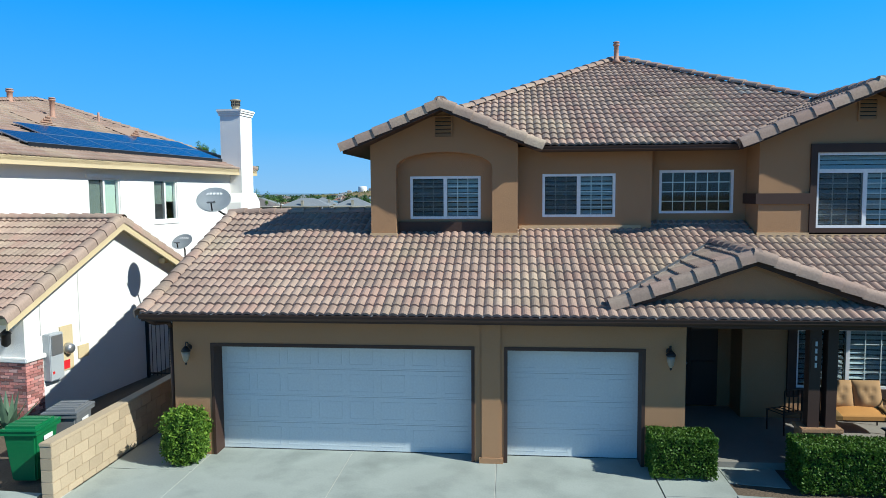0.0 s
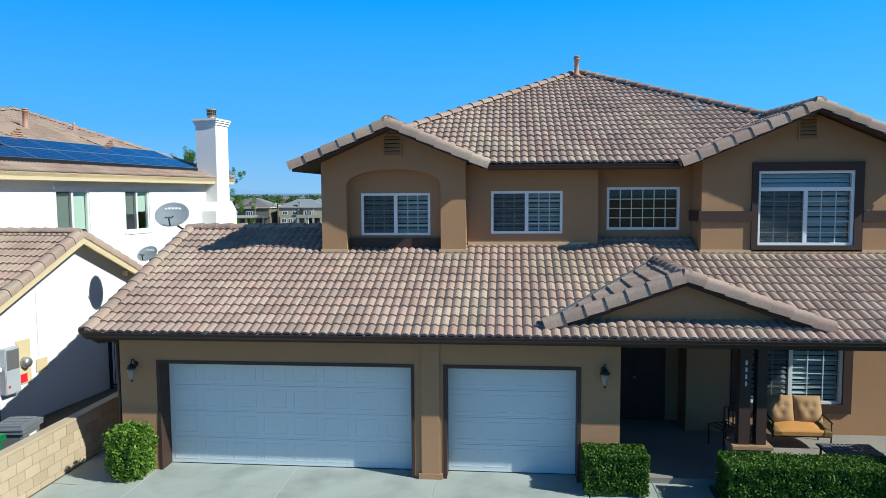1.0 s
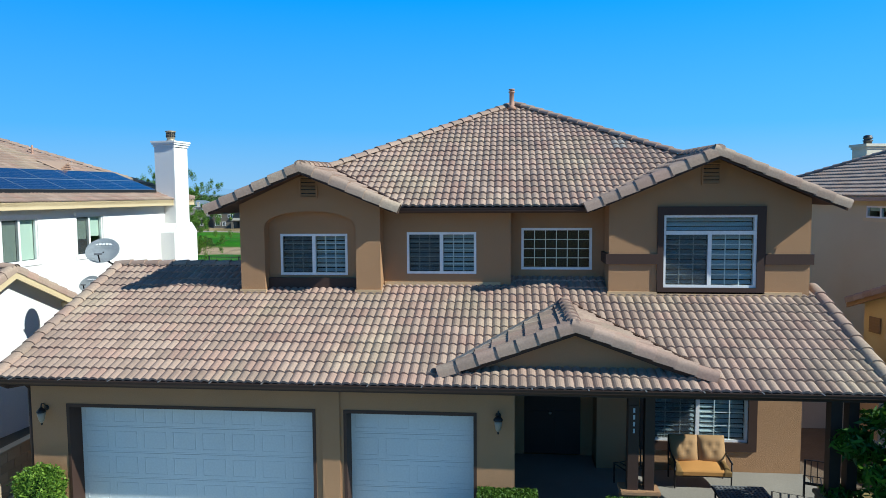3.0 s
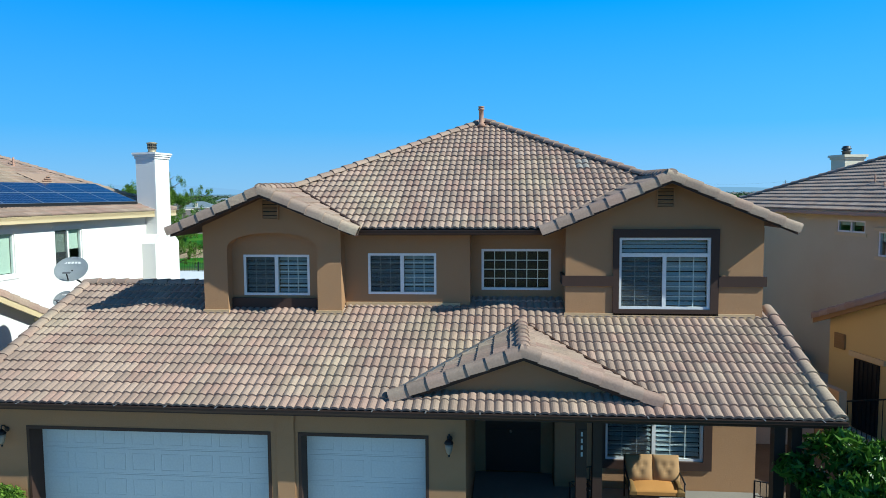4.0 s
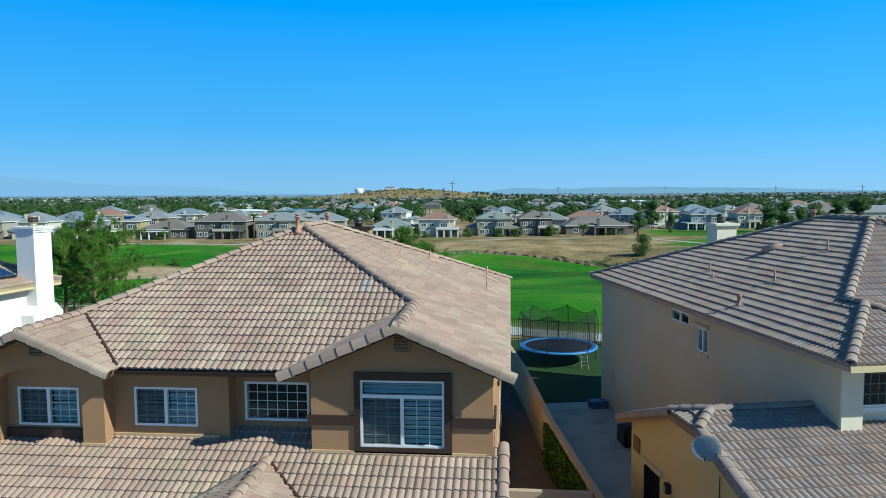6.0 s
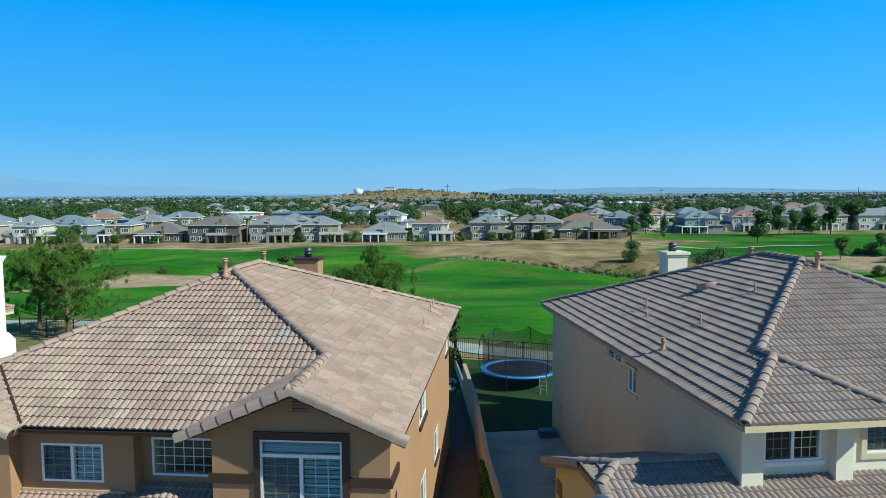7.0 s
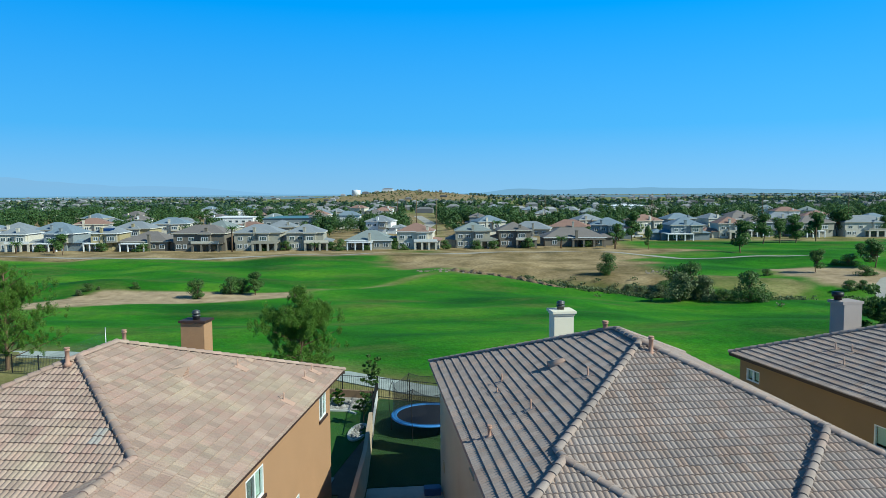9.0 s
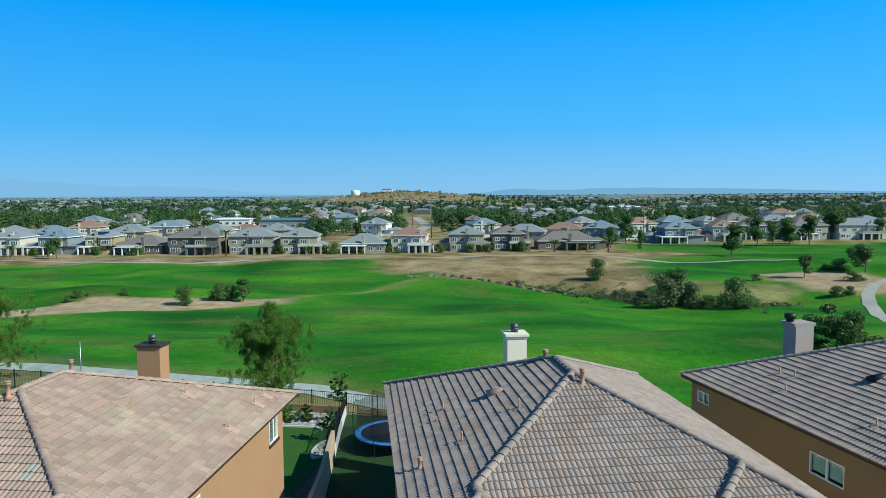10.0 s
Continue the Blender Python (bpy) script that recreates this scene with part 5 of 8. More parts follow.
bm = box_bm(6.12, 7.1, 17.72, 18.7, 0, 8.18)
ch = part("chimney", bm, M["stucco_pale_lit"], cream_house, "pale stucco chimney with a steel flue")
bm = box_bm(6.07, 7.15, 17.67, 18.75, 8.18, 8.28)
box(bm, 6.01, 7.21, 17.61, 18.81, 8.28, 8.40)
part("chimney_cap", bm, M["stucco_pale_lit"], ch)
flue(ch, 6.6, 18.3, 8.40, 0.18)
pipe_vent(cr, CH + 0.15, AF - 0.6, ctop - 0.25, 0.6, 0.08)
pipe_vent(cr, CH - 0.3, AB + 0.3, ctop - 0.2, 0.5, 0.09)
for a, b, h in ((0.75, 6.15, 0.4), (2.03, 10.5, 0.34), (1.68, 9.6, 0.2), (2.23, 6.68, 0.36), (4.3, 7.1, 0.34)):
    zz = CZ + CM * a
    pipe_vent(cr, a, b, zz + 0.04, h, 0.06 if a < 1 else 0.03, M["lead"], cap=a < 1)
    part("flashing", box_bm(-0.2, 0.2, -0.16, 0.16, 0.06, 0.075), M["tile_old"], cr, m=pose(a, b, zz, 0, -math.degrees(math.atan(CM)), 0))
roof_vent(cr, pose(3.9, 9.55, CZ + CM * 3.9 + 0.07, 0, -math.degrees(math.atan(CM)), 0), M["terracotta"])
# garage wing with its yellow gable wall
YB, YZ, YM, YN = 2.06, 4.50, 0.295, 0.345
YF, YE = 5.75, 4.37
ys = M["stucco_yellow"]
JX, JH = -2.27, 0.76
jz = YZ - YM * JH
poly = [(YB - YF + 0.35, 0), (YB + 4.06, 0), (YB + 4.06, YZ - YN * 4.06 - 0.08), (YB + JH, jz - 0.1), (YB - JH, jz - 0.1), (YB - YF + 0.35, YZ - YM * (YF - 0.35) - 0.08)]
part("wall", prism_bm(poly, -2.65, -2.45, along="y"), ys, cream_house, "yellow stucco gable wall")
part("wall", wall_bm(-2.45, 0.45, 0, 2.9, YB + 3.86, YB + 4.06), ys, cream_house)
part("wall", wall_bm(-2.45, 4.5, 0, 2.8, YB - YF + 0.35, YB - YF + 0.55), ys, cream_house)
cw = new("garage_roof")
cw.parent = cream_house
cw["label"] = "low tile roof with a clipped gable over the garage wing"
roof_plane(cw, (0, YB - YF), (0, 1), YZ - YM * YF, YM, [[(-2.95, YB - YF), (13.0, YB - YF), (13.0, YB), (JX, YB), (-2.95, YB - JH)]], **kw)
roof_plane(cw, (0, YB + YE), (0, -1), YZ - YN * YE, YN, [[(-2.95, YB + YE), (0.46, YB + YE), (0.46, YB), (JX, YB), (-2.95, YB + JH)]], **kw)
roof_plane(cw, (-2.95, YB), (1, 0), jz, (YZ - jz) / (JX + 2.95), [[(-2.95, YB - JH), (-2.95, YB + JH), (JX, YB)]], **kw)
caps(cw, CAP_OLD, (0.4, YB, YZ), (JX, YB, YZ), 0.03)
for sgn, ye, ym in ((-1, YF, YM), (1, YE, YN)):
    caps(cw, CAP_OLD, (-2.95, YB + sgn * JH, jz), (JX, YB, YZ), 0.04)
    caps(cw, VERGE_OLD, (-2.9, YB + sgn * ye, YZ - ym * ye), (-2.9, YB + sgn * JH, jz), 0.02, name="verge_tile")
    part("fascia", prism_bm([(YB + sgn * ye, YZ - ym * ye - 0.03), (YB + sgn * JH, jz - 0.03), (YB + sgn * JH, jz - 0.2), (YB + sgn * ye, YZ - ym * ye - 0.22)], -3.0, -2.95, along="y"), M["stucco_tan"], cream_house)
part("fascia", box_bm(-3.0, -2.95, YB - JH, YB + JH, jz - 0.2, jz - 0.03), M["stucco_tan"], cream_house)
bm = box_bm(-2.69, -2.64, 4.05, 5.0, 0.05, 2.02)
sdoor = part("security_door", bm, M["iron"], cream_house, "black iron security door")
for k in range(6):
    part("bar", box_bm(-2.72, -2.69, 4.1 + k * 0.17, 4.125 + k * 0.17, 0.1, 2.0), M["iron"], sdoor)
part("door_head", box_bm(-2.72, -2.65, 3.85, 5.2, 2.06, 2.2), M["trim_cream"], cream_house)
bm = bmesh.new()
box(bm, -2.70, -2.66, 5.42, 5.86, 2.15, 2.6)
for k in range(5):
    box(bm, -2.72, -2.69, 5.45, 5.83, 2.18 + k * 0.085, 2.22 + k * 0.085)
part("gable_vent", bm, M["stucco_tan"], cream_house)
lamp = part("wall_lamp", box_bm(-2.80, -2.65, 3.3, 3.5, 1.82, 2.1, bevel=0.02), M["trim"], cream_house)
part("lamp_glass", box_bm(-2.812, -2.80, 3.34, 3.46, 1.86, 2.05), M["lampglass"], lamp)
part("electric_panel", box_bm(-2.78, -2.65, -0.5, 0.1, 0.9, 2.0, bevel=0.01), M["grey"], cream_house)
bm = bmesh.new()
pts = [(-2.70, 0.7, 3.4), (-2.68, 0.74, 2.9), (-2.68, 0.82, 2.4), (-2.68, 0.80, 1.9), (-2.68, 0.9, 1.2), (-2.68, 0.95, 0.4)]
for a, b in zip(pts, pts[1:]):
    tube(bm, a, b, 0.012, seg=5, caps=False)
part("cable", bm, M["iron"], cream_house)
# railing by the side door
rail = thing("railing", pose(19.0, 6.1, 0, 0, 0, 12.1), "black iron railing beside the side door", "railing")
bm = bmesh.new()
for p, q in (((-1.3, -0.6, 1.35), (0.15, -0.6, 1.35)), ((-1.3, -0.6, 0.12), (0.15, -0.6, 0.12)), ((-1.3, -0.6, 1.35), (-1.3, 0.9, 1.35))):
    tube(bm, p, q, 0.022, seg=6)
part("rail", bm, M["iron"], rail)
for k in range(11):
    part("bar", (lambda b: (tube(b, (-1.3 + k * 0.14, -0.6, 0), (-1.3 + k * 0.14, -0.6, 1.35), 0.011, seg=5), b)[1])(bmesh.new()), M["iron"], rail)

# ---- the tan house ----
tan_house = thing("house", pose(39.3, 7.4, 0, 0, 0, 18.0), "two-storey tan stucco house with a grey-brown hip roof", "house")
TS = M["stucco_tan"]
part("wall", wall_bm(0.5, 16.5, 0, 6.0, 0.45, 0.65, [(15.2, 16.2, 4.82, 5.42), (6.5, 8.33, 4.2, 5.1)], along="y"), TS, tan_house)
for y0, y1, z0, z1 in ((15.2, 16.2, 4.82, 5.42), (6.5, 8.33, 4.2, 5.1)):
    window(tan_house, y0, y1, z0, z1, 0.5, out=-1, along="y", grid=None, shutter=False, blind=(0.1, 0.1), label="cream-framed slider with green blinds")
part("wall", wall_bm(0.45, 12.5, 0, 6.0, 0.5, 0.7), TS, tan_house)
part("wall", wall_bm(0.45, 12.5, 0, 6.0, 16.5, 16.7), TS, tan_house)
part("wall", wall_bm(0.7, 16.5, 0, 6.0, 12.3, 12.5, along="y"), TS, tan_house)
tr = new("roof")
tr.parent = tan_house
TH, TD = 6.5, 17.0
ttop = 6.02 + 0.42 * TH
roof_plane(tr, (0, 0), (1, 0), 6.02, 0.42, [[(0, 0), (TH, TH), (TH, TD - TH), (0, TD)]], M["tile_old"], fine=False)
roof_plane(tr, (2 * TH, 0), (-1, 0), 6.02, 0.42, [[(2 * TH, 0), (TH, TH), (TH, TD - TH), (2 * TH, TD)]], M["tile_old"], fine=False)
roof_plane(tr, (0, 0), (0, 1), 6.02, 0.42, [[(0, 0), (2 * TH, 0), (TH, TH)]], M["tile_old"], fine=False)
roof_plane(tr, (0, TD), (0, -1), 6.02, 0.42, [[(0, TD), (2 * TH, TD), (TH, TD - TH)]], M["tile_old"], fine=False)
for a, b in (((0, 0, 6.02), (TH, TH, ttop)), ((2 * TH, 0, 6.02), (TH, TH, ttop)), ((0, TD, 6.02), (TH, TD - TH, ttop)), ((2 * TH, TD, 6.02), (TH, TD - TH, ttop)), ((TH, TH, ttop), (TH, TD - TH, ttop))):
    caps(tr, CAP_OLD, a, b, 0.045)
ch = part("chimney", box_bm(6.55, 7.65, 16.72, 17.7, 0, 8.25), surface("taupe_stucco", (0.33, 0.28, 0.26), 0.9, 0.1, 0.8, 60, 0.5, 0.01), tan_house, "taupe stucco chimney with a black flue")
part("chimney_cap", box_bm(6.45, 7.75, 16.71, 17.8, 8.25, 8.40), surface("taupe_stucco", (0.33, 0.28, 0.26), 0.9), ch)
part("flue", spin_bm([(0.2, 0), (0.2, 0.15), (0.3, 0.17), (0.3, 0.4), (0.1, 0.44)], 14, at=(6.6, 17.25, 8.45)), M["iron"], ch)
for a, b in ((2.3, 12.5), (2.45, 11.7), (1.5, 11.1), (1.5, 6.2)):
    pipe_vent(tr, a, b, 6.02 + 0.42 * a + 0.04, 0.34, 0.035, M["terracotta"], cap=False)
    part("flashing", box_bm(-0.2, 0.2, -0.16, 0.16, 0.06, 0.075), M["vent"], tr, m=pose(a, b, 6.02 + 0.42 * a, 0, -math.degrees(math.atan(0.42)), 0))
roof_vent(tr, pose(3.83, 8.7, 6.02 + 0.42 * 3.83 + 0.07, 0, -math.degrees(math.atan(0.42)), 0), M["iron"])


# ---- foliage ----
rng = np.random.default_rng(7)


def leaf_mesh(points, size, stretch=1.0, up=0.0, facing=None):
    """Quads at the given points, of random turn or facing loosely the given ways. size: an array or number; stretch: length to width."""
    n = len(points)
    points = np.asarray(points, float)
    size = np.broadcast_to(np.asarray(size, float), (n,))
    a = rng.normal(size=(n, 3))
    a[:, 2] = a[:, 2] * (1 - up)
    if facing is not None:
        out = facing / (np.linalg.norm(facing, axis=1, keepdims=True) + 1e-6) + rng.normal(0, 0.42, (n, 3))
        out /= np.linalg.norm(out, axis=1, keepdims=True)
        a = np.cross(out, a)
    a /= np.linalg.norm(a, axis=1, keepdims=True)
    b = np.cross(a, rng.normal(size=(n, 3)) if facing is None else out)
    b /= np.linalg.norm(b, axis=1, keepdims=True)
    a = a * (size * stretch * 0.5)[:, None]
    b = b * (size * 0.5)[:, None]
    v = np.stack([points - a, points + b * 0.9, points + a, points - b * 0.9], axis=1).reshape(-1, 3)
    return v, [(4 * i, 4 * i + 1, 4 * i + 2, 4 * i + 3) for i in range(n)]


def in_ball(n, centre, radii, shell=0.45):
    d = rng.normal(size=(n, 3))
    d /= np.linalg.norm(d, axis=1, keepdims=True)
    r = shell + (1 - shell) * rng.random(n) ** 0.6
    return np.asarray(centre) + d * r[:, None] * np.asarray(radii)


def hedge(name, x0, x1, y0, y1, z1, count, label, material, size=0.055):
    """A clipped hedge: a core darkened as inner shade, short stems and a skin of small leaves."""
    ob = thing(name, pose((x0 + x1) / 2, (y0 + y1) / 2, 0), label, "hedge" if "hedge" in name else "bush")
    hx, hy = (x1 - x0) / 2, (y1 - y0) / 2
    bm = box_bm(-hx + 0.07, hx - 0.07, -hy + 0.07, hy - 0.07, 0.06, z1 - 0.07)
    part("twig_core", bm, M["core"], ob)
    pts = []
    area = {"t": 4 * hx * hy, "f": 4 * hx * z1, "s": 4 * hy * z1}
    total = sum(area.values())
    for key, a in area.items():
        n = int(count * a / total)
        u, w, d = rng.uniform(-1, 1, n), rng.uniform(0, 1, n), np.abs(rng.normal(0, 0.045, n))
        bump = 0.04 * np.array([noise.noise((float(p) * 5, float(q) * 5, hx)) for p, q in zip(u * hx, w)])
        sg = np.where(rng.random(n) < 0.5, -1, 1)
        if key == "t":
            pts.append(np.stack([u * hx, (2 * w - 1) * hy, z1 - d + bump], 1))
        elif key == "f":
            pts.append(np.stack([u * hx, sg * (hy - d + bump), 0.04 + w * (z1 - 0.04)], 1))
        else:
            pts.append(np.stack([sg * (hx - d + bump), u * hy, 0.04 + w * (z1 - 0.04)], 1))
    v, f = leaf_mesh(np.concatenate(pts), rng.uniform(size * 0.7, size * 1.3, sum(len(p) for p in pts)), 1.6)
    part_mesh("leaves", v.tolist(), f, material, ob)
    return ob


def tree(name, x, y, z, tall, spread, label, material, clumps=26, leaves=220, size=0.16, stretch=2.0, trunk=0.16, low=0.25, lean=0.0, seed=1, category="tree"):
    """A tapered trunk, limbs, and a crown of leaf clumps at the limbs' ends."""
    r = random.Random(seed)
    ob = thing(name, pose(x, y, z), label, category)
    bm = bmesh.new()
    spine = [Vector((0, 0, -0.1))]
    n = 6
    for i in range(1, n + 1):
        t = i / n
        spine.append(Vector((lean * t * tall + r.uniform(-0.04, 0.04) * tall * t, r.uniform(-0.04, 0.04) * tall * t, tall * 0.88 * t)))
    for i in range(n):
        tube(bm, spine[i], spine[i + 1], trunk * (1 - 0.85 * i / n), trunk * (1 - 0.85 * (i + 1) / n), 8, caps=False)
    pts, sizes = [], []
    for k in range(clumps):
        t = low + (1 - low) * (k + 0.5) / clumps
        i = min(n - 1, int(t * n))
        base = spine[i].lerp(spine[i + 1], t * n - i) if t * n - i <= 1 else spine[n]
        ang = k * 2.4 + r.uniform(-0.5, 0.5)
        q = (t - low) / (1 - low)
        reach = spread * math.sin(math.pi * (0.17 + 0.72 * q)) ** 0.7 * r.uniform(0.3, 1.1)
        tip = base + Vector((math.cos(ang) * reach, math.sin(ang) * reach, r.uniform(0.02, 0.14) * tall))
        mid = base.lerp(tip, 0.55) + Vector((0, 0, -0.03 * tall))
        tube(bm, base, mid, trunk * 0.32 * (1.1 - t), trunk * 0.2 * (1.1 - t), 5, caps=False)
        tube(bm, mid, tip, trunk * 0.2 * (1.1 - t), 0.008, 5, caps=False)
        rad = spread * r.uniform(0.17, 0.34)
        m = int(leaves * r.uniform(0.6, 1.3))
        pts.append(in_ball(m, tip, (rad, rad, rad * 0.62), 0.2))
        m2 = m // 3
        pts.append(in_ball(m2, mid, (rad * 0.7, rad * 0.7, rad * 0.45), 0.2))
    part("trunk", bm, M["bark"], ob)
    pts = np.concatenate(pts)
    v, f = leaf_mesh(pts, rng.uniform(size * 0.6, size * 1.25, len(pts)), stretch)
    part_mesh("crown", v.tolist(), f, material, ob)
    return ob


# ---- drive, paths and yards ----
def slab(name, poly, z0, z1, material, label, category="pavement"):
    bm = bmesh.new()
    a = [bm.verts.new((x, y, z1)) for x, y in poly]
    b = [bm.verts.new((x, y, z0)) for x, y in poly]
    bm.faces.new(a)
    bm.faces.new(b[::-1])
    for i in range(len(poly)):
        bm.faces.new((a[i - 1], b[i - 1], b[i], a[i]))
    ob = part(name, bm, material, None)
    return tagged(ob, label, category, kind="structure")


# street and kerb out of view, added to cut light bounced onto the fronts
slab("road", [(-120, -24), (120, -24), (120, -12.6), (-120, -12.6)], -0.12, -0.01, surface("asphalt", (0.055, 0.055, 0.057), 0.9, 0.2, 0.6, 60, 0.6, 0.01, grain_vary=0.3), "unseen dark asphalt street added to cut bounced light", "road")
slab("kerb", [(-120, -12.6), (120, -12.6), (120, -12.02), (-120, -12.02)], -0.1, 0.02, M["concrete"], "pale concrete kerb along the unseen added street", "kerb")
slab("drive_bed", [(-1.9, -12), (7.9, -12), (7.9, 0.2), (-1.9, 0.2)], -0.10, -0.006, M["pale_joint"], "pale filled joints of the concrete drive")
slab("walk_bed", [(7.9, -12), (10.6, -12), (10.6, 0.2), (7.9, 0.2)], -0.10, -0.015, M["joint"], "dark joint bed under the entry walk")
cuts = [-1.76, -0.12, 2.58, 5.34, 8.10]
for i, (a, b) in enumerate(zip(cuts, cuts[1:])):
    for y0, y1 in ((-12, -6.4), (-6.385, -3.6), (-3.585, 0.0)) if i else ((-12, -5), (-4.985, -1.2), (-1.185, 3.5)):
        yb = y1 if y1 < 0 or i == 0 else (-0.02 if i in (1, 2) else -0.02)
        slab("drive", [(a + 0.008, y0 + 0.008), (b - 0.008, y0 + 0.008), (b - 0.008, yb), (a + 0.008, yb)], -0.05, 0.0, M["concrete"], "pale stained concrete drive slab")
for y0, y1, x1 in ((-12, -1.62, 9.24), (-1.605, 0.05, 9.3)):
    slab("path", [(8.118, y0), (x1, y0), (x1, y1), (8.118, y1)], -0.05, 0.0, M["concrete"], "concrete entry walk")
slab("path", [(9.312, -1.0), (10.25, -1.15), (10.3, 0.05), (9.312, 0.05)], -0.05, 0.004, M["concrete"], "concrete entry walk")
slab("front_bed", [(9.25, -12), (20, -12), (20, -0.35), (10.3, -0.35), (10.25, -1.15), (9.25, -1.0)], -0.05, -0.004, M["soil"], "bare soil planting bed")
slab("kerb_strip", [(9.25, -1.75), (14.2, -2.15), (14.2, -2.0), (9.25, -1.6)], -0.04, 0.05, M["concrete"], "low concrete mow strip")
slab("lawn_front", [(9.3, -11.9), (17, -11.9), (17, -2.25), (9.3, -1.8)], -0.03, 0.02, M["lawn"], "clipped front lawn", "lawn")
slab("lawn_side", [(-9, -11.9), (-2.1, -11.9), (-2.1, -2.75), (-9, -2.4)], -0.03, 0.02, M["lawn"], "clipped lawn beside the drive", "lawn")
slab("lawn_kerb", [(-9, -2.35), (-2.1, -2.7), (-2.1, -2.45), (-9, -2.1)], -0.04, 0.06, M["concrete"], "pale concrete edge of the side lawn", "kerb")
slab("porch_floor", [(8.72, -0.3), (14.95, -0.3), (14.95, 2.34), (10.51, 2.34), (10.51, 3.08), (8.72, 3.08)], -0.04, 0.11, surface("weathered_concrete", (0.25, 0.235, 0.205), 0.9, 0.22, 0.9, 40, 0.4, 0.004, grain_vary=0.2), "weathered grey-brown concrete porch floor")
slab("yard_soil", [(14.9, 1.9), (17.4, 1.9), (16.8, 12), (15.7, 20), (14.95, 26), (13.8, 26), (13.8, 18.7), (14.9, 18.7)], -0.03, 0.015, M["soil"], "shaded soil side yard", "ground")
slab("lawn_back", [(-1.5, 19.5), (14.0, 19.5), (14.6, 28), (13.6, 34.3), (-4, 36.5)], -0.03, 0.03, M["lawn"], "clipped back lawn", "lawn")
slab("patio_back", [(3, 17.52), (14.2, 17.52), (14.2, 20.6), (3, 20.6)], -0.02, 0.06, M["concrete"], "concrete patio")
slab("side_walk", [(17.75, 2.0), (20.5, 2.0), (22.0, 12), (19.95, 20.3), (16.1, 19.5), (17.05, 12)], -0.03, 0.02, M["concrete"], "concrete side walk in shade")
# darker than the other lawns: the house's shadow put into the grass colour
slab("lawn_neighbour", [(16.05, 19.55), (19.9, 20.35), (19.5, 21), (28, 23), (26, 33), (13.9, 34.2)], -0.03, 0.03, surface("shade_darkened_lawn", (0.012, 0.046, 0.004), 0.95, 0.25, 0.8, 16, 1.0, 0.06, grain_vary=0.5, tint=(0.03, 0.055, 0.01), tint_amount=0.6, tint_scale=0.7), "clipped neighbour lawn", "lawn")
slab("side_soil", [(-2.0, -2.6), (-0.8, -0.2), (-0.8, 8), (-5, 9), (-5, -2.5)], -0.03, -0.006, M["soil"], "shaded soil side yard", "ground")

# golf cart path
PATH_PTS = CART[::-1]
bm = bmesh.new()
prev = None
for i, p in enumerate(PATH_PTS):
    a, b = Vector(PATH_PTS[max(0, i - 1)]), Vector(PATH_PTS[min(len(PATH_PTS) - 1, i + 1)])
    t = (b - a).normalized()
    n = Vector((-t.y, t.x)) * 1.3
    q = Vector(p)
    row = [bm.verts.new((q.x + n.x, q.y + n.y, height(q.x, q.y) + 0.03)), bm.verts.new((q.x - n.x, q.y - n.y, height(q.x, q.y) + 0.03)),
           bm.verts.new((q.x - n.x, q.y - n.y, -0.3)), bm.verts.new((q.x + n.x, q.y + n.y, -0.3))]
    if prev:
        for k in range(4):
            bm.faces.new((prev[k], prev[(k + 1) % 4], row[(k + 1) % 4], row[k]))
    prev = row
ob = part("cart_path", bm, M["concrete"], None)
tagged(ob, "pale concrete cart path along the golf turf", "path", kind="structure")


def far_path(name, pts, width, label):
    bm = bmesh.new()
    prev = None
    fine = []
    for (l0, d0), (l1, d1) in zip(pts, pts[1:]):
        for k in range(8):
            fine.append((l0 + (l1 - l0) * k / 8, d0 + (d1 - d0) * k / 8))
    fine.append(pts[-1])
    for i, (l, d) in enumerate(fine):
        a, b = Vector(fine[max(0, i - 1)]), Vector(fine[min(len(fine) - 1, i + 1)])
        t = (b - a).normalized()
        n = Vector((-t.y, t.x)) * width / 2
        row = []
        for sgn in (1, -1):
            x, y = from_along(l + sgn * n.x, d + sgn * n.y)
            row.append(bm.verts.new((x, y, height(x, y) + 0.035)))
        if prev:
            bm.faces.new((prev[0], prev[1], row[1], row[0]))
        prev = row
    ob = part(name, bm, M["path"], None)
    tagged(ob, label, "path", kind="structure")


far_path("far_path", [(-150, 218), (-120, 214), (-95, 206), (-75, 207), (-60, 214), (-35, 212), (-10, 224), (20, 226), (45, 217), (56, 208.5), (68, 199), (83, 199), (98, 195), (125, 205)], 2.2, "thin pale path across the far turf")
far_path("far_path", [(130, 156), (105, 153), (96.5, 150.3), (90.9, 146.6), (84.8, 138.8), (76.5, 124.4), (69.5, 109.2), (64, 97), (59, 86)], 2.3, "curving pale cart path")
far_path("far_road", [(-13, 300), (-13, 385), (-9, 453), (-23, 613)], 7.0, "pale dusty road between the far houses")


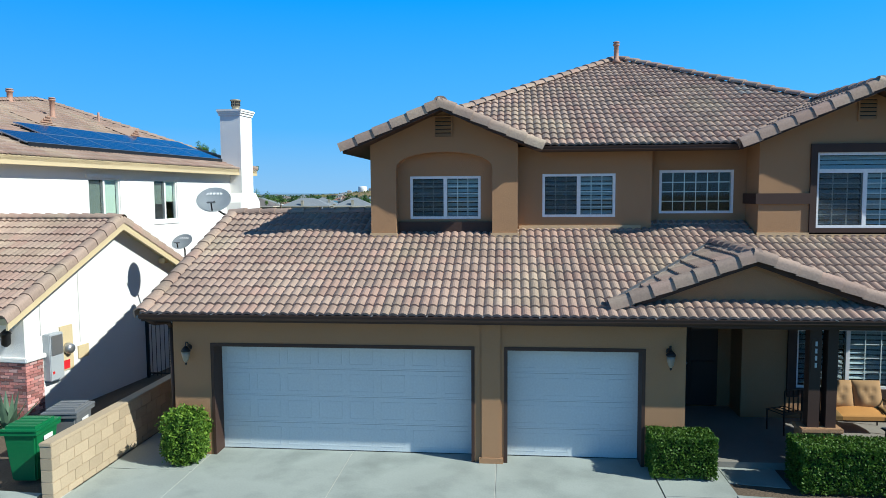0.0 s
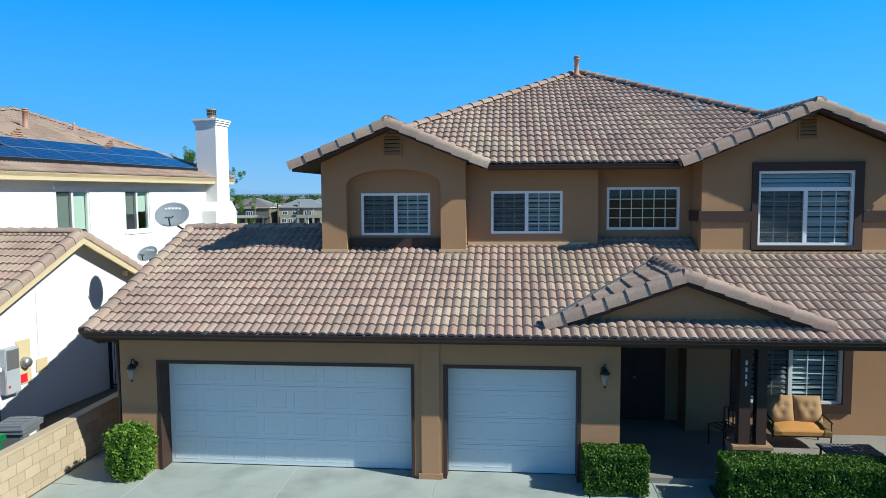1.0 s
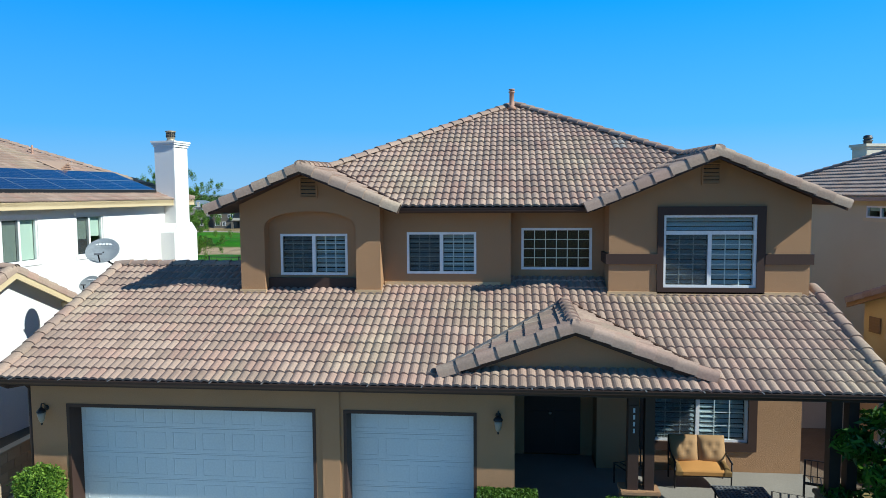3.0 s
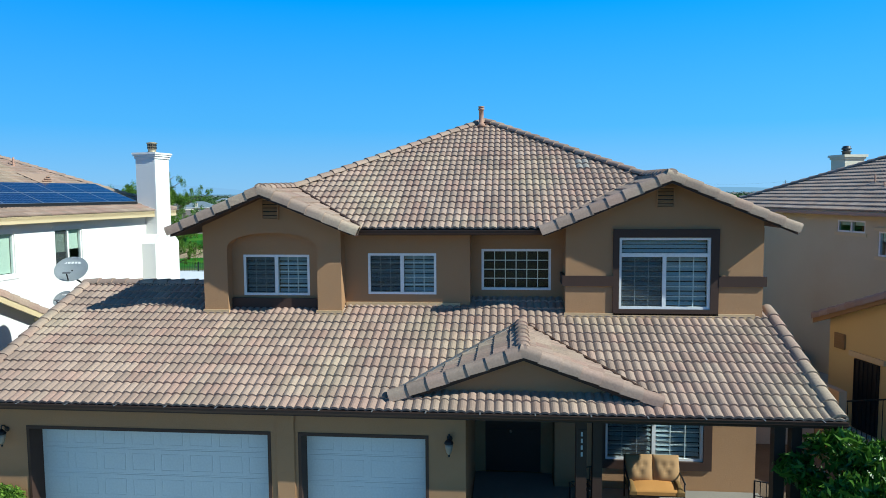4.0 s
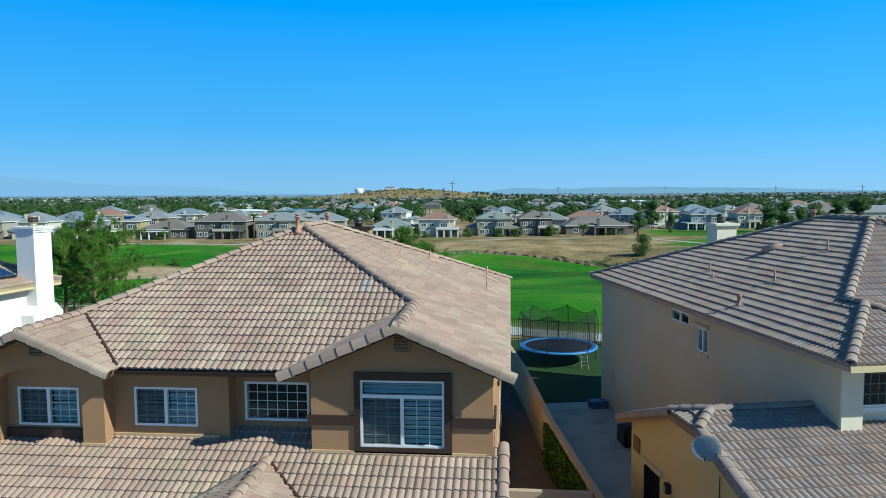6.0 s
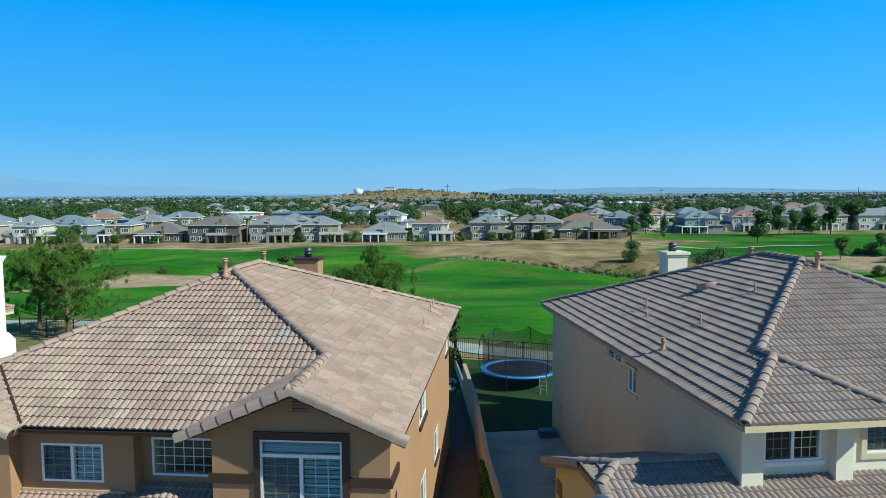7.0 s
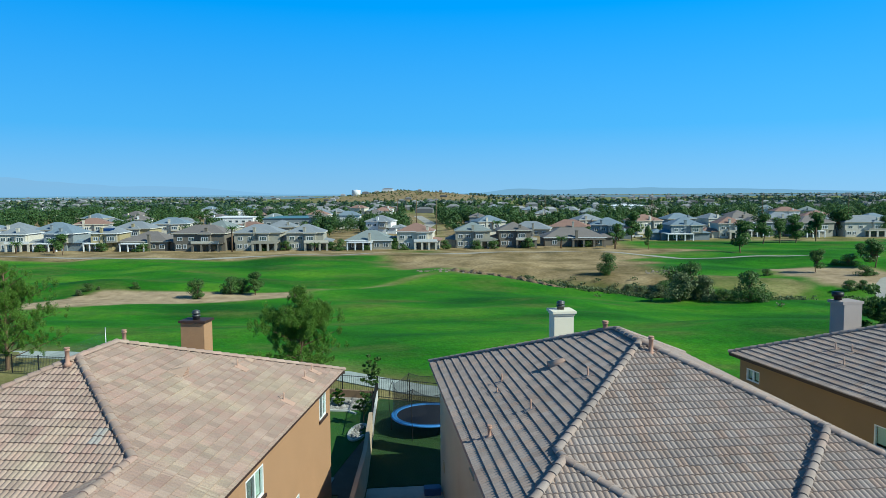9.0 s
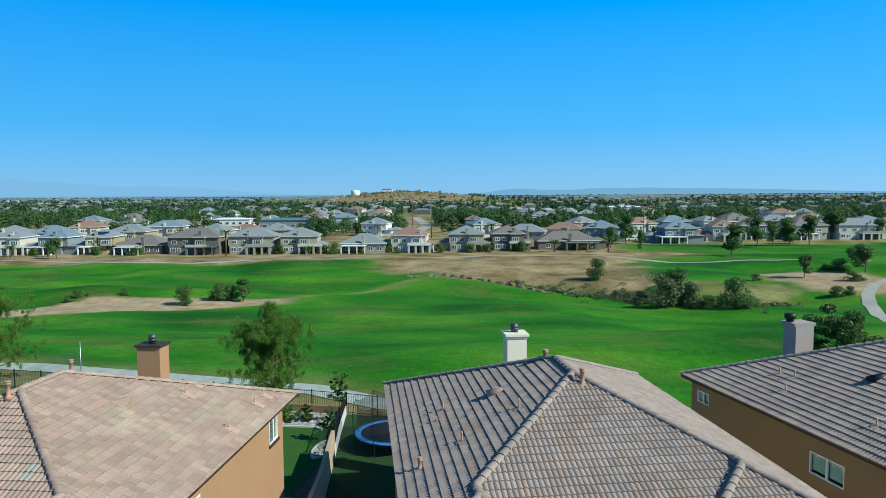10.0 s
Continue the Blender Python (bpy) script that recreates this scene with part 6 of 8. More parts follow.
# block wall beside the drive
def block_wall(name, x, y0, y1, top, label):
    ob = thing(name, pose(0, 0, 0), label, "wall")
    part("core", box_bm(x - 0.085, x + 0.085, y0 + 0.01, y1, 0, top - 0.06), M["mortar"], ob)
    bm = box_bm(x - 0.11, x + 0.11, y0 - 0.01, y1, top - 0.06, top, bevel=0.01)
    part("coping", bm, M["block"], ob)
    me = bpy.data.meshes.new("block")
    b = box_bm(-0.1, 0.1, 0, 0.392, 0, 0.192, bevel=0.006)
    b.to_mesh(me)
    b.free()
    me.materials.append(M["block"])
    rows = int((top - 0.06) / 0.2)
    for r in range(rows + 1):
        y = y0 - (0.2 if r % 2 else 0.0)
        z = 0.004 + r * 0.2 - (rows + 1) * 0.2 + (top - 0.06)
        while y < y1 - 0.2:
            if y < y0:
                b = shared("block", me, ob, Matrix.Translation((x, y0, z)) @ Matrix.Diagonal((1, 0.5, 1, 1)))
            else:
                b = shared("block", me, ob, Matrix.Translation((x, y, z)))
            y += 0.4
    return ob


block_wall("block_wall", -1.89, -2.62, 3.6, 0.97, "low tan concrete block wall beside the drive")


def plain_wall(name, pts, top, thick, material, label):
    bm = bmesh.new()
    rows = []
    for i, p in enumerate(pts):
        a, b = Vector(pts[max(0, i - 1)]), Vector(pts[min(len(pts) - 1, i + 1)])
        t = (b - a).normalized()
        n = Vector((-t.y, t.x)) * thick / 2
        q = Vector(p)
        rows.append([bm.verts.new((q.x + n.x, q.y + n.y, 0)), bm.verts.new((q.x - n.x, q.y - n.y, 0)), bm.verts.new((q.x - n.x, q.y - n.y, top)), bm.verts.new((q.x + n.x, q.y + n.y, top))])
    for a, b in zip(rows, rows[1:]):
        for k in range(4):
            bm.faces.new((a[k], a[(k + 1) % 4], b[(k + 1) % 4], b[k]))
    bm.faces.new(rows[0])
    bm.faces.new(rows[-1][::-1])
    ob = part(name, bm, material, None)
    return tagged(ob, label, "wall")


M["lotwall"] = surface("tan_wall", (0.44, 0.33, 0.22), 0.9, 0.15, 0.8, 40, 0.6, 0.01)
plain_wall("lot_wall", [(17.80, 4.85), (17.62, 6.0), (16.74, 12), (15.90, 20), (15.0, 26)], 1.72, 0.2, M["lotwall"], "tan masonry lot wall between the houses")
plain_wall("lot_wall", [(15.0, 26), (14.3, 30.4), (13.75, 34.3)], 0.62, 0.16, surface("pale_render", (0.56, 0.55, 0.52), 0.9), "pale low wall by the back lawns")
plain_wall("cross_wall", [(14.9, 5.85), (17.52, 5.85)], 1.72, 0.2, surface("grey_wall", (0.40, 0.32, 0.24), 0.9, 0.1, 1, 40, 0.5, 0.01), "tan masonry wall closing the side yard")


def iron_fence(name, pts, tall, step, label, base=0.0, post_every=2.4):
    ob = thing(name, pose(0, 0, 0), label, "fence")
    for (x0, y0), (x1, y1) in zip(pts, pts[1:]):
        ln = math.hypot(x1 - x0, y1 - y0)
        bm = bmesh.new()
        for z in (base + 0.12, base + tall - 0.06):
            tube(bm, (x0, y0, z), (x1, y1, z), 0.022, seg=6)
        part("rail", bm, M["iron"], ob)
        bars = bmesh.new()
        n = int(ln / step)
        for i in range(n + 1):
            x, y = x0 + (x1 - x0) * i / n, y0 + (y1 - y0) * i / n
            tube(bars, (x, y, base + 0.05), (x, y, base + tall), 0.01, seg=4)
        b = part("infill", bars, M["iron"], ob)
        b["kind"] = "stuff"
        k = max(1, int(ln / post_every))
        for i in range(k + 1):
            x, y = x0 + (x1 - x0) * i / k, y0 + (y1 - y0) * i / k
            part("post", box_bm(x - 0.035, x + 0.035, y - 0.035, y + 0.035, 0, base + tall + 0.05), M["iron"], ob)
    return ob


iron_fence("back_fence", [(30, 30), (13.8, 34.5), (-2, 37.5), (-22, 40)], 1.5, 0.14, "black iron fence behind the back lawns")
iron_fence("lot_fence", [(15.0, 26.2), (14.3, 30.4), (13.8, 34.2)], 1.0, 0.12, "dark iron fence on the low lot wall", base=0.6)
iron_fence("side_gate", [(-4.22, 5.0), (-0.85, 5.0)], 1.55, 0.12, "black iron gate between wall and house", post_every=0.9)

# hedges and shrubs of the front
bush = thing("bush", pose(-0.42, -0.78, 0), "bright green leafy bush beside the garage door", "bush")
# solid dark body that stands in for the shade inside the bush
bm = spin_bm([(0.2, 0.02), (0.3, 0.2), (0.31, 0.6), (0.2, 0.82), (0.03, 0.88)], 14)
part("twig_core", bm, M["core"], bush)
pts = in_ball(11000, (0, 0, 0), (1, 1, 1), 0.78)
pts /= ((np.abs(pts) / np.linalg.norm(pts, axis=1, keepdims=True)) ** 5).sum(axis=1, keepdims=True) ** 0.2
lump = np.array([noise.noise((float(p[0]) * 2.2, float(p[1]) * 2.2, float(p[2]) * 2.2)) for p in pts])
pts = pts * np.array((0.36, 0.34, 0.46)) * (1 + 0.22 * lump)[:, None] + np.array((0, 0, 0.5))
pts[:, 2] = np.maximum(pts[:, 2], 0.05)
pts += rng.normal(0, 0.025, pts.shape)
v, f = leaf_mesh(pts, rng.uniform(0.022, 0.048, len(pts)), 1.7)
part_mesh("leaves", v.tolist(), f, M["bush"], bush)
hedge("hedge", 8.02, 9.12, -0.98, -0.38, 0.76, 12500, "small clipped dark green hedge by the entry", M["hedge"], 0.030)
hedge("hedge", 10.32, 13.6, -1.45, -0.72, 0.80, 30000, "long clipped dark green hedge before the porch", M["hedge"], 0.030)
tree("shrub", 15.18, -1.35, 0, 2.72, 1.15, "glossy green leafy shrub by the porch post", M["glossy"], clumps=44, leaves=170, size=0.075, stretch=3.0, trunk=0.05, low=0.15, seed=5, category="shrub")
tree("shrub", 13.9, -1.9, 0, 1.15, 0.6, "thin leafy shrub by the porch", M["hedge"], clumps=12, leaves=70, size=0.07, stretch=2, trunk=0.025, low=0.1, seed=8, category="shrub")
vine = hedge("vine_hedge", -0.09, 0.09, -3.1, 3.1, 1.58, 6000, "dark green vine grown flat on the lot wall", M["hedge"], 0.07)
vine.matrix_basis = pose(16.99, 9.1, 0, 0, 0, 8.35)

# porch
for xa in (10.73, 14.20):
    pierx = thing("porch_pier", pose(xa, -0.45, 0), "stucco pier with a flat cap carrying two dark porch posts", "pier", "porch piers")
    part("base", box_bm(-0.10, 0.55, -0.15, 0.22, 0, 0.78, bevel=0.012), ST, pierx)
    part("cap", box_bm(-0.13, 0.58, -0.18, 0.25, 0.78, 0.86, bevel=0.012), ST, pierx)
    part("post", box_bm(0.0, 0.19, -0.1, 0.1, 0.86, 2.66), M["trim"], pierx)
    part("post", box_bm(0.30, 0.47, -0.1, 0.1, 0.86, 2.66), M["trim"], pierx)
beam = tagged(part("porch_beam", box_bm(8.75, 15.1, -0.62, -0.32, 2.585, 2.655), M["trim"], None), "dark brown beam under the porch eave", "beam")
# number plate on the post: plain bars
plate = tagged(part("number_plate", box_bm(10.75, 10.92, -0.565, -0.55, 1.86, 2.42), M["trim"], None), "dark post board with four pale bars", "sign")
for k in range(4):
    part("bar", box_bm(10.812, 10.846, -0.572, -0.566, 2.295 - k * 0.125, 2.375 - k * 0.125), M["dish"], plate)


def coach_lamp(x, y, z):
    lamp = thing("wall_lamp", pose(x, y, z), "black coach lantern with a frosted glass bowl", "lamp", "garage lanterns")
    part("back_plate", spin_bm([(0.05, 0), (0.055, 0.01), (0.03, 0.02)], 12), M["iron"], lamp, m=pose(0, 0, 0.1, 90))
    bm = bmesh.new()
    pts = [(0, -0.02, 0.1), (0, -0.08, 0.2), (0, -0.15, 0.22), (0, -0.17, 0.15)]
    for a, b in zip(pts, pts[1:]):
        tube(bm, a, b, 0.013, seg=6)
    part("arm", bm, M["iron"], lamp)
    part("cap", spin_bm([(0.085, 0.05), (0.09, 0.07), (0.06, 0.11), (0.02, 0.15)], 12, at=(0, -0.17, 0)), M["iron"], lamp)
    part("bowl", spin_bm([(0.015, -0.16), (0.045, -0.12), (0.07, -0.02), (0.078, 0.05)], 12, at=(0, -0.17, 0)), M["lampglass"], lamp)
    part("finial", spin_bm([(0.005, -0.21), (0.02, -0.19), (0.018, -0.16)], 8, at=(0, -0.17, 0)), M["iron"], lamp)


coach_lamp(-0.47, -0.38, 1.98)
coach_lamp(8.40, -0.38, 2.03)
hook_bm = box_bm(-0.012, 0.012, -0.09, 0.02, -0.004, 0.004)
hook_me = bpy.data.meshes.new("hook")
hook_bm.to_mesh(hook_me)
hook_bm.free()
hook_me.materials.append(M["steel"])
for k in range(17):
    shared("gutter_hook", hook_me, house, pose(-0.7 + k * 0.97, -1.0, 2.825))

# love seat
seat = thing("love_seat", pose(12.58, 1.66, 0.11) @ Matrix.Scale(0.90, 4), "metal love seat with tan cushions and an orange pad", "bench")
bm = bmesh.new()
for sx in (-1, 1):
    x = 0.63 * sx
    tube(bm, (x, -0.32, 0), (x, -0.32, 0.62), 0.018, seg=8)
    tube(bm, (x, 0.34, 0), (x, 0.42, 1.0), 0.018, seg=8)
    tube(bm, (x, -0.36, 0.62), (x, 0.2, 0.68), 0.022, seg=8)
    tube(bm, (x, 0.2, 0.68), (x, 0.38, 0.85), 0.022, seg=8)
tube(bm, (-0.63, 0.42, 1.0), (0.63, 0.42, 1.0), 0.018, seg=8)
tube(bm, (-0.63, -0.32, 0.3), (0.63, -0.32, 0.3), 0.018, seg=8)
tube(bm, (-0.63, 0.36, 0.3), (0.63, 0.36, 0.3), 0.018, seg=8)
part("seat_frame", bm, M["iron"], seat)


def cushion(w, d, h, tufts):
    bm = bmesh.new()
    n = 12
    grid = {}
    for side in (0, 1):
        for i in range(n + 1):
            for j in range(n + 1):
                u, v = -1 + 2 * i / n, -1 + 2 * j / n
                puff = (1 - abs(u) ** 3) * (1 - abs(v) ** 3)
                for tu, tv in tufts:
                    puff -= 0.55 * math.exp(-((u - tu) ** 2 + (v - tv) ** 2) * 18)
                grid[side, i, j] = bm.verts.new((u * w / 2, v * d / 2, (1 if side else -1) * h / 2 * (0.35 + 0.65 * puff)))
    for side in (0, 1):
        for i in range(n):
            for j in range(n):
                bm.faces.new((grid[side, i, j], grid[side, i + 1, j], grid[side, i + 1, j + 1], grid[side, i, j + 1])).smooth = True
    for i in range(n):
        for a, b in (((i, 0), (i + 1, 0)), ((i, n), (i + 1, n)), ((0, i), (0, i + 1)), ((n, i), (n, i + 1))):
            bm.faces.new((grid[0, a[0], a[1]], grid[0, b[0], b[1]], grid[1, b[0], b[1]], grid[1, a[0], a[1]]))
    return bm


for x in (-0.31, 0.31):
    part("back_cushion", cushion(0.62, 0.64, 0.40, [(-0.3, 0.25), (0.3, 0.25), (0, -0.25)]), M["cushion"], seat, "tan tufted back cushion", pose(x, 0.25, 0.74, 70))
part("seat_cushion", cushion(1.24, 0.70, 0.24, []), M["orange"], seat, "orange seat pad with a patterned edge", pose(0, -0.03, 0.40, 4))
for x in (-0.54, 0.54):
    part("pad_border", cushion(0.17, 0.72, 0.255, []), surface("olive_border", (0.20, 0.12, 0.04), 0.9, 0.3, 12), seat, "patterned olive-brown border of the pad", pose(x, -0.03, 0.40, 4))
table = thing("lattice_table", pose(13.0, 0.25, 0.11), "low black lattice metal table on the porch", "table")
top = part("tabletop", box_bm(-0.5, 0.5, -0.32, 0.32, 0.395, 0.41, bevel=0.006), M["iron"], table)
for k in range(13):
    part("slat", box_bm(-0.48 + k * 0.077, -0.448 + k * 0.077, -0.3, 0.3, 0.411, 0.425), M["grey"], top)
for k in range(8):
    part("slat", box_bm(-0.48, 0.48, -0.3 + k * 0.083, -0.275 + k * 0.083, 0.413, 0.428), M["grey"], top)
for x in (-0.42, 0.42):
    for y in (-0.25, 0.25):
        part("leg", box_bm(x - 0.015, x + 0.015, y - 0.015, y + 0.015, 0, 0.41), M["iron"], table)


def metal_chair(m):
    ch = thing("patio_chair", m, "dark metal patio chair on the porch", "chair", "porch chairs")
    bm = bmesh.new()
    wall_bm(-0.24, 0.24, -0.24, 0.24, 0.42, 0.435, [(-0.225, -0.085, -0.225, 0.225), (-0.065, 0.065, -0.225, 0.225), (0.085, 0.225, -0.225, 0.225)], bm=bm)
    bmesh.ops.rotate(bm, verts=bm.verts, matrix=Matrix.Rotation(radians(90), 3, "X"))
    bmesh.ops.translate(bm, verts=bm.verts, vec=(0, 0, 0.0))
    part("seat", bm, M["iron"], ch)
    bm = wall_bm(-0.24, 0.24, 0.44, 0.92, 0.215, 0.24, [(-0.225, -0.12, 0.47, 0.905), (-0.105, 0.0, 0.47, 0.905), (0.015, 0.11, 0.47, 0.905), (0.125, 0.225, 0.47, 0.905)])
    part("backrest", bm, M["iron"], ch)
    for x in (-0.22, 0.22):
        for y in (-0.22, 0.22):
            part("leg", box_bm(x - 0.012, x + 0.012, y - 0.012, y + 0.012, 0, 0.42 if y < 0 else 0.9), M["iron"], ch)


metal_chair(pose(14.62, 0.9, 0.11, 0, 0, 160))
metal_chair(pose(11.1, 1.45, 0.11, 0, 0, 205))


# bins
def wheelie_bin(m, material, label):
    b = thing("wheelie_bin", m, label, "bin", "wheelie bins")
    bm = bmesh.new()
    lo, hi = (0.22, 0.25), (0.29, 0.34)
    v = [bm.verts.new((sx * w, sy * d, z)) for z, (w, d) in ((0.04, lo), (0.94, hi)) for sx, sy in ((-1, -1), (1, -1), (1, 1), (-1, 1))]
    for f in ((3, 2, 1, 0), (0, 1, 5, 4), (1, 2, 6, 5), (2, 3, 7, 6), (3, 0, 4, 7), (4, 5, 6, 7)):
        bm.faces.new([v[i] for i in f])
    bmesh.ops.bevel(bm, geom=bm.edges[:], offset=0.03, segments=2, affect="EDGES")
    box(bm, -0.32, 0.32, -0.37, 0.37, 0.88, 0.94)
    part("body", bm, material, b)
    bm = box_bm(-0.33, 0.33, -0.39, 0.39, 0.945, 0.985, bevel=0.012)
    box(bm, -0.26, 0.26, -0.30, 0.28, 0.98, 1.03)
    for k in range(3):
        box(bm, -0.25, 0.25, -0.2 + k * 0.16, -0.17 + k * 0.16, 1.03, 1.042)
    part("lid", bm, material, b)
    part("label_mark", box_bm(0.296, 0.30, -0.12, 0.14, 0.72, 0.80), M["white"], b)
    for sx in (-1, 1):
        part("wheel", spin_bm([(0.04, -0.03), (0.12, -0.025), (0.12, 0.025), (0.04, 0.03)], 16), M["iron"], b, m=pose(sx * 0.27, 0.28, 0.12, 0, 90, 0))
    bm = bmesh.new()
    tube(bm, (-0.25, 0.42, 0.93), (0.25, 0.42, 0.93), 0.016, seg=8)
    part("handle", bm, material, b)


wheelie_bin(pose(-2.78, -1.72, 0, 0, 0, 4), M["green_bin"], "green plastic wheelie bin with a pale mark")
wheelie_bin(pose(-2.70, -0.78, 0, 0, 0, 8), M["grey"], "dark grey plastic wheelie bin with a pale mark")


# agave by the brick pier
agave = thing("agave_plant", pose(-4.95, 0.5, 0), "grey-green agave with broad pointed leaves", "plant")
for k in range(16):
    a, rise = k * 2.4, 0.35 + 0.6 * (k / 16)
    out = Vector((math.cos(a) * (1.15 - rise), math.sin(a) * (1.15 - rise), rise)).normalized()
    side = Vector((-math.sin(a), math.cos(a), 0))
    back = out.cross(side)
    bm = bmesh.new()
    rings = []
    for t, w in ((0.0, 0.05), (0.3, 0.075), (0.65, 0.055), (1.0, 0.004)):
        c = out * (0.85 * t) + back * (0.10 * t * t)
        rings.append([bm.verts.new(c + p) for p in (side * w, back * 0.03 * (1 - t) + Vector((0, 0, 0.004)), -side * w, -back * 0.02 * (1 - t) - Vector((0, 0, 0.004)))])
    for p, q in zip(rings, rings[1:]):
        for i in range(4):
            bm.faces.new((p[i], p[(i + 1) % 4], q[(i + 1) % 4], q[i]))
    part("leaf", bm, M["agave"], agave)

# satellite dishes
def dish(name, m, face, r, parent_label, mast, marked=True):
    d = thing(name, m, parent_label, "satellite dish")
    bm = bmesh.new()
    rings = []
    for k in range(6):
        t = k / 5
        rings.append([bm.verts.new((r * t * math.cos(2 * math.pi * i / 28), r * 0.86 * t * math.sin(2 * math.pi * i / 28), 0.16 * r * t * t)) for i in range(28)] if k else [bm.verts.new((0, 0, 0))])
    for i in range(28):
        bm.faces.new((rings[0][0], rings[1][i], rings[1][(i + 1) % 28]))
    for a, b in zip(rings[1:], rings[2:]):
        for i in range(28):
            bm.faces.new((a[i], b[i], b[(i + 1) % 28], a[(i + 1) % 28])).smooth = True
    bmesh.ops.solidify(bm, geom=bm.faces[:], thickness=0.012)
    refl = part("reflector", bm, M["dish"], d, m=face)
    if marked:
        bm = bmesh.new()
        for k in range(5):
            box(bm, -0.5 * r + k * 0.2 * r, -0.36 * r + k * 0.2 * r, 0.40 * r, 0.54 * r, 0.075 * r, 0.085 * r)
        part("mark", bm, M["white"], refl, "row of pale bars")
    bm = bmesh.new()
    tube(bm, (0, -0.8 * r, 0.08), (0, -0.55 * r, 0.62 * r), 0.018, seg=6)
    part("arm", bm, M["iron"], refl)
    part("feed", box_bm(-0.11, 0.11, -0.58 * r, -0.46 * r, 0.6 * r, 0.68 * r, bevel=0.02), M["grey"], refl)
    bm = bmesh.new()
    for a, b in zip(mast, mast[1:]):
        tube(bm, a, b, 0.024, seg=8)
    part("mast", bm, M["iron"], d)
    return d


dish("satellite_dish", pose(-1.72, 3.85, 4.80), look((0, 0, 0), (-0.15, 0.80, -0.55)).to_3x3().to_4x4(), 0.42, "grey oval satellite dish on a bent mast at the roof edge", [(0, 0, 0), (0.05, 0.0, -0.2), (0.2, 0.05, -0.32), (0.55, 0.1, -0.42)])
dish("satellite_dish", pose(-4.05, 6.92, 3.55), look((0, 0, 0), (0.15, 0.8, -0.75)).to_3x3().to_4x4(), 0.33, "grey satellite dish on a tall pole in the side yard", [(0, 0.02, 0), (0, 0.12, -0.25), (0, 0.14, -1.5), (0, 0.14, -3.56)])
dish("satellite_dish", pose(19.67, 2.76, 4.16), look((0, 0, 0), (0.42, 0.8, -0.25)).to_3x3().to_4x4(), 0.33, "pale grey satellite dish fixed to the verge of the garage roof", [(0, 0.03, 0), (0.03, 0.12, -0.1), (0.08, 0.3, -0.2), (0.2, 0.42, -0.2)], False)

# air conditioner
ac = thing("air_conditioner", pose(20.0, 14.3, 0, 0, 0, 12), "dark grey louvred air-conditioner unit beside the cream wall", "air conditioner")
part("body", box_bm(-0.45, 0.45, -0.45, 0.45, 0.08, 0.85, bevel=0.09), surface("dark_enamel", (0.035, 0.04, 0.045), 0.5), ac)
part("fan_grille", spin_bm([(0.38, 0), (0.38, 0.03), (0.34, 0.05), (0.1, 0.06), (0.02, 0.07)], 20), M["iron"], ac, m=pose(0, 0, 0.85))
for k in range(8):
    part("slat", box_bm(-0.455, 0.455, -0.455, 0.455, 0.16 + k * 0.085, 0.17 + k * 0.085, bevel=0.004), M["iron"], ac)
part("pad", box_bm(-0.5, 0.5, -0.5, 0.5, 0, 0.08), M["concrete"], ac)
tub = thing("storage_tub", pose(19.3, 19.2, 0, 0, 0, 12) @ Matrix.Scale(0.8, 4), "blue plastic tub beside the cream wall", "tub")
part("body", box_bm(-0.5, 0.5, -0.35, 0.35, 0, 0.45, bevel=0.04), surface("blue_grey_plastic", (0.06, 0.1, 0.2), 0.5), tub)

# trampoline
tramp = thing("trampoline", pose(18.1, 28.4, 0.03), "round trampoline with a blue pad and a black safety net", "trampoline")
TRR = 2.25
bm = bmesh.new()
seg = 40
for r0, r1, z in ((0.0, TRR - 0.28, 0.86),):
    ring = [bm.verts.new((r1 * math.cos(2 * math.pi * i / seg), r1 * math.sin(2 * math.pi * i / seg), z)) for i in range(seg)]
    bm.faces.new(ring)
    low = [bm.verts.new((v.co.x, v.co.y, z - 0.01)) for v in ring]
    bm.faces.new(low[::-1])
part("jumping_mat", bm, M["black_rubber"], tramp)
bm = bmesh.new()
prof = [(TRR - 0.30, 0.87), (TRR - 0.26, 0.91), (TRR + 0.02, 0.91), (TRR + 0.05, 0.87), (TRR + 0.05, 0.82), (TRR - 0.30, 0.85)]
rings = [[bm.verts.new((r * math.cos(2 * math.pi * i / seg), r * math.sin(2 * math.pi * i / seg), z)) for i in range(seg)] for r, z in prof]
for a, b in zip(rings, rings[1:] + rings[:1]):
    for i in range(seg):
        bm.faces.new((a[i], a[(i + 1) % seg], b[(i + 1) % seg], b[i]))
part("pad", bm, M["blue_pad"], tramp, "bright blue safety pad")
for k in range(6):
    a = math.pi / 3 * k + 0.2
    bm = bmesh.new()
    c, s = math.cos(a) * (TRR + 0.03), math.sin(a) * (TRR + 0.03)
    tube(bm, (c, s, 0), (c, s, 0.8), 0.022, seg=6)
    bend = [(1.0, 0.8), (1.05, 1.2), (1.06, 1.9), (1.03, 2.6), (0.96, 3.0)]
    for (ka, za), (kb, zb) in zip(bend, bend[1:]):
        tube(bm, (c * ka, s * ka, za), (c * kb, s * kb, zb), 0.022, seg=6)
    part("pole", bm, M["iron"], tramp)
bm = bmesh.new()
rr = TRR * 0.96
cols = []
for i in range(60):
    a = 2 * math.pi * i / 60
    sag = 0.34 * abs(math.sin(3 * (a - 0.2)))
    cols.append([bm.verts.new((rr * math.cos(a), rr * math.sin(a), z - (sag if z > 2.2 else sag * 0.4 if z > 1.5 else 0))) for z in (0.9, 1.6, 2.3, 2.96)])
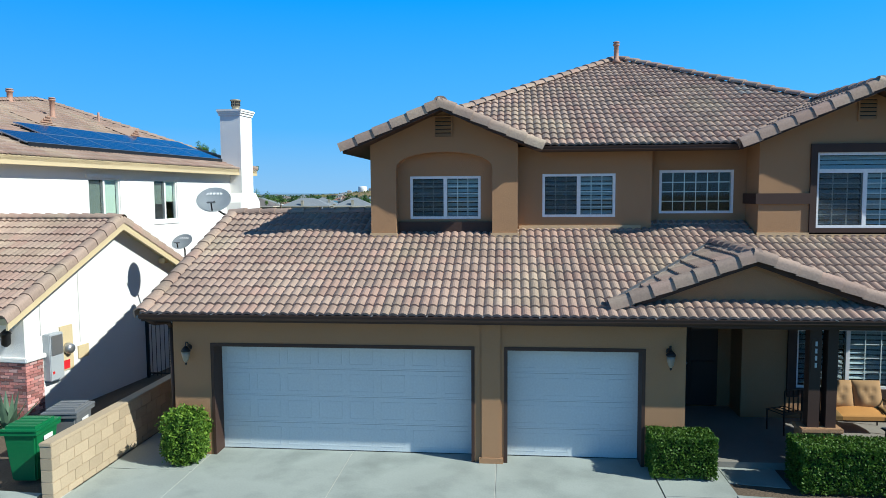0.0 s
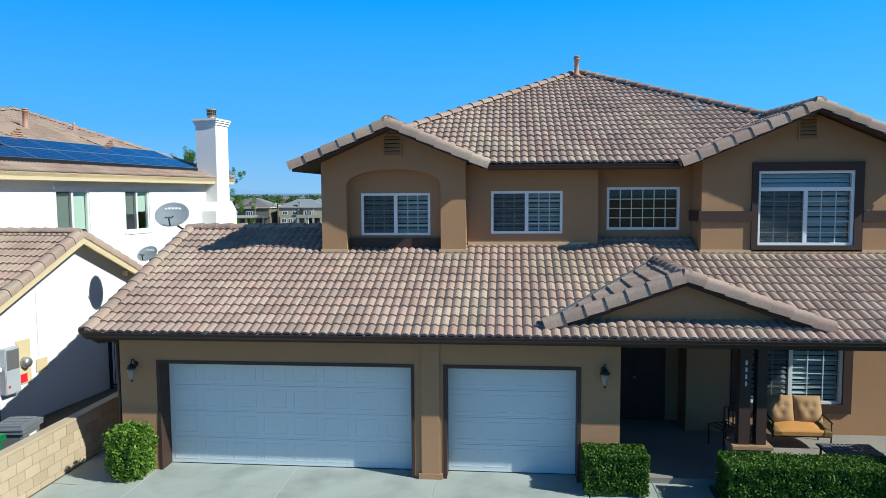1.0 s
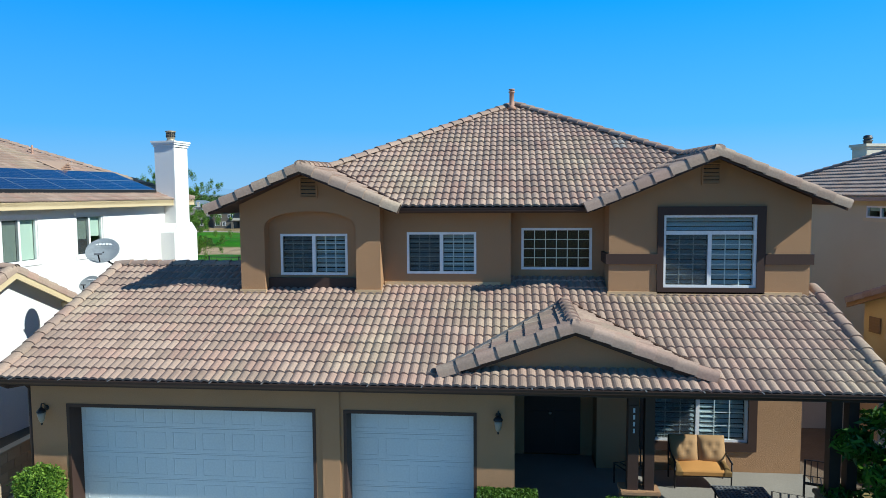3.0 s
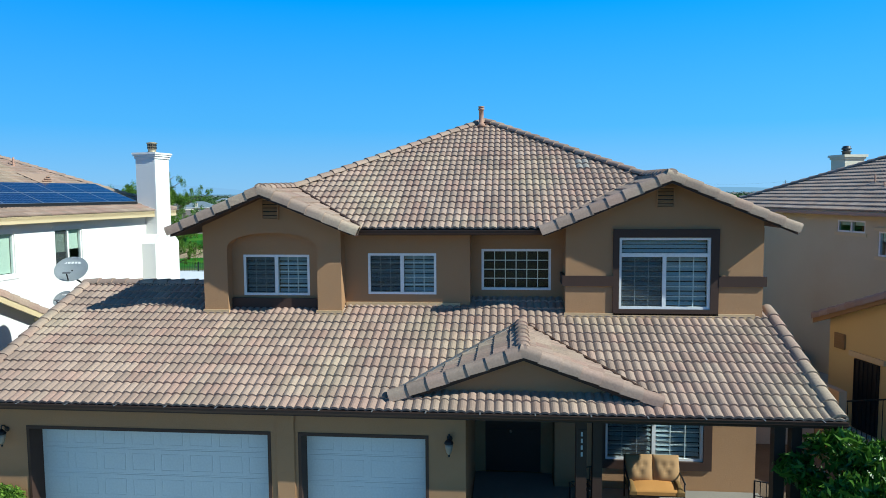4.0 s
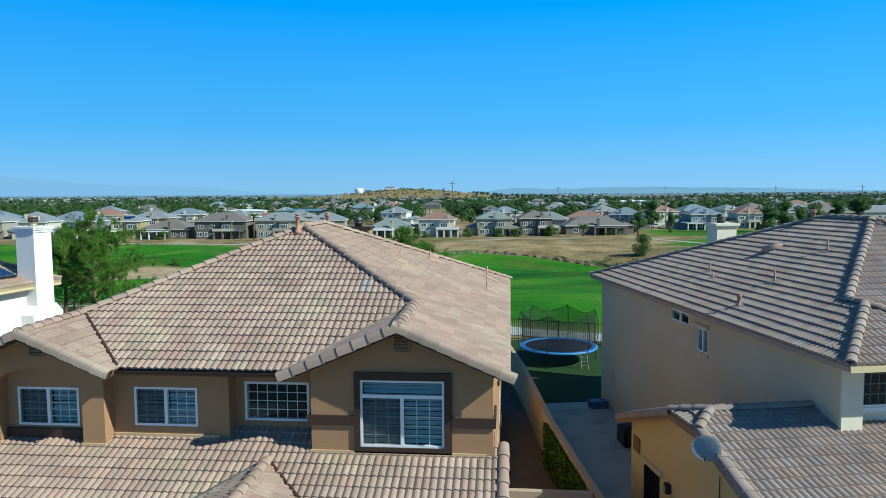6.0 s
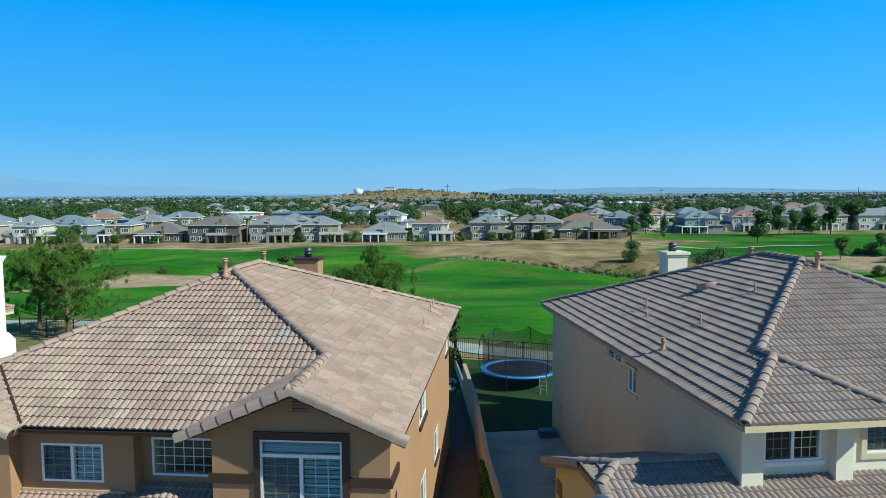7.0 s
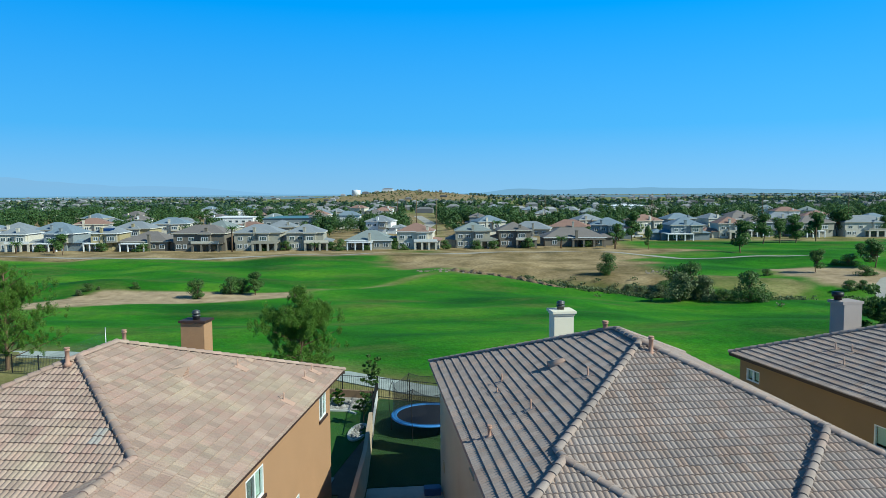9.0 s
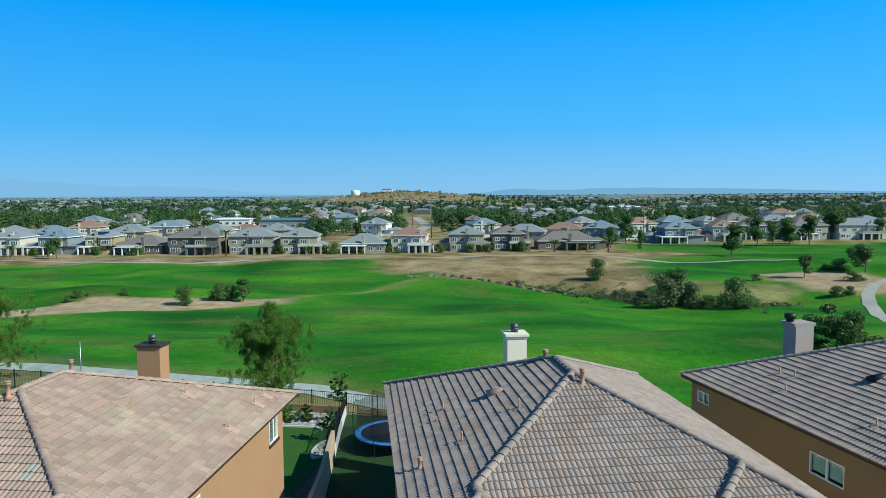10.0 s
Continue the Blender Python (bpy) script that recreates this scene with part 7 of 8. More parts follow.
for p, q in zip(cols, cols[1:] + cols[:1]):
    for k in range(3):
        bm.faces.new((p[k], q[k], q[k + 1], p[k + 1]))
part("safety_net", bm, M["net"], tramp, "fine black net")
bm = bmesh.new()
for p, q in zip(range(60), range(1, 61)):
    a, b = 2 * math.pi * p / 60, 2 * math.pi * q / 60
    za, zb = (2.96 - 0.34 * abs(math.sin(3 * (t - 0.2))) for t in (a, b))
    tube(bm, (rr * math.cos(a), rr * math.sin(a), za), (rr * math.cos(b), rr * math.sin(b), zb), 0.012, seg=4, caps=False)
part("net_edge", bm, M["iron"], tramp)
bm = bmesh.new()
for x in (-0.18, 0.18):
    tube(bm, (1.3 + x, -1.95, 0.85), (1.35 + x, -2.3, 0), 0.015, seg=6)
for k in range(3):
    tube(bm, (1.14, -2.03 - k * 0.09, 0.65 - k * 0.22), (1.5, -2.03 - k * 0.09, 0.65 - k * 0.22), 0.014, seg=6)
part("ladder", bm, M["steel"], tramp)

# trees of the back lots
def pine(x, y, tall, spread, label, seed, lean=0.0, low=0.10, limbs=46, spires=2):
    """A loose pine: a tapered trunk, rising limbs, and tufts of long needles along their outer ends."""
    r = random.Random(seed)
    ob = thing("pine_tree", pose(x, y, 0), label, "tree")
    bm = bmesh.new()
    tops = [(Vector((0, 0, -0.1)), Vector((lean * tall, 0, tall * 0.93)), 1.0)]
    for k in range(spires):
        a, t = r.uniform(0, 6.28), r.uniform(0.3, 0.5)
        foot = tops[0][0].lerp(tops[0][1], t)
        tops.append((foot, foot + Vector((math.cos(a) * spread * 0.62, math.sin(a) * spread * 0.3, tall * r.uniform(0.28, 0.42))), 0.55))
    pts, sizes = [], []
    for foot, top, big in tops:
        tube(bm, foot, top, 0.02 * tall * big, 0.006 * tall, 8, caps=False)
        n = int(limbs * big)
        for k in range(n):
            t = (low if big == 1 else 0.35) + (1 - low if big == 1 else 0.65) * (k + r.random()) / n
            base = foot.lerp(top, min(t, 0.99))
            ang = k * 2.4 + r.uniform(-0.6, 0.6)
            full = (1.05 - t) ** 0.95 if big == 1 else math.sin(math.pi * min(1, 0.30 + 0.68 * t)) ** 0.8
            reach = spread * full * big * r.choice((0.4, 0.65, 0.95, 1.3))
            tip = base + Vector((math.cos(ang) * reach, math.sin(ang) * reach, reach * r.uniform(0.10, 0.55) + 0.03 * tall))
            tube(bm, base, tip, 0.05 * big, 0.012, 5, caps=False)
            for q in range(max(3, int(reach * 4.2))):
                f = r.uniform(0.35, 1.03)
                c = base.lerp(tip, f) + Vector((r.gauss(0, 0.16), r.gauss(0, 0.16), r.gauss(0.05, 0.12))) * (0.6 + 0.5 * reach)
                rad = r.uniform(0.13, 0.30)
                m = int(150 * r.uniform(0.6, 1.3))
                pts.append(in_ball(m, c, (rad, rad, rad * 1.5), 0.1))
                sizes.append(rng.uniform(0.026, 0.05, m))
    part("trunk", bm, M["bark"], ob)
    v, f = leaf_mesh(np.concatenate(pts), np.concatenate(sizes), 3.2, -0.3)
    part_mesh("crown", v.tolist(), f, M["pine"], ob)


pine(-18.3, 40.6, 9.1, 5.0, "loose bright green pine at the turf's edge", 3, limbs=50)
pine(-22.2, 42.6, 7.8, 3.2, "loose bright green pine at the turf's edge", 11, lean=0.05, limbs=40)
pine(7.8, 36.3, 7.8, 3.6, "bushy dark green pine behind the back lawn", 21, low=0.12, limbs=72, spires=3)
tree("small_tree", 13.9, 32.2, 0, 3.5, 0.62, "slender young tree beside the low wall", M["tree"], clumps=18, leaves=110, size=0.09, trunk=0.04, low=0.5, seed=31)
tree("small_tree", 14.0, 28.8, 0, 2.1, 0.55, "slender young tree beside the low wall", M["tree"], clumps=14, leaves=90, size=0.08, trunk=0.03, low=0.35, seed=32)
tree("small_tree", 45.2, 31.0, 0, 8.8, 2.5, "leafy green tree behind the tan house", M["tree"], clumps=40, leaves=420, size=0.105, trunk=0.10, low=0.3, seed=35)
for k, (x, y) in enumerate(((5.5, 33.5), (9.4, 33.2), (10.2, 32.3), (11.5, 32.5))):
    tree("shrub", x, y, 0, 1.2, 0.42 if k == 3 else 0.75, "low garden shrub by the back fence", M["bush"], clumps=16, leaves=160, size=0.06, trunk=0.03, low=0.1, seed=40 + k, category="shrub")
# slim pole with a slack net beside the cart path
pole = thing("net_pole", pose(-8.3, 38.3, 0), "slim pale pole holding a slack net", "pole")
bm = bmesh.new()
tube(bm, (0, 0, 0), (0, 0, 4.0), 0.045, 0.035, 8)
part("shaft", bm, M["steel"], pole)
bm = bmesh.new()
top = [bm.verts.new((-6.5 * t, -0.6 * t, 3.9 - 2.6 * t - 1.2 * t * (1 - t))) for t in (0, 0.25, 0.5, 0.75, 1)]
low = [bm.verts.new((-6.5 * t, -0.6 * t, 0.3)) for t in (0, 0.25, 0.5, 0.75, 1)]
for k in range(4):
    bm.faces.new((top[k], top[k + 1], low[k + 1], low[k]))
part("net", bm, mesh_net("pale_net", (0.10, 0.14, 0.15), 0.86), pole)
slab("gravel_bed", [(4.5, 31.75), (12.6, 31.55), (13.4, 31.6), (13.5, 34.2), (4.5, 35.2)], -0.02, 0.05, surface("grey_gravel", (0.27, 0.25, 0.22), 0.95, 0.3, 6, 14, 1.0, 0.05, grain_vary=0.7, tint=(0.55, 0.52, 0.47), tint_amount=0.9, tint_scale=4.0), "grey and white gravel bed by the back fence", "ground")
slab("lawn_edging", [(4.5, 31.4), (12.4, 31.2), (13.0, 30.7), (13.15, 30.8), (12.5, 31.36), (4.5, 31.56)], -0.02, 0.12, M["pale_joint"], "pale concrete edging round the back lawn", "edging")
ring = [(13.95 + 0.55 * math.cos(a), 27.3 + 1.5 * math.sin(a)) for a in np.linspace(0.4, 2 * math.pi - 0.4, 22)]
slab("planter_edging", ring + [(13.95 + (p[0] - 13.95) * 0.72, 27.3 + (p[1] - 27.3) * 0.88) for p in ring[::-1]], -0.02, 0.14, M["pale_joint"], "pale curved planter edging beside the low wall", "edging")
stone_rng = random.Random(12)
verts, faces = [], []
for k in range(150):
    x, y = (stone_rng.uniform(8.0, 13.3), stone_rng.uniform(31.8, 33.6)) if k < 100 else (stone_rng.uniform(13.6, 14.2), stone_rng.uniform(26.2, 28.5))
    q, b = stone_rng.uniform(0.04, 0.11), len(verts)
    for dx, dy, dz in ((-1, -1, -0.3), (1, -1, -0.3), (1, 1, -0.3), (-1, 1, -0.3), (-0.5, -0.6, 0.8), (0.7, -0.4, 0.6), (0.4, 0.6, 0.8), (-0.6, 0.5, 0.6)):
        verts.append((x + dx * q * stone_rng.uniform(0.8, 1.3), y + dy * q, 0.08 + dz * q))
    faces += [tuple(b + i for i in f) for f in ((0, 1, 5, 4), (1, 2, 6, 5), (2, 3, 7, 6), (3, 0, 4, 7), (4, 5, 6, 7))]
ob = part_mesh("garden_stones", verts, faces, surface("white_stone", (0.36, 0.34, 0.31), 0.9, 0.2, 1.5, pieces=0.35), None)
tagged(ob, "loose white stones in the garden beds", "stones", kind="stuff")
plain_wall("bed_wall", [(4.5, 35.25), (13.6, 34.3)], 0.55, 0.18, surface("brown_block", (0.26, 0.17, 0.10), 0.9, 0.2, 2.0), "low brown block wall under the back fence")


# ---- across the valley ----
def roof_paint(name, c):
    return surface(name, c, 0.85, 0.15, 0.3, 3.0, 0.5, 0.05, grain_vary=0.2)


ROOFS = {"grey": roof_paint("grey_roof", (0.215, 0.235, 0.25)), "brown": roof_paint("brown_roof", (0.17, 0.15, 0.137)), "red": roof_paint("red_roof", (0.25, 0.15, 0.115)),
         "green": roof_paint("green_grey_roof", (0.205, 0.235, 0.225)), "blue": roof_paint("blue_grey_roof", (0.165, 0.215, 0.255))}
WALLS = {"cream": surface("far_cream", (0.55, 0.51, 0.42), 0.9), "tan": surface("far_tan", (0.33, 0.31, 0.25), 0.9), "grey": surface("far_grey", (0.21, 0.24, 0.25), 0.9),
         "taupe": surface("far_taupe", (0.165, 0.145, 0.115), 0.9), "white": surface("far_white", (0.70, 0.70, 0.68), 0.9), "yellow": surface("far_yellow", (0.36, 0.30, 0.16), 0.9)}
FAR_GLASS = surface("far_glass", (0.05, 0.075, 0.085), 0.12, spec=0.8, bump=0)


def hip_bm(x0, x1, y0, y1, z, m, over=0.5, bm=None):
    bm = bm or bmesh.new()
    x0, x1, y0, y1 = x0 - over, x1 + over, y0 - over, y1 + over
    h = min(x1 - x0, y1 - y0) / 2
    zt = z + m * h
    if x1 - x0 > y1 - y0:
        r = [(x0 + h, (y0 + y1) / 2), (x1 - h, (y0 + y1) / 2)]
    else:
        r = [((x0 + x1) / 2, y0 + h), ((x0 + x1) / 2, y1 - h)]
    e = [bm.verts.new((x, y, z)) for x, y in ((x0, y0), (x1, y0), (x1, y1), (x0, y1))]
    f = [bm.verts.new((v.co.x, v.co.y, z - 0.2)) for v in e]
    t = [bm.verts.new((x, y, zt)) for x, y in r]
    bm.faces.new(f[::-1])
    for i in range(4):
        bm.faces.new((f[i], f[(i + 1) % 4], e[(i + 1) % 4], e[i]))
    if x1 - x0 > y1 - y0:
        bm.faces.new((e[0], e[1], t[1], t[0]))
        bm.faces.new((e[1], e[2], t[1]))
        bm.faces.new((e[2], e[3], t[0], t[1]))
        bm.faces.new((e[3], e[0], t[0]))
    else:
        bm.faces.new((e[0], e[1], t[0]))
        bm.faces.new((e[1], e[2], t[1], t[0]))
        bm.faces.new((e[2], e[3], t[1]))
        bm.faces.new((e[3], e[0], t[0], t[1]))
    return bm


def eave_bm(x0, x1, y0, y1, z, over=0.53):
    """The painted board round the eaves of a hip roof."""
    x0, x1, y0, y1 = x0 - over, x1 + over, y0 - over, y1 + over
    bm = bmesh.new()
    for a in ((x0, x1, y0, y0 + 0.06), (x0, x1, y1 - 0.06, y1), (x0, x0 + 0.06, y0 + 0.06, y1 - 0.06), (x1 - 0.06, x1, y0 + 0.06, y1 - 0.06)):
        box(bm, *a, z - 0.30, z - 0.02)
    return bm


def far_window(parent, x, z, w, h, y, grid=2):
    bm = bmesh.new()
    for a, b, c, d in ((x, x + w, z, z + 0.12), (x, x + w, z + h - 0.12, z + h), (x, x + 0.12, z + 0.12, z + h - 0.12), (x + w - 0.12, x + w, z + 0.12, z + h - 0.12)):
        box(bm, a, b, y - 0.10, y + 0.02, c, d)
    for k in range(1, grid):
        box(bm, x + w * k / grid - 0.06, x + w * k / grid + 0.06, y - 0.10, y + 0.02, z + 0.12, z + h - 0.12)
    bmesh.ops.remove_doubles(bm, verts=bm.verts, dist=0.001)
    win = part("window", bm, M["white"], parent)
    part("pane", box_bm(x + 0.1, x + w - 0.1, y - 0.05, y - 0.03, z + 0.1, z + h - 0.1), FAR_GLASS, win)


LABELS = {"grey": "grey-tiled", "brown": "brown-tiled", "red": "red-tiled", "green": "greenish grey-tiled", "blue": "blue-grey-tiled"}


def far_house(l, d, w, storeys, wall, roof, turn=0.0, rich=True, patio=0, solar=False, seed=0, deep=12.5):
    r = random.Random(seed)
    x, y = from_along(l, d)
    z = height(x, y) - 0.05
    kind = "two-storey" if storeys == 2 else "single-storey"
    h = thing("house", pose(x, y, z, 0, 0, math.degrees(TURN) + turn), "%s %s house with %s hip roof beyond turf" % (kind, wall, LABELS[roof]), "house", "houses beyond the turf" if rich else "houses of the town")
    H = 6.3 if storeys == 2 else 3.4
    W, Rm = WALLS[wall], ROOFS[roof]
    trim = WALLS[r.choice(("cream", "white", "tan", "cream"))]
    x0, x1 = -w / 2, w / 2
    if storeys == 2:
        ux0, ux1 = x0 + w * r.choice((0.0, 0.18)), x1 - w * r.choice((0.0, 0.16))
        part("wall", box_bm(x0, x1, 0.8, deep, 0, 3.0), W, h)
        part("wall", box_bm(ux0, ux1, 0, deep - 1, 2.9, H), W, h)
        part("wall", box_bm(ux0 + 0.4, ux1 - 2.5, 0.0, 1.0, 0, 2.95), W, h)
        part("roof", hip_bm(ux0, ux1, 0, deep - 1, H, 0.44), Rm, h)
        part("fascia", eave_bm(ux0, ux1, 0, deep - 1, H), trim, h)
        if ux0 > x0 + 0.5 or ux1 < x1 - 0.5:
            part("roof", hip_bm(x0, x1, 0.8, deep, 3.0, 0.3), Rm, h)
        bx = ux0 + (ux1 - ux0) * r.uniform(0.5, 0.62)
        bay = min(3.6, ux1 - bx)
        part("wall", box_bm(bx, bx + bay, -1.2, 0.05, 2.9, H - 0.1), WALLS[r.choice((wall, wall, "tan"))], h)
        part("roof", hip_bm(bx, bx + bay, -1.2, 2.4, H - 0.02, 0.44), Rm, h)
        part("fascia", eave_bm(bx, bx + bay, -1.2, 2.4, H - 0.05, 0.54), trim, h)
    else:
        part("wall", box_bm(x0, x1, 0.5, deep + 1, 0, H), W, h)
        part("roof", hip_bm(x0, x1, 0.5, deep + 1, H, 0.46), Rm, h)
        part("fascia", eave_bm(x0, x1, 0.5, deep + 1, H), trim, h)
    side = r.choice((-1, 1))
    if rich:
        # a low wing beside the main block
        sx0, sx1 = (x0 - 3.2, x0 + 2.0) if side < 0 else (x1 - 2.0, x1 + 3.2)
        part("wall", box_bm(sx0, sx1, 3.2, deep - 1.5, 0, 3.1), W, h)
        part("roof", hip_bm(sx0, sx1, 3.2, deep - 1.5, 3.1, 0.42), Rm, h)
    cx = x0 + w * r.uniform(0.3, 0.7)
    c = part("chimney", box_bm(cx, cx + 0.9, -0.35, 0.5, 0, H + 1.7 + (0.6 if storeys == 1 else 0)), W, h)
    part("chimney_cap", box_bm(cx - 0.1, cx + 1.0, -0.45, 0.6, H + 1.7 + (0.6 if storeys == 1 else 0), H + 1.9 + (0.6 if storeys == 1 else 0)), W, c)
    if rich:
        if storeys == 2:
            for k, f in enumerate((0.08, 0.30)):
                far_window(h, ux0 + (ux1 - ux0) * f, 3.6, 1.7, 1.3, 0.0)
            far_window(h, bx + 0.5, 3.5, min(2.4, bay - 0.9), 1.5, -1.2, 3)
            far_window(h, ux0 + 0.9, 0.8, 1.8, 1.5, 0.0)
            far_window(h, ux0 + 3.4, 0.8, 1.3, 1.5, 0.0)
        else:
            for f in (0.12, 0.62, 0.82):
                far_window(h, x0 + w * f, 0.8, 1.8, 1.5, 0.5)
        if patio:
            px0 = x0 + w * (0.05 if patio == 1 else 0.42)
            pw = w * 0.55
            P = M["white"] if patio == 1 else W
            pt = part("patio_roof", box_bm(px0, px0 + pw, -3.6, 0.5, 2.6, 2.85), P, h)
            for k in range(4):
                wide = 0.35 if patio == 1 else 0.7
                part("post", box_bm(px0 + 0.1 + k * (pw - wide - 0.2) / 3, px0 + 0.1 + wide + k * (pw - wide - 0.2) / 3, -3.5, -3.1, 0, 2.6), P, pt)
            if storeys == 2 and patio == 2:
                part("balcony_rail", box_bm(px0, px0 + pw, -3.6, -3.5, 2.85, 3.7), trim, pt)
            part("opening", box_bm(px0 + 0.6, px0 + pw - 0.6, 0.42, 0.47, 0.1, 2.3) if storeys == 1 else box_bm(px0 + 0.6, px0 + pw - 0.6, -0.06, -0.01, 0.1, 2.3), FAR_GLASS, h)
        if solar:
            m = pose((x0 + x1) / 2 + 1, 1.9, H + 1.06, math.degrees(math.atan(0.36)))
            part("solar_array", box_bm(-2.6, 2.6, -1.3, 1.3, 0, 0.08), M["panel"], h, m=m)
        # garden wall towards the turf
    return h


def px_l(px, d):
    return (px - 784) / 1247 * d


ROW = [(14, 80, 2, "cream", "grey", 2, 250), (94, 86, 2, "grey", "blue", 1, 250), (172, 62, 2, "yellow", "grey", 1, 251), (246, 86, 1, "taupe", "brown", 1, 248), (343, 96, 2, "taupe", "brown", 2, 246),
       (446, 84, 2, "tan", "grey", 2, 247), (537, 80, 2, "tan", "grey", 2, 247), (643, 84, 1, "tan", "green", 1, 248), (731, 78, 2, "cream", "red", 2, 249), (834, 76, 2, "tan", "green", 2, 252),
       (908, 70, 2, "taupe", "brown", 2, 254), (1010, 112, 1, "taupe", "brown", 2, 256), (1208, 88, 2, "grey", "blue", 1, 285), (1284, 60, 2, "cream", "red", 2, 295), (1345, 60, 2, "grey", "brown", 1, 305),
       (1440, 66, 2, "tan", "brown", 1, 300), (1530, 84, 2, "cream", "grey", 2, 300), (-80, 84, 2, "tan", "grey", 2, 252), (-170, 80, 2, "cream", "brown", 2, 254), (1630, 80, 2, "tan", "red", 2, 305),
       (-260, 84, 1, "tan", "grey", 1, 252), (-350, 84, 2, "grey", "blue", 2, 252)]
for i, (px, wpx, st, wl, rf, pt, d) in enumerate(ROW):
    far_house(px_l(px, d), d, wpx / 1247 * d * 0.96, st, wl, rf, random.Random(i).uniform(-6, 6), True, pt, solar=i == 2, seed=100 + i)
rr = random.Random(5)
BACK_LEFT = [(80, 278, 2, "grey", "blue"), (20, 282, 2, "cream", "grey"), (150, 330, 2, "cream", "red"), (225, 284, 2, "yellow", "grey"), (300, 330, 2, "cream", "blue"), (372, 288, 2, "tan", "green"), (430, 335, 1, "tan", "red"),
             (488, 290, 2, "tan", "grey"), (668, 345, 2, "white", "grey"), (860, 330, 2, "cream", "blue"), (930, 318, 1, "tan", "grey"), (1000, 335, 1, "cream", "red"), (-60, 290, 2, "tan", "blue"), (-160, 300, 2, "cream", "red")]
BACK_RIGHT = [(1062, 292, 2, "grey", "blue"), (1040, 345, 2, "tan", "grey"), (1148, 330, 2, "cream", "red"), (1206, 350, 2, "grey", "blue"), (1264, 352, 2, "cream", "grey"), (1316, 345, 2, "taupe", "brown"),
              (1384, 350, 2, "cream", "grey"), (1432, 356, 2, "tan", "red"), (1482, 330, 2, "cream", "grey"), (1556, 330, 2, "tan", "blue"), (1640, 350, 2, "cream", "brown"), (1396, 312, 1, "cream", "brown")]
for i, (px, d, st, wl, rf) in enumerate(BACK_LEFT + BACK_RIGHT):
    far_house(px_l(px, d), d, rr.uniform(15, 19), st, wl, rf, rr.uniform(-18, 18), True, 0, seed=300 + i)
for d, step in ((400, 92), (470, 90), (560, 86), (660, 80)):
    px = -380 + rr.uniform(0, 60)
    while px < 1900:
        if rr.random() < 0.36 and not 700 < px < 790:
            far_house(px_l(px, d), d + rr.uniform(-16, 16), rr.uniform(13, 17), rr.choice((1, 2)), rr.choice(("cream", "tan", "grey", "white", "tan")), rr.choice(("grey", "brown", "red", "green", "blue", "grey")), rr.uniform(-25, 25), False, seed=int(px) + d)
        px += step * 1247 / (d * 4.9)
# larger buildings of the town
for px, d, w, hgt, dep, mat, rf, label in ((410, 470, 26, 4.5, 14, "white", M["white"], "long low white building in the town"), (512, 430, 34, 5.2, 18, "grey", surface("teal_roof", (0.10, 0.20, 0.23), 0.5), "low building with a teal metal roof"),
                                           (612, 400, 13, 7.5, 9, "white", ROOFS["blue"], "white house with a dark blue roof"), (1110, 700, 40, 6, 20, "white", M["white"], "long white building far off")):
    x, y = from_along(px_l(px, d), d)
    b = thing("building", pose(x, y, height(x, y) - 0.1, 0, 0, math.degrees(TURN)), label, "building")
    part("wall", box_bm(-w / 2, w / 2, 0, dep, 0, hgt), WALLS[mat], b)
    part("roof", hip_bm(-w / 2, w / 2, 0, dep, hgt, 0.12 if w > 20 else 0.5), rf, b)
    for k in range(6):
        far_window(b, -w / 2 + (k + 0.3) * w / 6, 1.0, w / 12, 1.6, 0.0, 1)

# water tank on the hill
x, y = from_along(px_l(632, 1850), 1850)
tank = thing("water_tank", pose(x, y, height(x, y) - 0.5), "white round water tank on the dry hill", "water tank")
part("body", spin_bm([(11.5, -4), (11.5, 13.5), (11.2, 14), (2, 14.8)], 40), M["white"], tank)
part("hatch", spin_bm([(1.4, 14.2), (1.4, 15.4), (0.4, 15.6)], 12), M["white"], tank)
x, y = from_along(px_l(688, 1900), 1900)
hb = thing("building", pose(x, y, height(x, y) - 0.5), "pale low building on the dry hilltop", "building")
part("wall", box_bm(-14, 14, -5, 5, 0, 7), WALLS["white"], hb)
part("roof", hip_bm(-14, 14, -5, 5, 7, 0.3), ROOFS["brown"], hb)

# power poles
for px, d, top in ((766, 330, 30), (733, 420, 26), (716, 520, 24), (702, 640, 22), (960, 420, 27), (1149, 430, 27), (1345, 440, 27), (1497, 430, 27), (1660, 430, 27)):
    x, y = from_along(px_l(px, d), d)
    p = thing("power_pole", pose(x, y, height(x, y) - 0.3), "tall dark wooden power pole with a crossarm", "pole", "power poles")
    bm = bmesh.new()
    tube(bm, (0, 0, 0), (0, 0, top * 0.71), 0.24, 0.15, 8)
    part("shaft", bm, M["bark"], p)
    part("crossarm", box_bm(-1.4, 1.4, -0.08, 0.08, top * 0.71 - 1.4, top * 0.71 - 1.2), M["bark"], p)
cab = thing("power_line", pose(0, 0, 0), "thin sagging power lines between the poles", "cable")
pts = [(1497, 430), (1345, 440), (1149, 430), (960, 420)]
for (pa, da), (pb, db) in zip(pts, pts[1:]):
    bm = bmesh.new()
    prev = None
    for k in range(9):
        t = k / 8
        l, d = px_l(pa, da) * (1 - t) + px_l(pb, db) * t, da * (1 - t) + db * t
        x, y = from_along(l, d)
        q = (x, y, height(x, y) + 18.0 - 1.6 * 4 * t * (1 - t))
        if prev:
            tube(bm, prev, q, 0.025, seg=4, caps=False)
        prev = q
    part("wire", bm, M["iron"], cab)


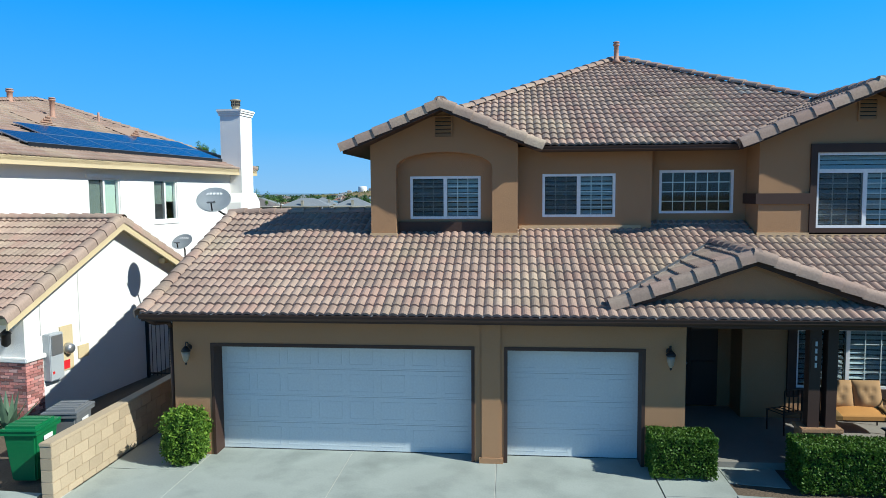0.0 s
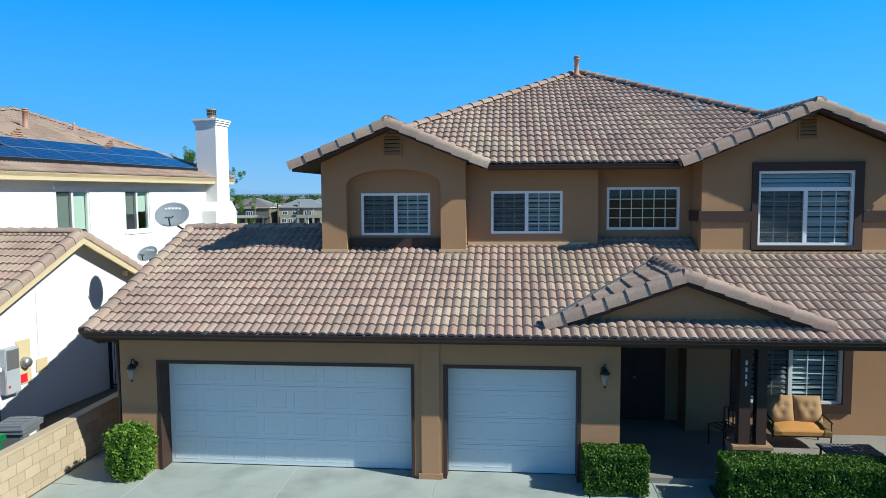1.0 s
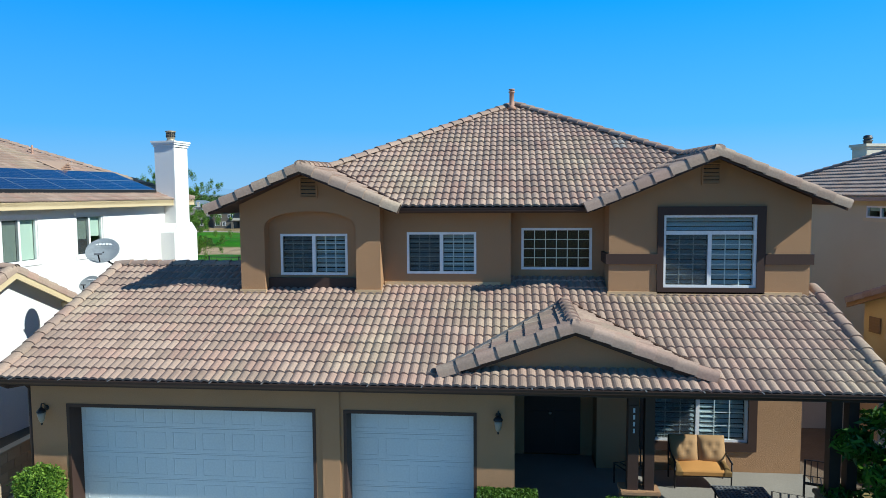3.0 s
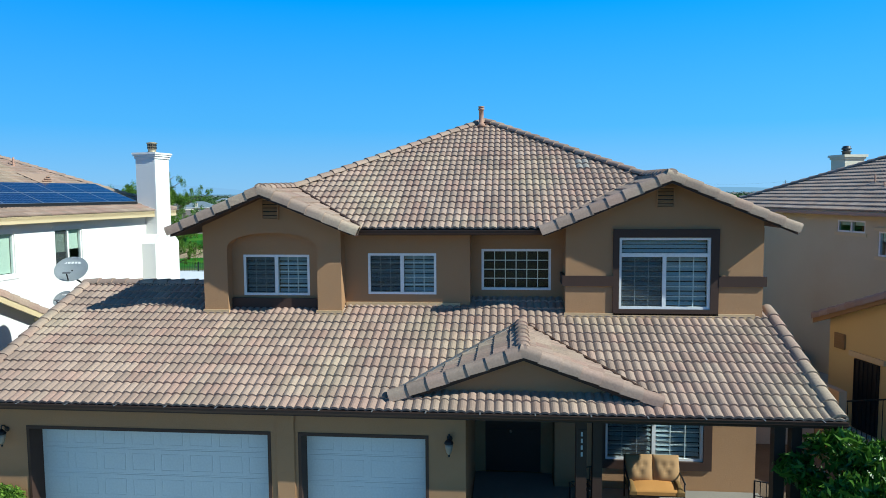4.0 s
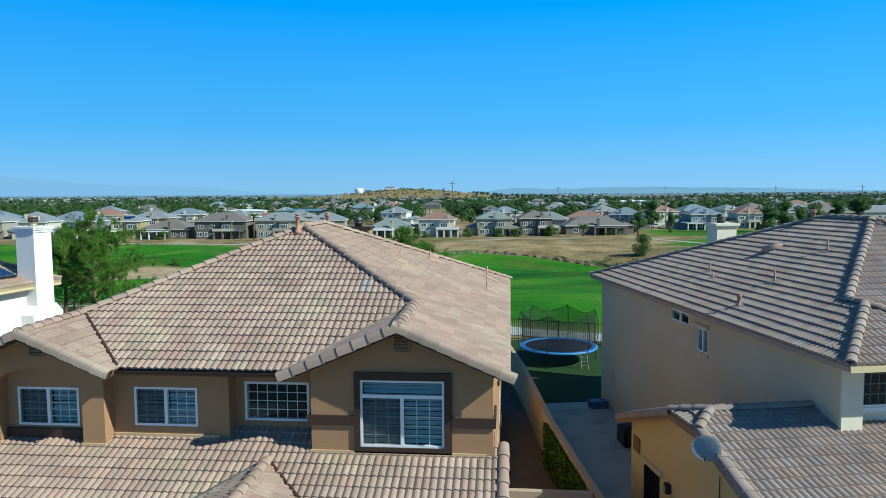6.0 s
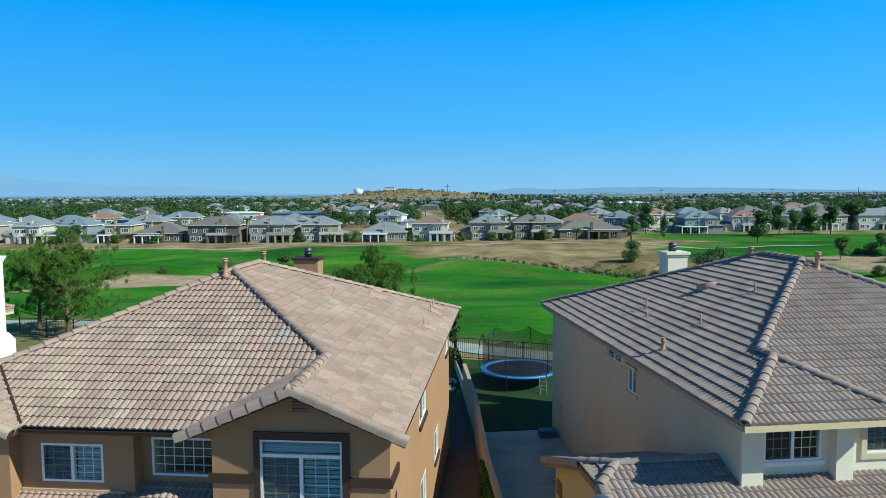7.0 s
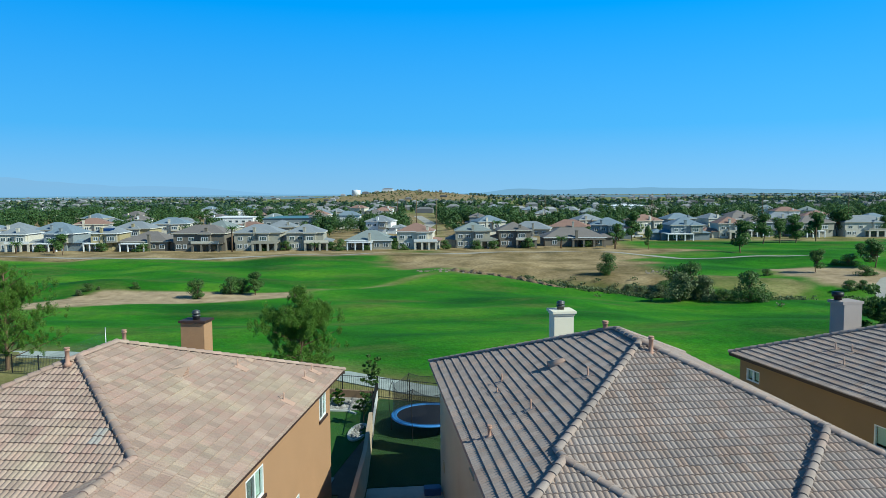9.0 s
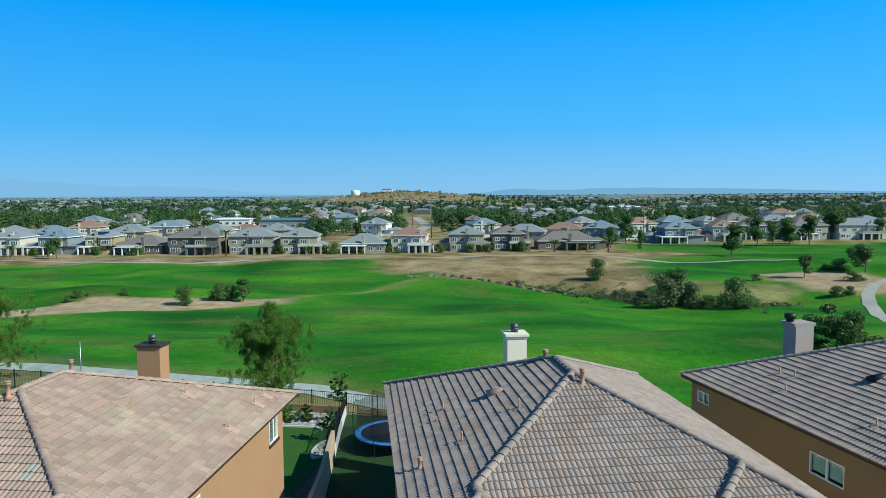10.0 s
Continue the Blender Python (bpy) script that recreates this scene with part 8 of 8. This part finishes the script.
# ---- trees and shrubs of the turf ----
def rough_tree_mesh(name, seed, tall, spread, mat, n=420, size=0.55, trunk=0.22, bare=0.3):
    """A small tree for the middle distance, its base at the origin; trunk and crown as two meshes."""
    r = random.Random(seed)
    bm = bmesh.new()
    tube(bm, (0, 0, -0.3), (r.uniform(-0.2, 0.2), 0, tall * 0.5), trunk, trunk * 0.6, 7)
    pts, ways = [], []
    for k in range(11):
        a = k * 2.4
        zz = tall * (bare + (1 - bare) * r.uniform(0.1, 0.9))
        rad = spread * r.uniform(0.3, 0.6)
        reach = spread * r.uniform(0.1, 0.62) * (1.15 - 0.5 * zz / tall)
        c = Vector((math.cos(a) * reach, math.sin(a) * reach, zz))
        tube(bm, (0, 0, tall * bare * 0.8), c, trunk * 0.3, 0.03, 5, caps=False)
        pts.append(in_ball(n // 11, c, (rad, rad, rad * 0.7), 0.45))
        ways.append(pts[-1] - np.array(c) * 0.75)
    tm = bpy.data.meshes.new("trunk")
    bm.to_mesh(tm)
    bm.free()
    tm.materials.append(M["bark"])
    v, f = leaf_mesh(np.concatenate(pts), rng.uniform(size * 0.6, size * 1.3, sum(len(p) for p in pts)), 1.5, facing=np.concatenate(ways))
    cm = bpy.data.meshes.new("crown")
    cm.from_pydata(v.tolist(), [], f)
    cm.materials.append(mat)
    return tm, cm


KINDS = {
    "tree": [rough_tree_mesh("t", s, 1.0, 0.42, M["tree"], 3600, 0.038, 0.025, 0.25) for s in (1, 2, 3)],
    "bush": [rough_tree_mesh("b", s, 1.0, 0.62, M["tree"], 3600, 0.040, 0.02, 0.02) for s in (4, 5, 6)],
    "sage": [rough_tree_mesh("g", s, 1.0, 0.66, M["sage"], 3600, 0.040, 0.02, 0.02) for s in (7, 8)],
}


def place(kind, px, d, tall, i, label, wide=1.0, category=None):
    tm, cm = KINDS[kind][i % len(KINDS[kind])]
    x, y = from_along(px_l(px, d), d)
    ob = thing("tree" if kind == "tree" else "bush", pose(x, y, height(x, y) - 0.1, 0, 0, i * 77) @ Matrix.Diagonal((tall * wide, tall * wide, tall, 1)), label, category or ("tree" if kind == "tree" else "bush"))
    shared("trunk", tm, ob, Matrix())
    shared("crown", cm, ob, Matrix())


LOOK = {"tree": "dark green spreading tree", "bush": "dense dark green bush", "sage": "pale grey-green bush"}


def stand(rows, where, first):
    for i, (kind, px, d, tall, wide) in enumerate(rows):
        place(kind, px, d, tall, first + i, "%s standing %s" % (LOOK[kind], where), wide)


stand([("sage", 115, 123, 1.3, 1.1), ("bush", 132, 126, 1.5, 1.4), ("sage", 152, 127, 0.7, 1.3), ("bush", 218, 128.5, 1.5, 1.0), ("bush", 325, 120.5, 3.4, 1.0), ("bush", 385, 124.5, 3.3, 1.1), ("tree", 430, 124, 4.2, 1.1), ("bush", 407, 125, 2.9, 1.0)], "on the sand bank", 0)
stand([("bush", 1060, 157, 5.0, 0.85), ("bush", 1180, 141, 5.6, 1.1), ("bush", 1207, 141, 6.0, 0.9), ("bush", 1160, 138, 4.0, 1.2), ("sage", 1186, 126, 5.8, 1.0), ("sage", 1232, 126, 4.6, 0.9), ("bush", 1313, 122, 5.8, 1.0), ("sage", 1210, 128, 3.6, 1.1), ("bush", 1262, 128, 2.4, 1.6), ("sage", 1150, 132, 2.6, 1.5),
       ("bush", 1285, 127, 2.2, 1.6), ("sage", 1120, 140, 2.2, 1.7), ("sage", 920, 158, 2.0, 1.6), ("bush", 1340, 125, 1.8, 1.8), ("sage", 1095, 143, 2.0, 1.8)], "along the dry creek", 20)
stand([("bush", 1345, 160, 1.8, 1.3), ("tree", 1432, 161, 5.2, 1.1), ("bush", 1492, 178, 3.2, 1.6), ("tree", 1514, 200, 4.6, 1.3), ("tree", 1536, 174, 7.0, 1.1), ("bush", 1522, 152, 2.4, 1.7), ("bush", 1490, 138, 2.2, 1.4), ("bush", 1512, 138, 2.0, 1.2), ("bush", 1466, 180, 1.6, 1.6)], "beside a sand patch", 40)
stand([("tree", 1304, 221, 10.5, 1.0), ("tree", 1340, 262, 11.5, 0.95), ("tree", 1372, 265, 9.5, 0.9), ("tree", 1398, 267, 11.0, 1.0), ("tree", 1437, 274, 11.5, 1.0), ("tree", 1478, 305, 12.5, 1.25), ("tree", 1113, 284, 12.0, 0.85), ("tree", 1086, 262, 8.0, 1.0), ("tree", 1138, 238, 8.0, 0.5), ("tree", 1560, 300, 9.0, 1.0),
       ("tree", 97, 229, 7.0, 1.1), ("bush", 1072, 262, 5.0, 1.0)], "on the far turf", 60)
stand([("bush", 60, 246, 3.0, 1.3), ("bush", 592, 244, 4.2, 1.0), ("bush", 497, 246, 3.5, 1.1), ("bush", 780, 248, 3.4, 1.1), ("bush", 1400, 290, 4.0, 1.0), ("bush", 576, 247, 3.0, 1.4), ("bush", 460, 246, 2.0, 2.0), ("bush", 705, 246, 2.2, 1.6), ("bush", 865, 248, 3.0, 1.5), ("bush", 925, 250, 4.0, 1.2),
       ("bush", 240, 245, 3.2, 1.6), ("bush", 170, 246, 3.2, 1.6), ("bush", 640, 246, 2.0, 1.8), ("bush", 835, 247, 3.4, 1.3), ("bush", 1030, 254, 2.6, 1.6), ("bush", 690, 250, 4.4, 0.9)], "by the far garden walls", 80)


def palm(px, d, tall, label):
    x, y = from_along(px_l(px, d), d)
    ob = thing("palm_tree", pose(x, y, height(x, y) - 0.1), label, "palm")
    bm = bmesh.new()
    tube(bm, (0, 0, 0), (0.1, 0, tall), 0.3, 0.22, 8)
    part("trunk", bm, M["bark"], ob)
    bm = bmesh.new()
    for k in range(34):
        a, drop = k * 2.4, (k / 34) * 1.7 - 0.5
        prev = None
        for s in range(6):
            t = s / 5
            rr_ = 2.3 * t
            c = Vector((0.1 + math.cos(a) * rr_ * math.cos(drop * 0.5), math.sin(a) * rr_ * math.cos(drop * 0.5), tall + 0.7 * math.sin(t * 2.2) - drop * 1.5 * t * t))
            n = Vector((-math.sin(a), math.cos(a), 0)) * 0.28 * (1 - t * 0.8)
            row = (bm.verts.new(c + n - Vector((0, 0, 0.1))), bm.verts.new(c), bm.verts.new(c - n - Vector((0, 0, 0.1))))
            if prev:
                bm.faces.new((prev[0], prev[1], row[1], row[0]))
                bm.faces.new((prev[1], prev[2], row[2], row[1]))
            prev = row
    part("crown", bm, M["tree"], ob)


for px, d, tall in ((401, 240, 8.0), (18, 240, 3.2), (85, 240, 4.0), (984, 248, 3.4), (1080, 244, 4.6), (548, 244, 2.2), (872, 300, 7.0)):
    palm(px, d, tall, "palm tree with a shaggy crown by the houses")

# creek bank scrub
pts = []
for k in range(320):
    l = rr.uniform(15, 66)
    d = creek(l) + rr.gauss(-4, 4.5)
    x, y = from_along(l, d)
    pts.append(in_ball(30, (x, y, height(x, y) + 0.3), (0.9, 0.9, 0.55), 0.2))
pts = np.concatenate(pts)
v, f = leaf_mesh(pts, rng.uniform(0.16, 0.34, len(pts)), 1.8)
ob = part_mesh("creek_scrub", v.tolist(), f, M["sage"], None)
tagged(ob, "low grey-green scrub along the dry creek", "scrub", kind="stuff")

# broken earth bank at the creek's head
verts, faces, prev = [], [], None
for k in range(70):
    l = -1.5 + k * 0.36
    d = 166.5 - 0.93 * (l + 1.5) + 0.9 * noise.noise((l * 0.8, 0.0, 4.0))
    h = 0.85 * (0.35 + abs(noise.noise((l * 0.5, 2.0, 4.0))) * 1.4) * smooth(-1.5, 1.5, l) * (1 - smooth(19, 23.5, l))
    row = len(verts)
    for dl, dd, z in ((0.0, 3.2, -0.1), (0.0, 1.2, h), (0.15, 0.5, h * 0.95), (-0.1, 0.15, h * 0.45), (0.1, -0.5, -0.15)):
        x, y = from_along(l + dl, d + dd + 0.25 * noise.noise((l * 2.0, z, 1.0)))
        verts.append((x, y, height(x, y) + z))
    if prev is not None:
        faces += [(prev + i, row + i, row + i + 1, prev + i + 1) for i in range(4)]
    prev = row
ob = part_mesh("creek_bank", verts, faces, surface("raw_earth", (0.20, 0.135, 0.075), 0.95, 0.35, 0.8, 8, 1.0, 0.15, grain_vary=0.5), None)
tagged(ob, "broken brown earth bank of the dry creek", "bank", kind="structure")

# stones at the creek's head
verts, faces = [], []
for k in range(90):
    l = rr.uniform(-8, 20) if k < 50 else rr.uniform(44, 54)
    d = creek(l) - 5 + rr.gauss(0, 1.4) if k < 50 else 163 + rr.gauss(0, 2)
    x, y = from_along(l, d)
    z, q, b = height(x, y), rr.uniform(0.12, 0.38), len(verts)
    for dx, dy, dz in ((-1, -1, -0.3), (1, -1, -0.3), (1, 1, -0.3), (-1, 1, -0.3), (-0.5, -0.6, 0.7), (0.7, -0.4, 0.6), (0.4, 0.6, 0.8), (-0.6, 0.5, 0.6)):
        verts.append((x + dx * q * rr.uniform(0.8, 1.3), y + dy * q, z + dz * q * rr.uniform(0.7, 1.1)))
    faces += [tuple(b + i for i in f) for f in ((0, 1, 5, 4), (1, 2, 6, 5), (2, 3, 7, 6), (3, 0, 4, 7), (4, 5, 6, 7))]
ob = part_mesh("creek_stones", verts, faces, surface("pale_stone", (0.20, 0.165, 0.125), 0.9, 0.3, 1.5, pieces=0.35), None)
tagged(ob, "scattered pale stones at the dry creek", "stones", kind="stuff")


# the town's trees
def grove(px0, px1, d0, d1, count, tall, pts, siz, ways):
    for k in range(count):
        d, px = rr.uniform(d0, d1), rr.uniform(px0, px1)
        if 712 < px < 775 and d < 640:
            continue
        high = tall * rr.uniform(0.55, 1.15)
        x, y = from_along(px_l(px, d), d)
        w = high * (0.1 if rr.random() < 0.05 else rr.uniform(0.34, 0.55))
        n, s = (210, 0.6) if d < 420 else ((130, 0.9) if d < 700 else (40, 1.7))
        c = (x, y, height(x, y) + high * 0.52)
        pts.append(in_ball(n, c, (w, w, high * 0.5), 0.55))
        for q in range(3):
            pts.append(in_ball(n // 4, (x + rr.uniform(-w, w) * 0.7, y + rr.uniform(-w, w) * 0.7, c[2] + high * rr.uniform(-0.1, 0.3)), (w * 0.5, w * 0.5, high * 0.22), 0.5))
        m = n + 3 * (n // 4)
        ways.append(np.concatenate(pts[-4:]) - np.array(c))
        siz.append(rng.uniform(0.6, 1.3, m) * s)


pts, siz, ways = [], [], []
for px0, px1, d0, d1, count, tall in ((-320, 345, 440, 640, 300, 11.0), (-320, 40, 330, 430, 50, 9.0), (40, 340, 350, 430, 40, 7.0), (552, 712, 350, 430, 80, 9.5), (775, 905, 440, 580, 150, 10.0), (345, 560, 520, 720, 130, 9.0),
                                      (1050, 1900, 480, 660, 400, 9.5), (890, 1100, 400, 520, 90, 7.0), (-320, 1900, 310, 900, 420, 6.0), (-320, 1900, 660, 1500, 1500, 7.0)):
    grove(px0, px1, d0, d1, count, tall, pts, siz, ways)
pts, siz = np.concatenate(pts), np.concatenate(siz)
v, f = leaf_mesh(pts, siz, 1.2, facing=np.concatenate(ways))
ob = part_mesh("town_trees", v.tolist(), f, leafy("town_leaf", (0.040, 0.090, 0.026), (0.088, 0.160, 0.042), thin=0.3), None)
tagged(ob, "belts of dark green trees among the far houses", "trees", kind="stuff")
# scrub dotted over the dry hill
pts = []
for k in range(420):
    l, d = rr.gauss(-110, 130), rr.gauss(1820, 110)
    x, y = from_along(l, d)
    pts.append(in_ball(6, (x, y, height(x, y) + 1.0), (2.2, 2.2, 1.2), 0.2))
pts = np.concatenate(pts)
v, f = leaf_mesh(pts, rng.uniform(1.6, 3.2, len(pts)), 1.2)
ob = part_mesh("hill_scrub", v.tolist(), f, M["sage"], None)
tagged(ob, "dark scrub dotted over the dry hill", "scrub", kind="stuff")
# far roofs and sheds, too small to tell apart
verts, faces = [], []
for k in range(800):
    d = 680 + 3300 * rr.random() ** 1.3
    px = rr.uniform(-350, 1900)
    x, y = from_along(px_l(px, d), d)
    w, dp, hh = rr.uniform(8, 18), rr.uniform(8, 12), rr.uniform(2.6, 5.4)
    z, b = height(x, y), len(verts)
    verts += [(x - w / 2, y, z), (x + w / 2, y, z), (x + w / 2, y + dp, z), (x - w / 2, y + dp, z), (x - w / 2, y, z + hh), (x + w / 2, y, z + hh), (x + w / 2, y + dp, z + hh), (x - w / 2, y + dp, z + hh),
              (x - w / 4, y + dp / 2, z + hh + 2), (x + w / 4, y + dp / 2, z + hh + 2)]
    faces += [tuple(b + i for i in q) for q in ((0, 1, 5, 4), (1, 2, 6, 5), (3, 0, 4, 7), (4, 5, 9, 8), (5, 6, 9), (6, 7, 8, 9), (7, 4, 8))]
ob = part_mesh("town_roofs", verts, faces, surface("far_town", (0.15, 0.15, 0.15), 0.9, 0.3, 0.02, 0.3, 0, pieces=0.45, tint=(0.42, 0.42, 0.42), tint_amount=0.5), None)
tagged(ob, "small pale houses of the distant town", "houses", kind="stuff")
pts, siz = [], []
for k in range(5200):
    d = 800 + 2600 * rr.random() ** 1.4
    px = rr.uniform(-350, 1900)
    if noise.noise((px * 0.004, d * 0.0022, 7.0)) < -0.12 or (470 < px < 830 and d > 1300):
        continue
    x, y = from_along(px_l(px, d), d)
    tall = rr.uniform(4, 7.5)
    pts.append(in_ball(8, (x, y, height(x, y) + tall * 0.5), (tall * 0.6, tall * 0.6, tall * 0.5), 0.2))
    siz.append(rng.uniform(3.0, 6.5, 8))
pts, siz = np.concatenate(pts), np.concatenate(siz)
v, f = leaf_mesh(pts, siz, 1.4)
ob = part_mesh("far_woods", v.tolist(), f, leafy("far_leaf", (0.045, 0.085, 0.055), (0.075, 0.12, 0.075)), None)
tagged(ob, "distant belts of trees on the plain", "woods", kind="stuff")

# parked cars by the far lawn
for px, d, turn in ((1104, 300, 4), (1122, 302, -3), (1062, 300, 90)):
    x, y = from_along(px_l(px, d), d)
    car = thing("car", pose(x, y, height(x, y) + 0.04, 0, 0, turn), "white car parked by the far lawn", "car", "parked cars")
    bm = box_bm(-2.2, 2.2, -0.9, 0.9, 0.3, 0.95)
    bmesh.ops.bevel(bm, geom=bm.edges[:], offset=0.16, segments=2, affect="EDGES")
    part("body", bm, M["white"], car)
    bm = box_bm(-1.4, 0.9, -0.78, 0.78, 0.93, 1.48)
    bmesh.ops.bevel(bm, geom=bm.edges[:], offset=0.2, segments=2, affect="EDGES")
    part("cabin", bm, FAR_GLASS, car)
    for wx in (-1.35, 1.35):
        for wy in (-0.86, 0.86):
            bm = bmesh.new()
            tube(bm, (wx, wy - 0.1, 0.33), (wx, wy + 0.1, 0.33), 0.33, seg=12)
            part("wheel", bm, M["iron"], car)

# distant hills and the plain's end: self-lit cards, haze put into their colour
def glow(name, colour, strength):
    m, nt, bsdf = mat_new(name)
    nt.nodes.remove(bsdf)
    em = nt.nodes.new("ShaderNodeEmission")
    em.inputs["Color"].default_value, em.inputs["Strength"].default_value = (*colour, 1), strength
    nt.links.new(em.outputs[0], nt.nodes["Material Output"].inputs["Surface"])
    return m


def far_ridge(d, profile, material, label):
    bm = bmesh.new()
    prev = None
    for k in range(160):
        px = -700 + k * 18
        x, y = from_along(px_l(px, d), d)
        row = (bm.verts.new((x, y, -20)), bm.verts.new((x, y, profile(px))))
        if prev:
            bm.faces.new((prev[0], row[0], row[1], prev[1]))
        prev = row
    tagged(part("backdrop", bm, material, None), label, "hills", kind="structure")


def mountains(px):
    rise = 125 * math.exp(-((px + 30) / 250) ** 2) + 40 * math.exp(-((px - 330) / 120) ** 2)
    return 10 + rise * (1 + 0.12 * noise.noise((px * 0.02, 0, 0)) + 0.05 * noise.noise((px * 0.08, 1, 0)))


def ridge(px):
    rise = 28 * math.exp(-((px - 1080) / 150) ** 2) + 21 * math.exp(-((px - 1300) / 170) ** 2) + 24 * math.exp(-((px - 915) / 45) ** 2)
    return 9 + rise * (1 + 0.15 * noise.noise((px * 0.03, 0, 0)))


far_ridge(4600, mountains, glow("mountain_haze", (0.255, 0.485, 0.80), 0.88), "self-lit card of pale blue hazy mountains far beyond the plain")
far_ridge(4500, ridge, glow("ridge_haze", (0.22, 0.42, 0.66), 0.86), "self-lit card of a pale blue line of distant hazy hills")
far_ridge(2450, lambda px: 4.2 + 1.2 * noise.noise((px * 0.015, 4, 0)) + 0.6 * noise.noise((px * 0.1, 4, 0)), glow("plain_haze", (0.17, 0.28, 0.39), 0.85), "self-lit card coloured as the hazy blue-green end of the plain")
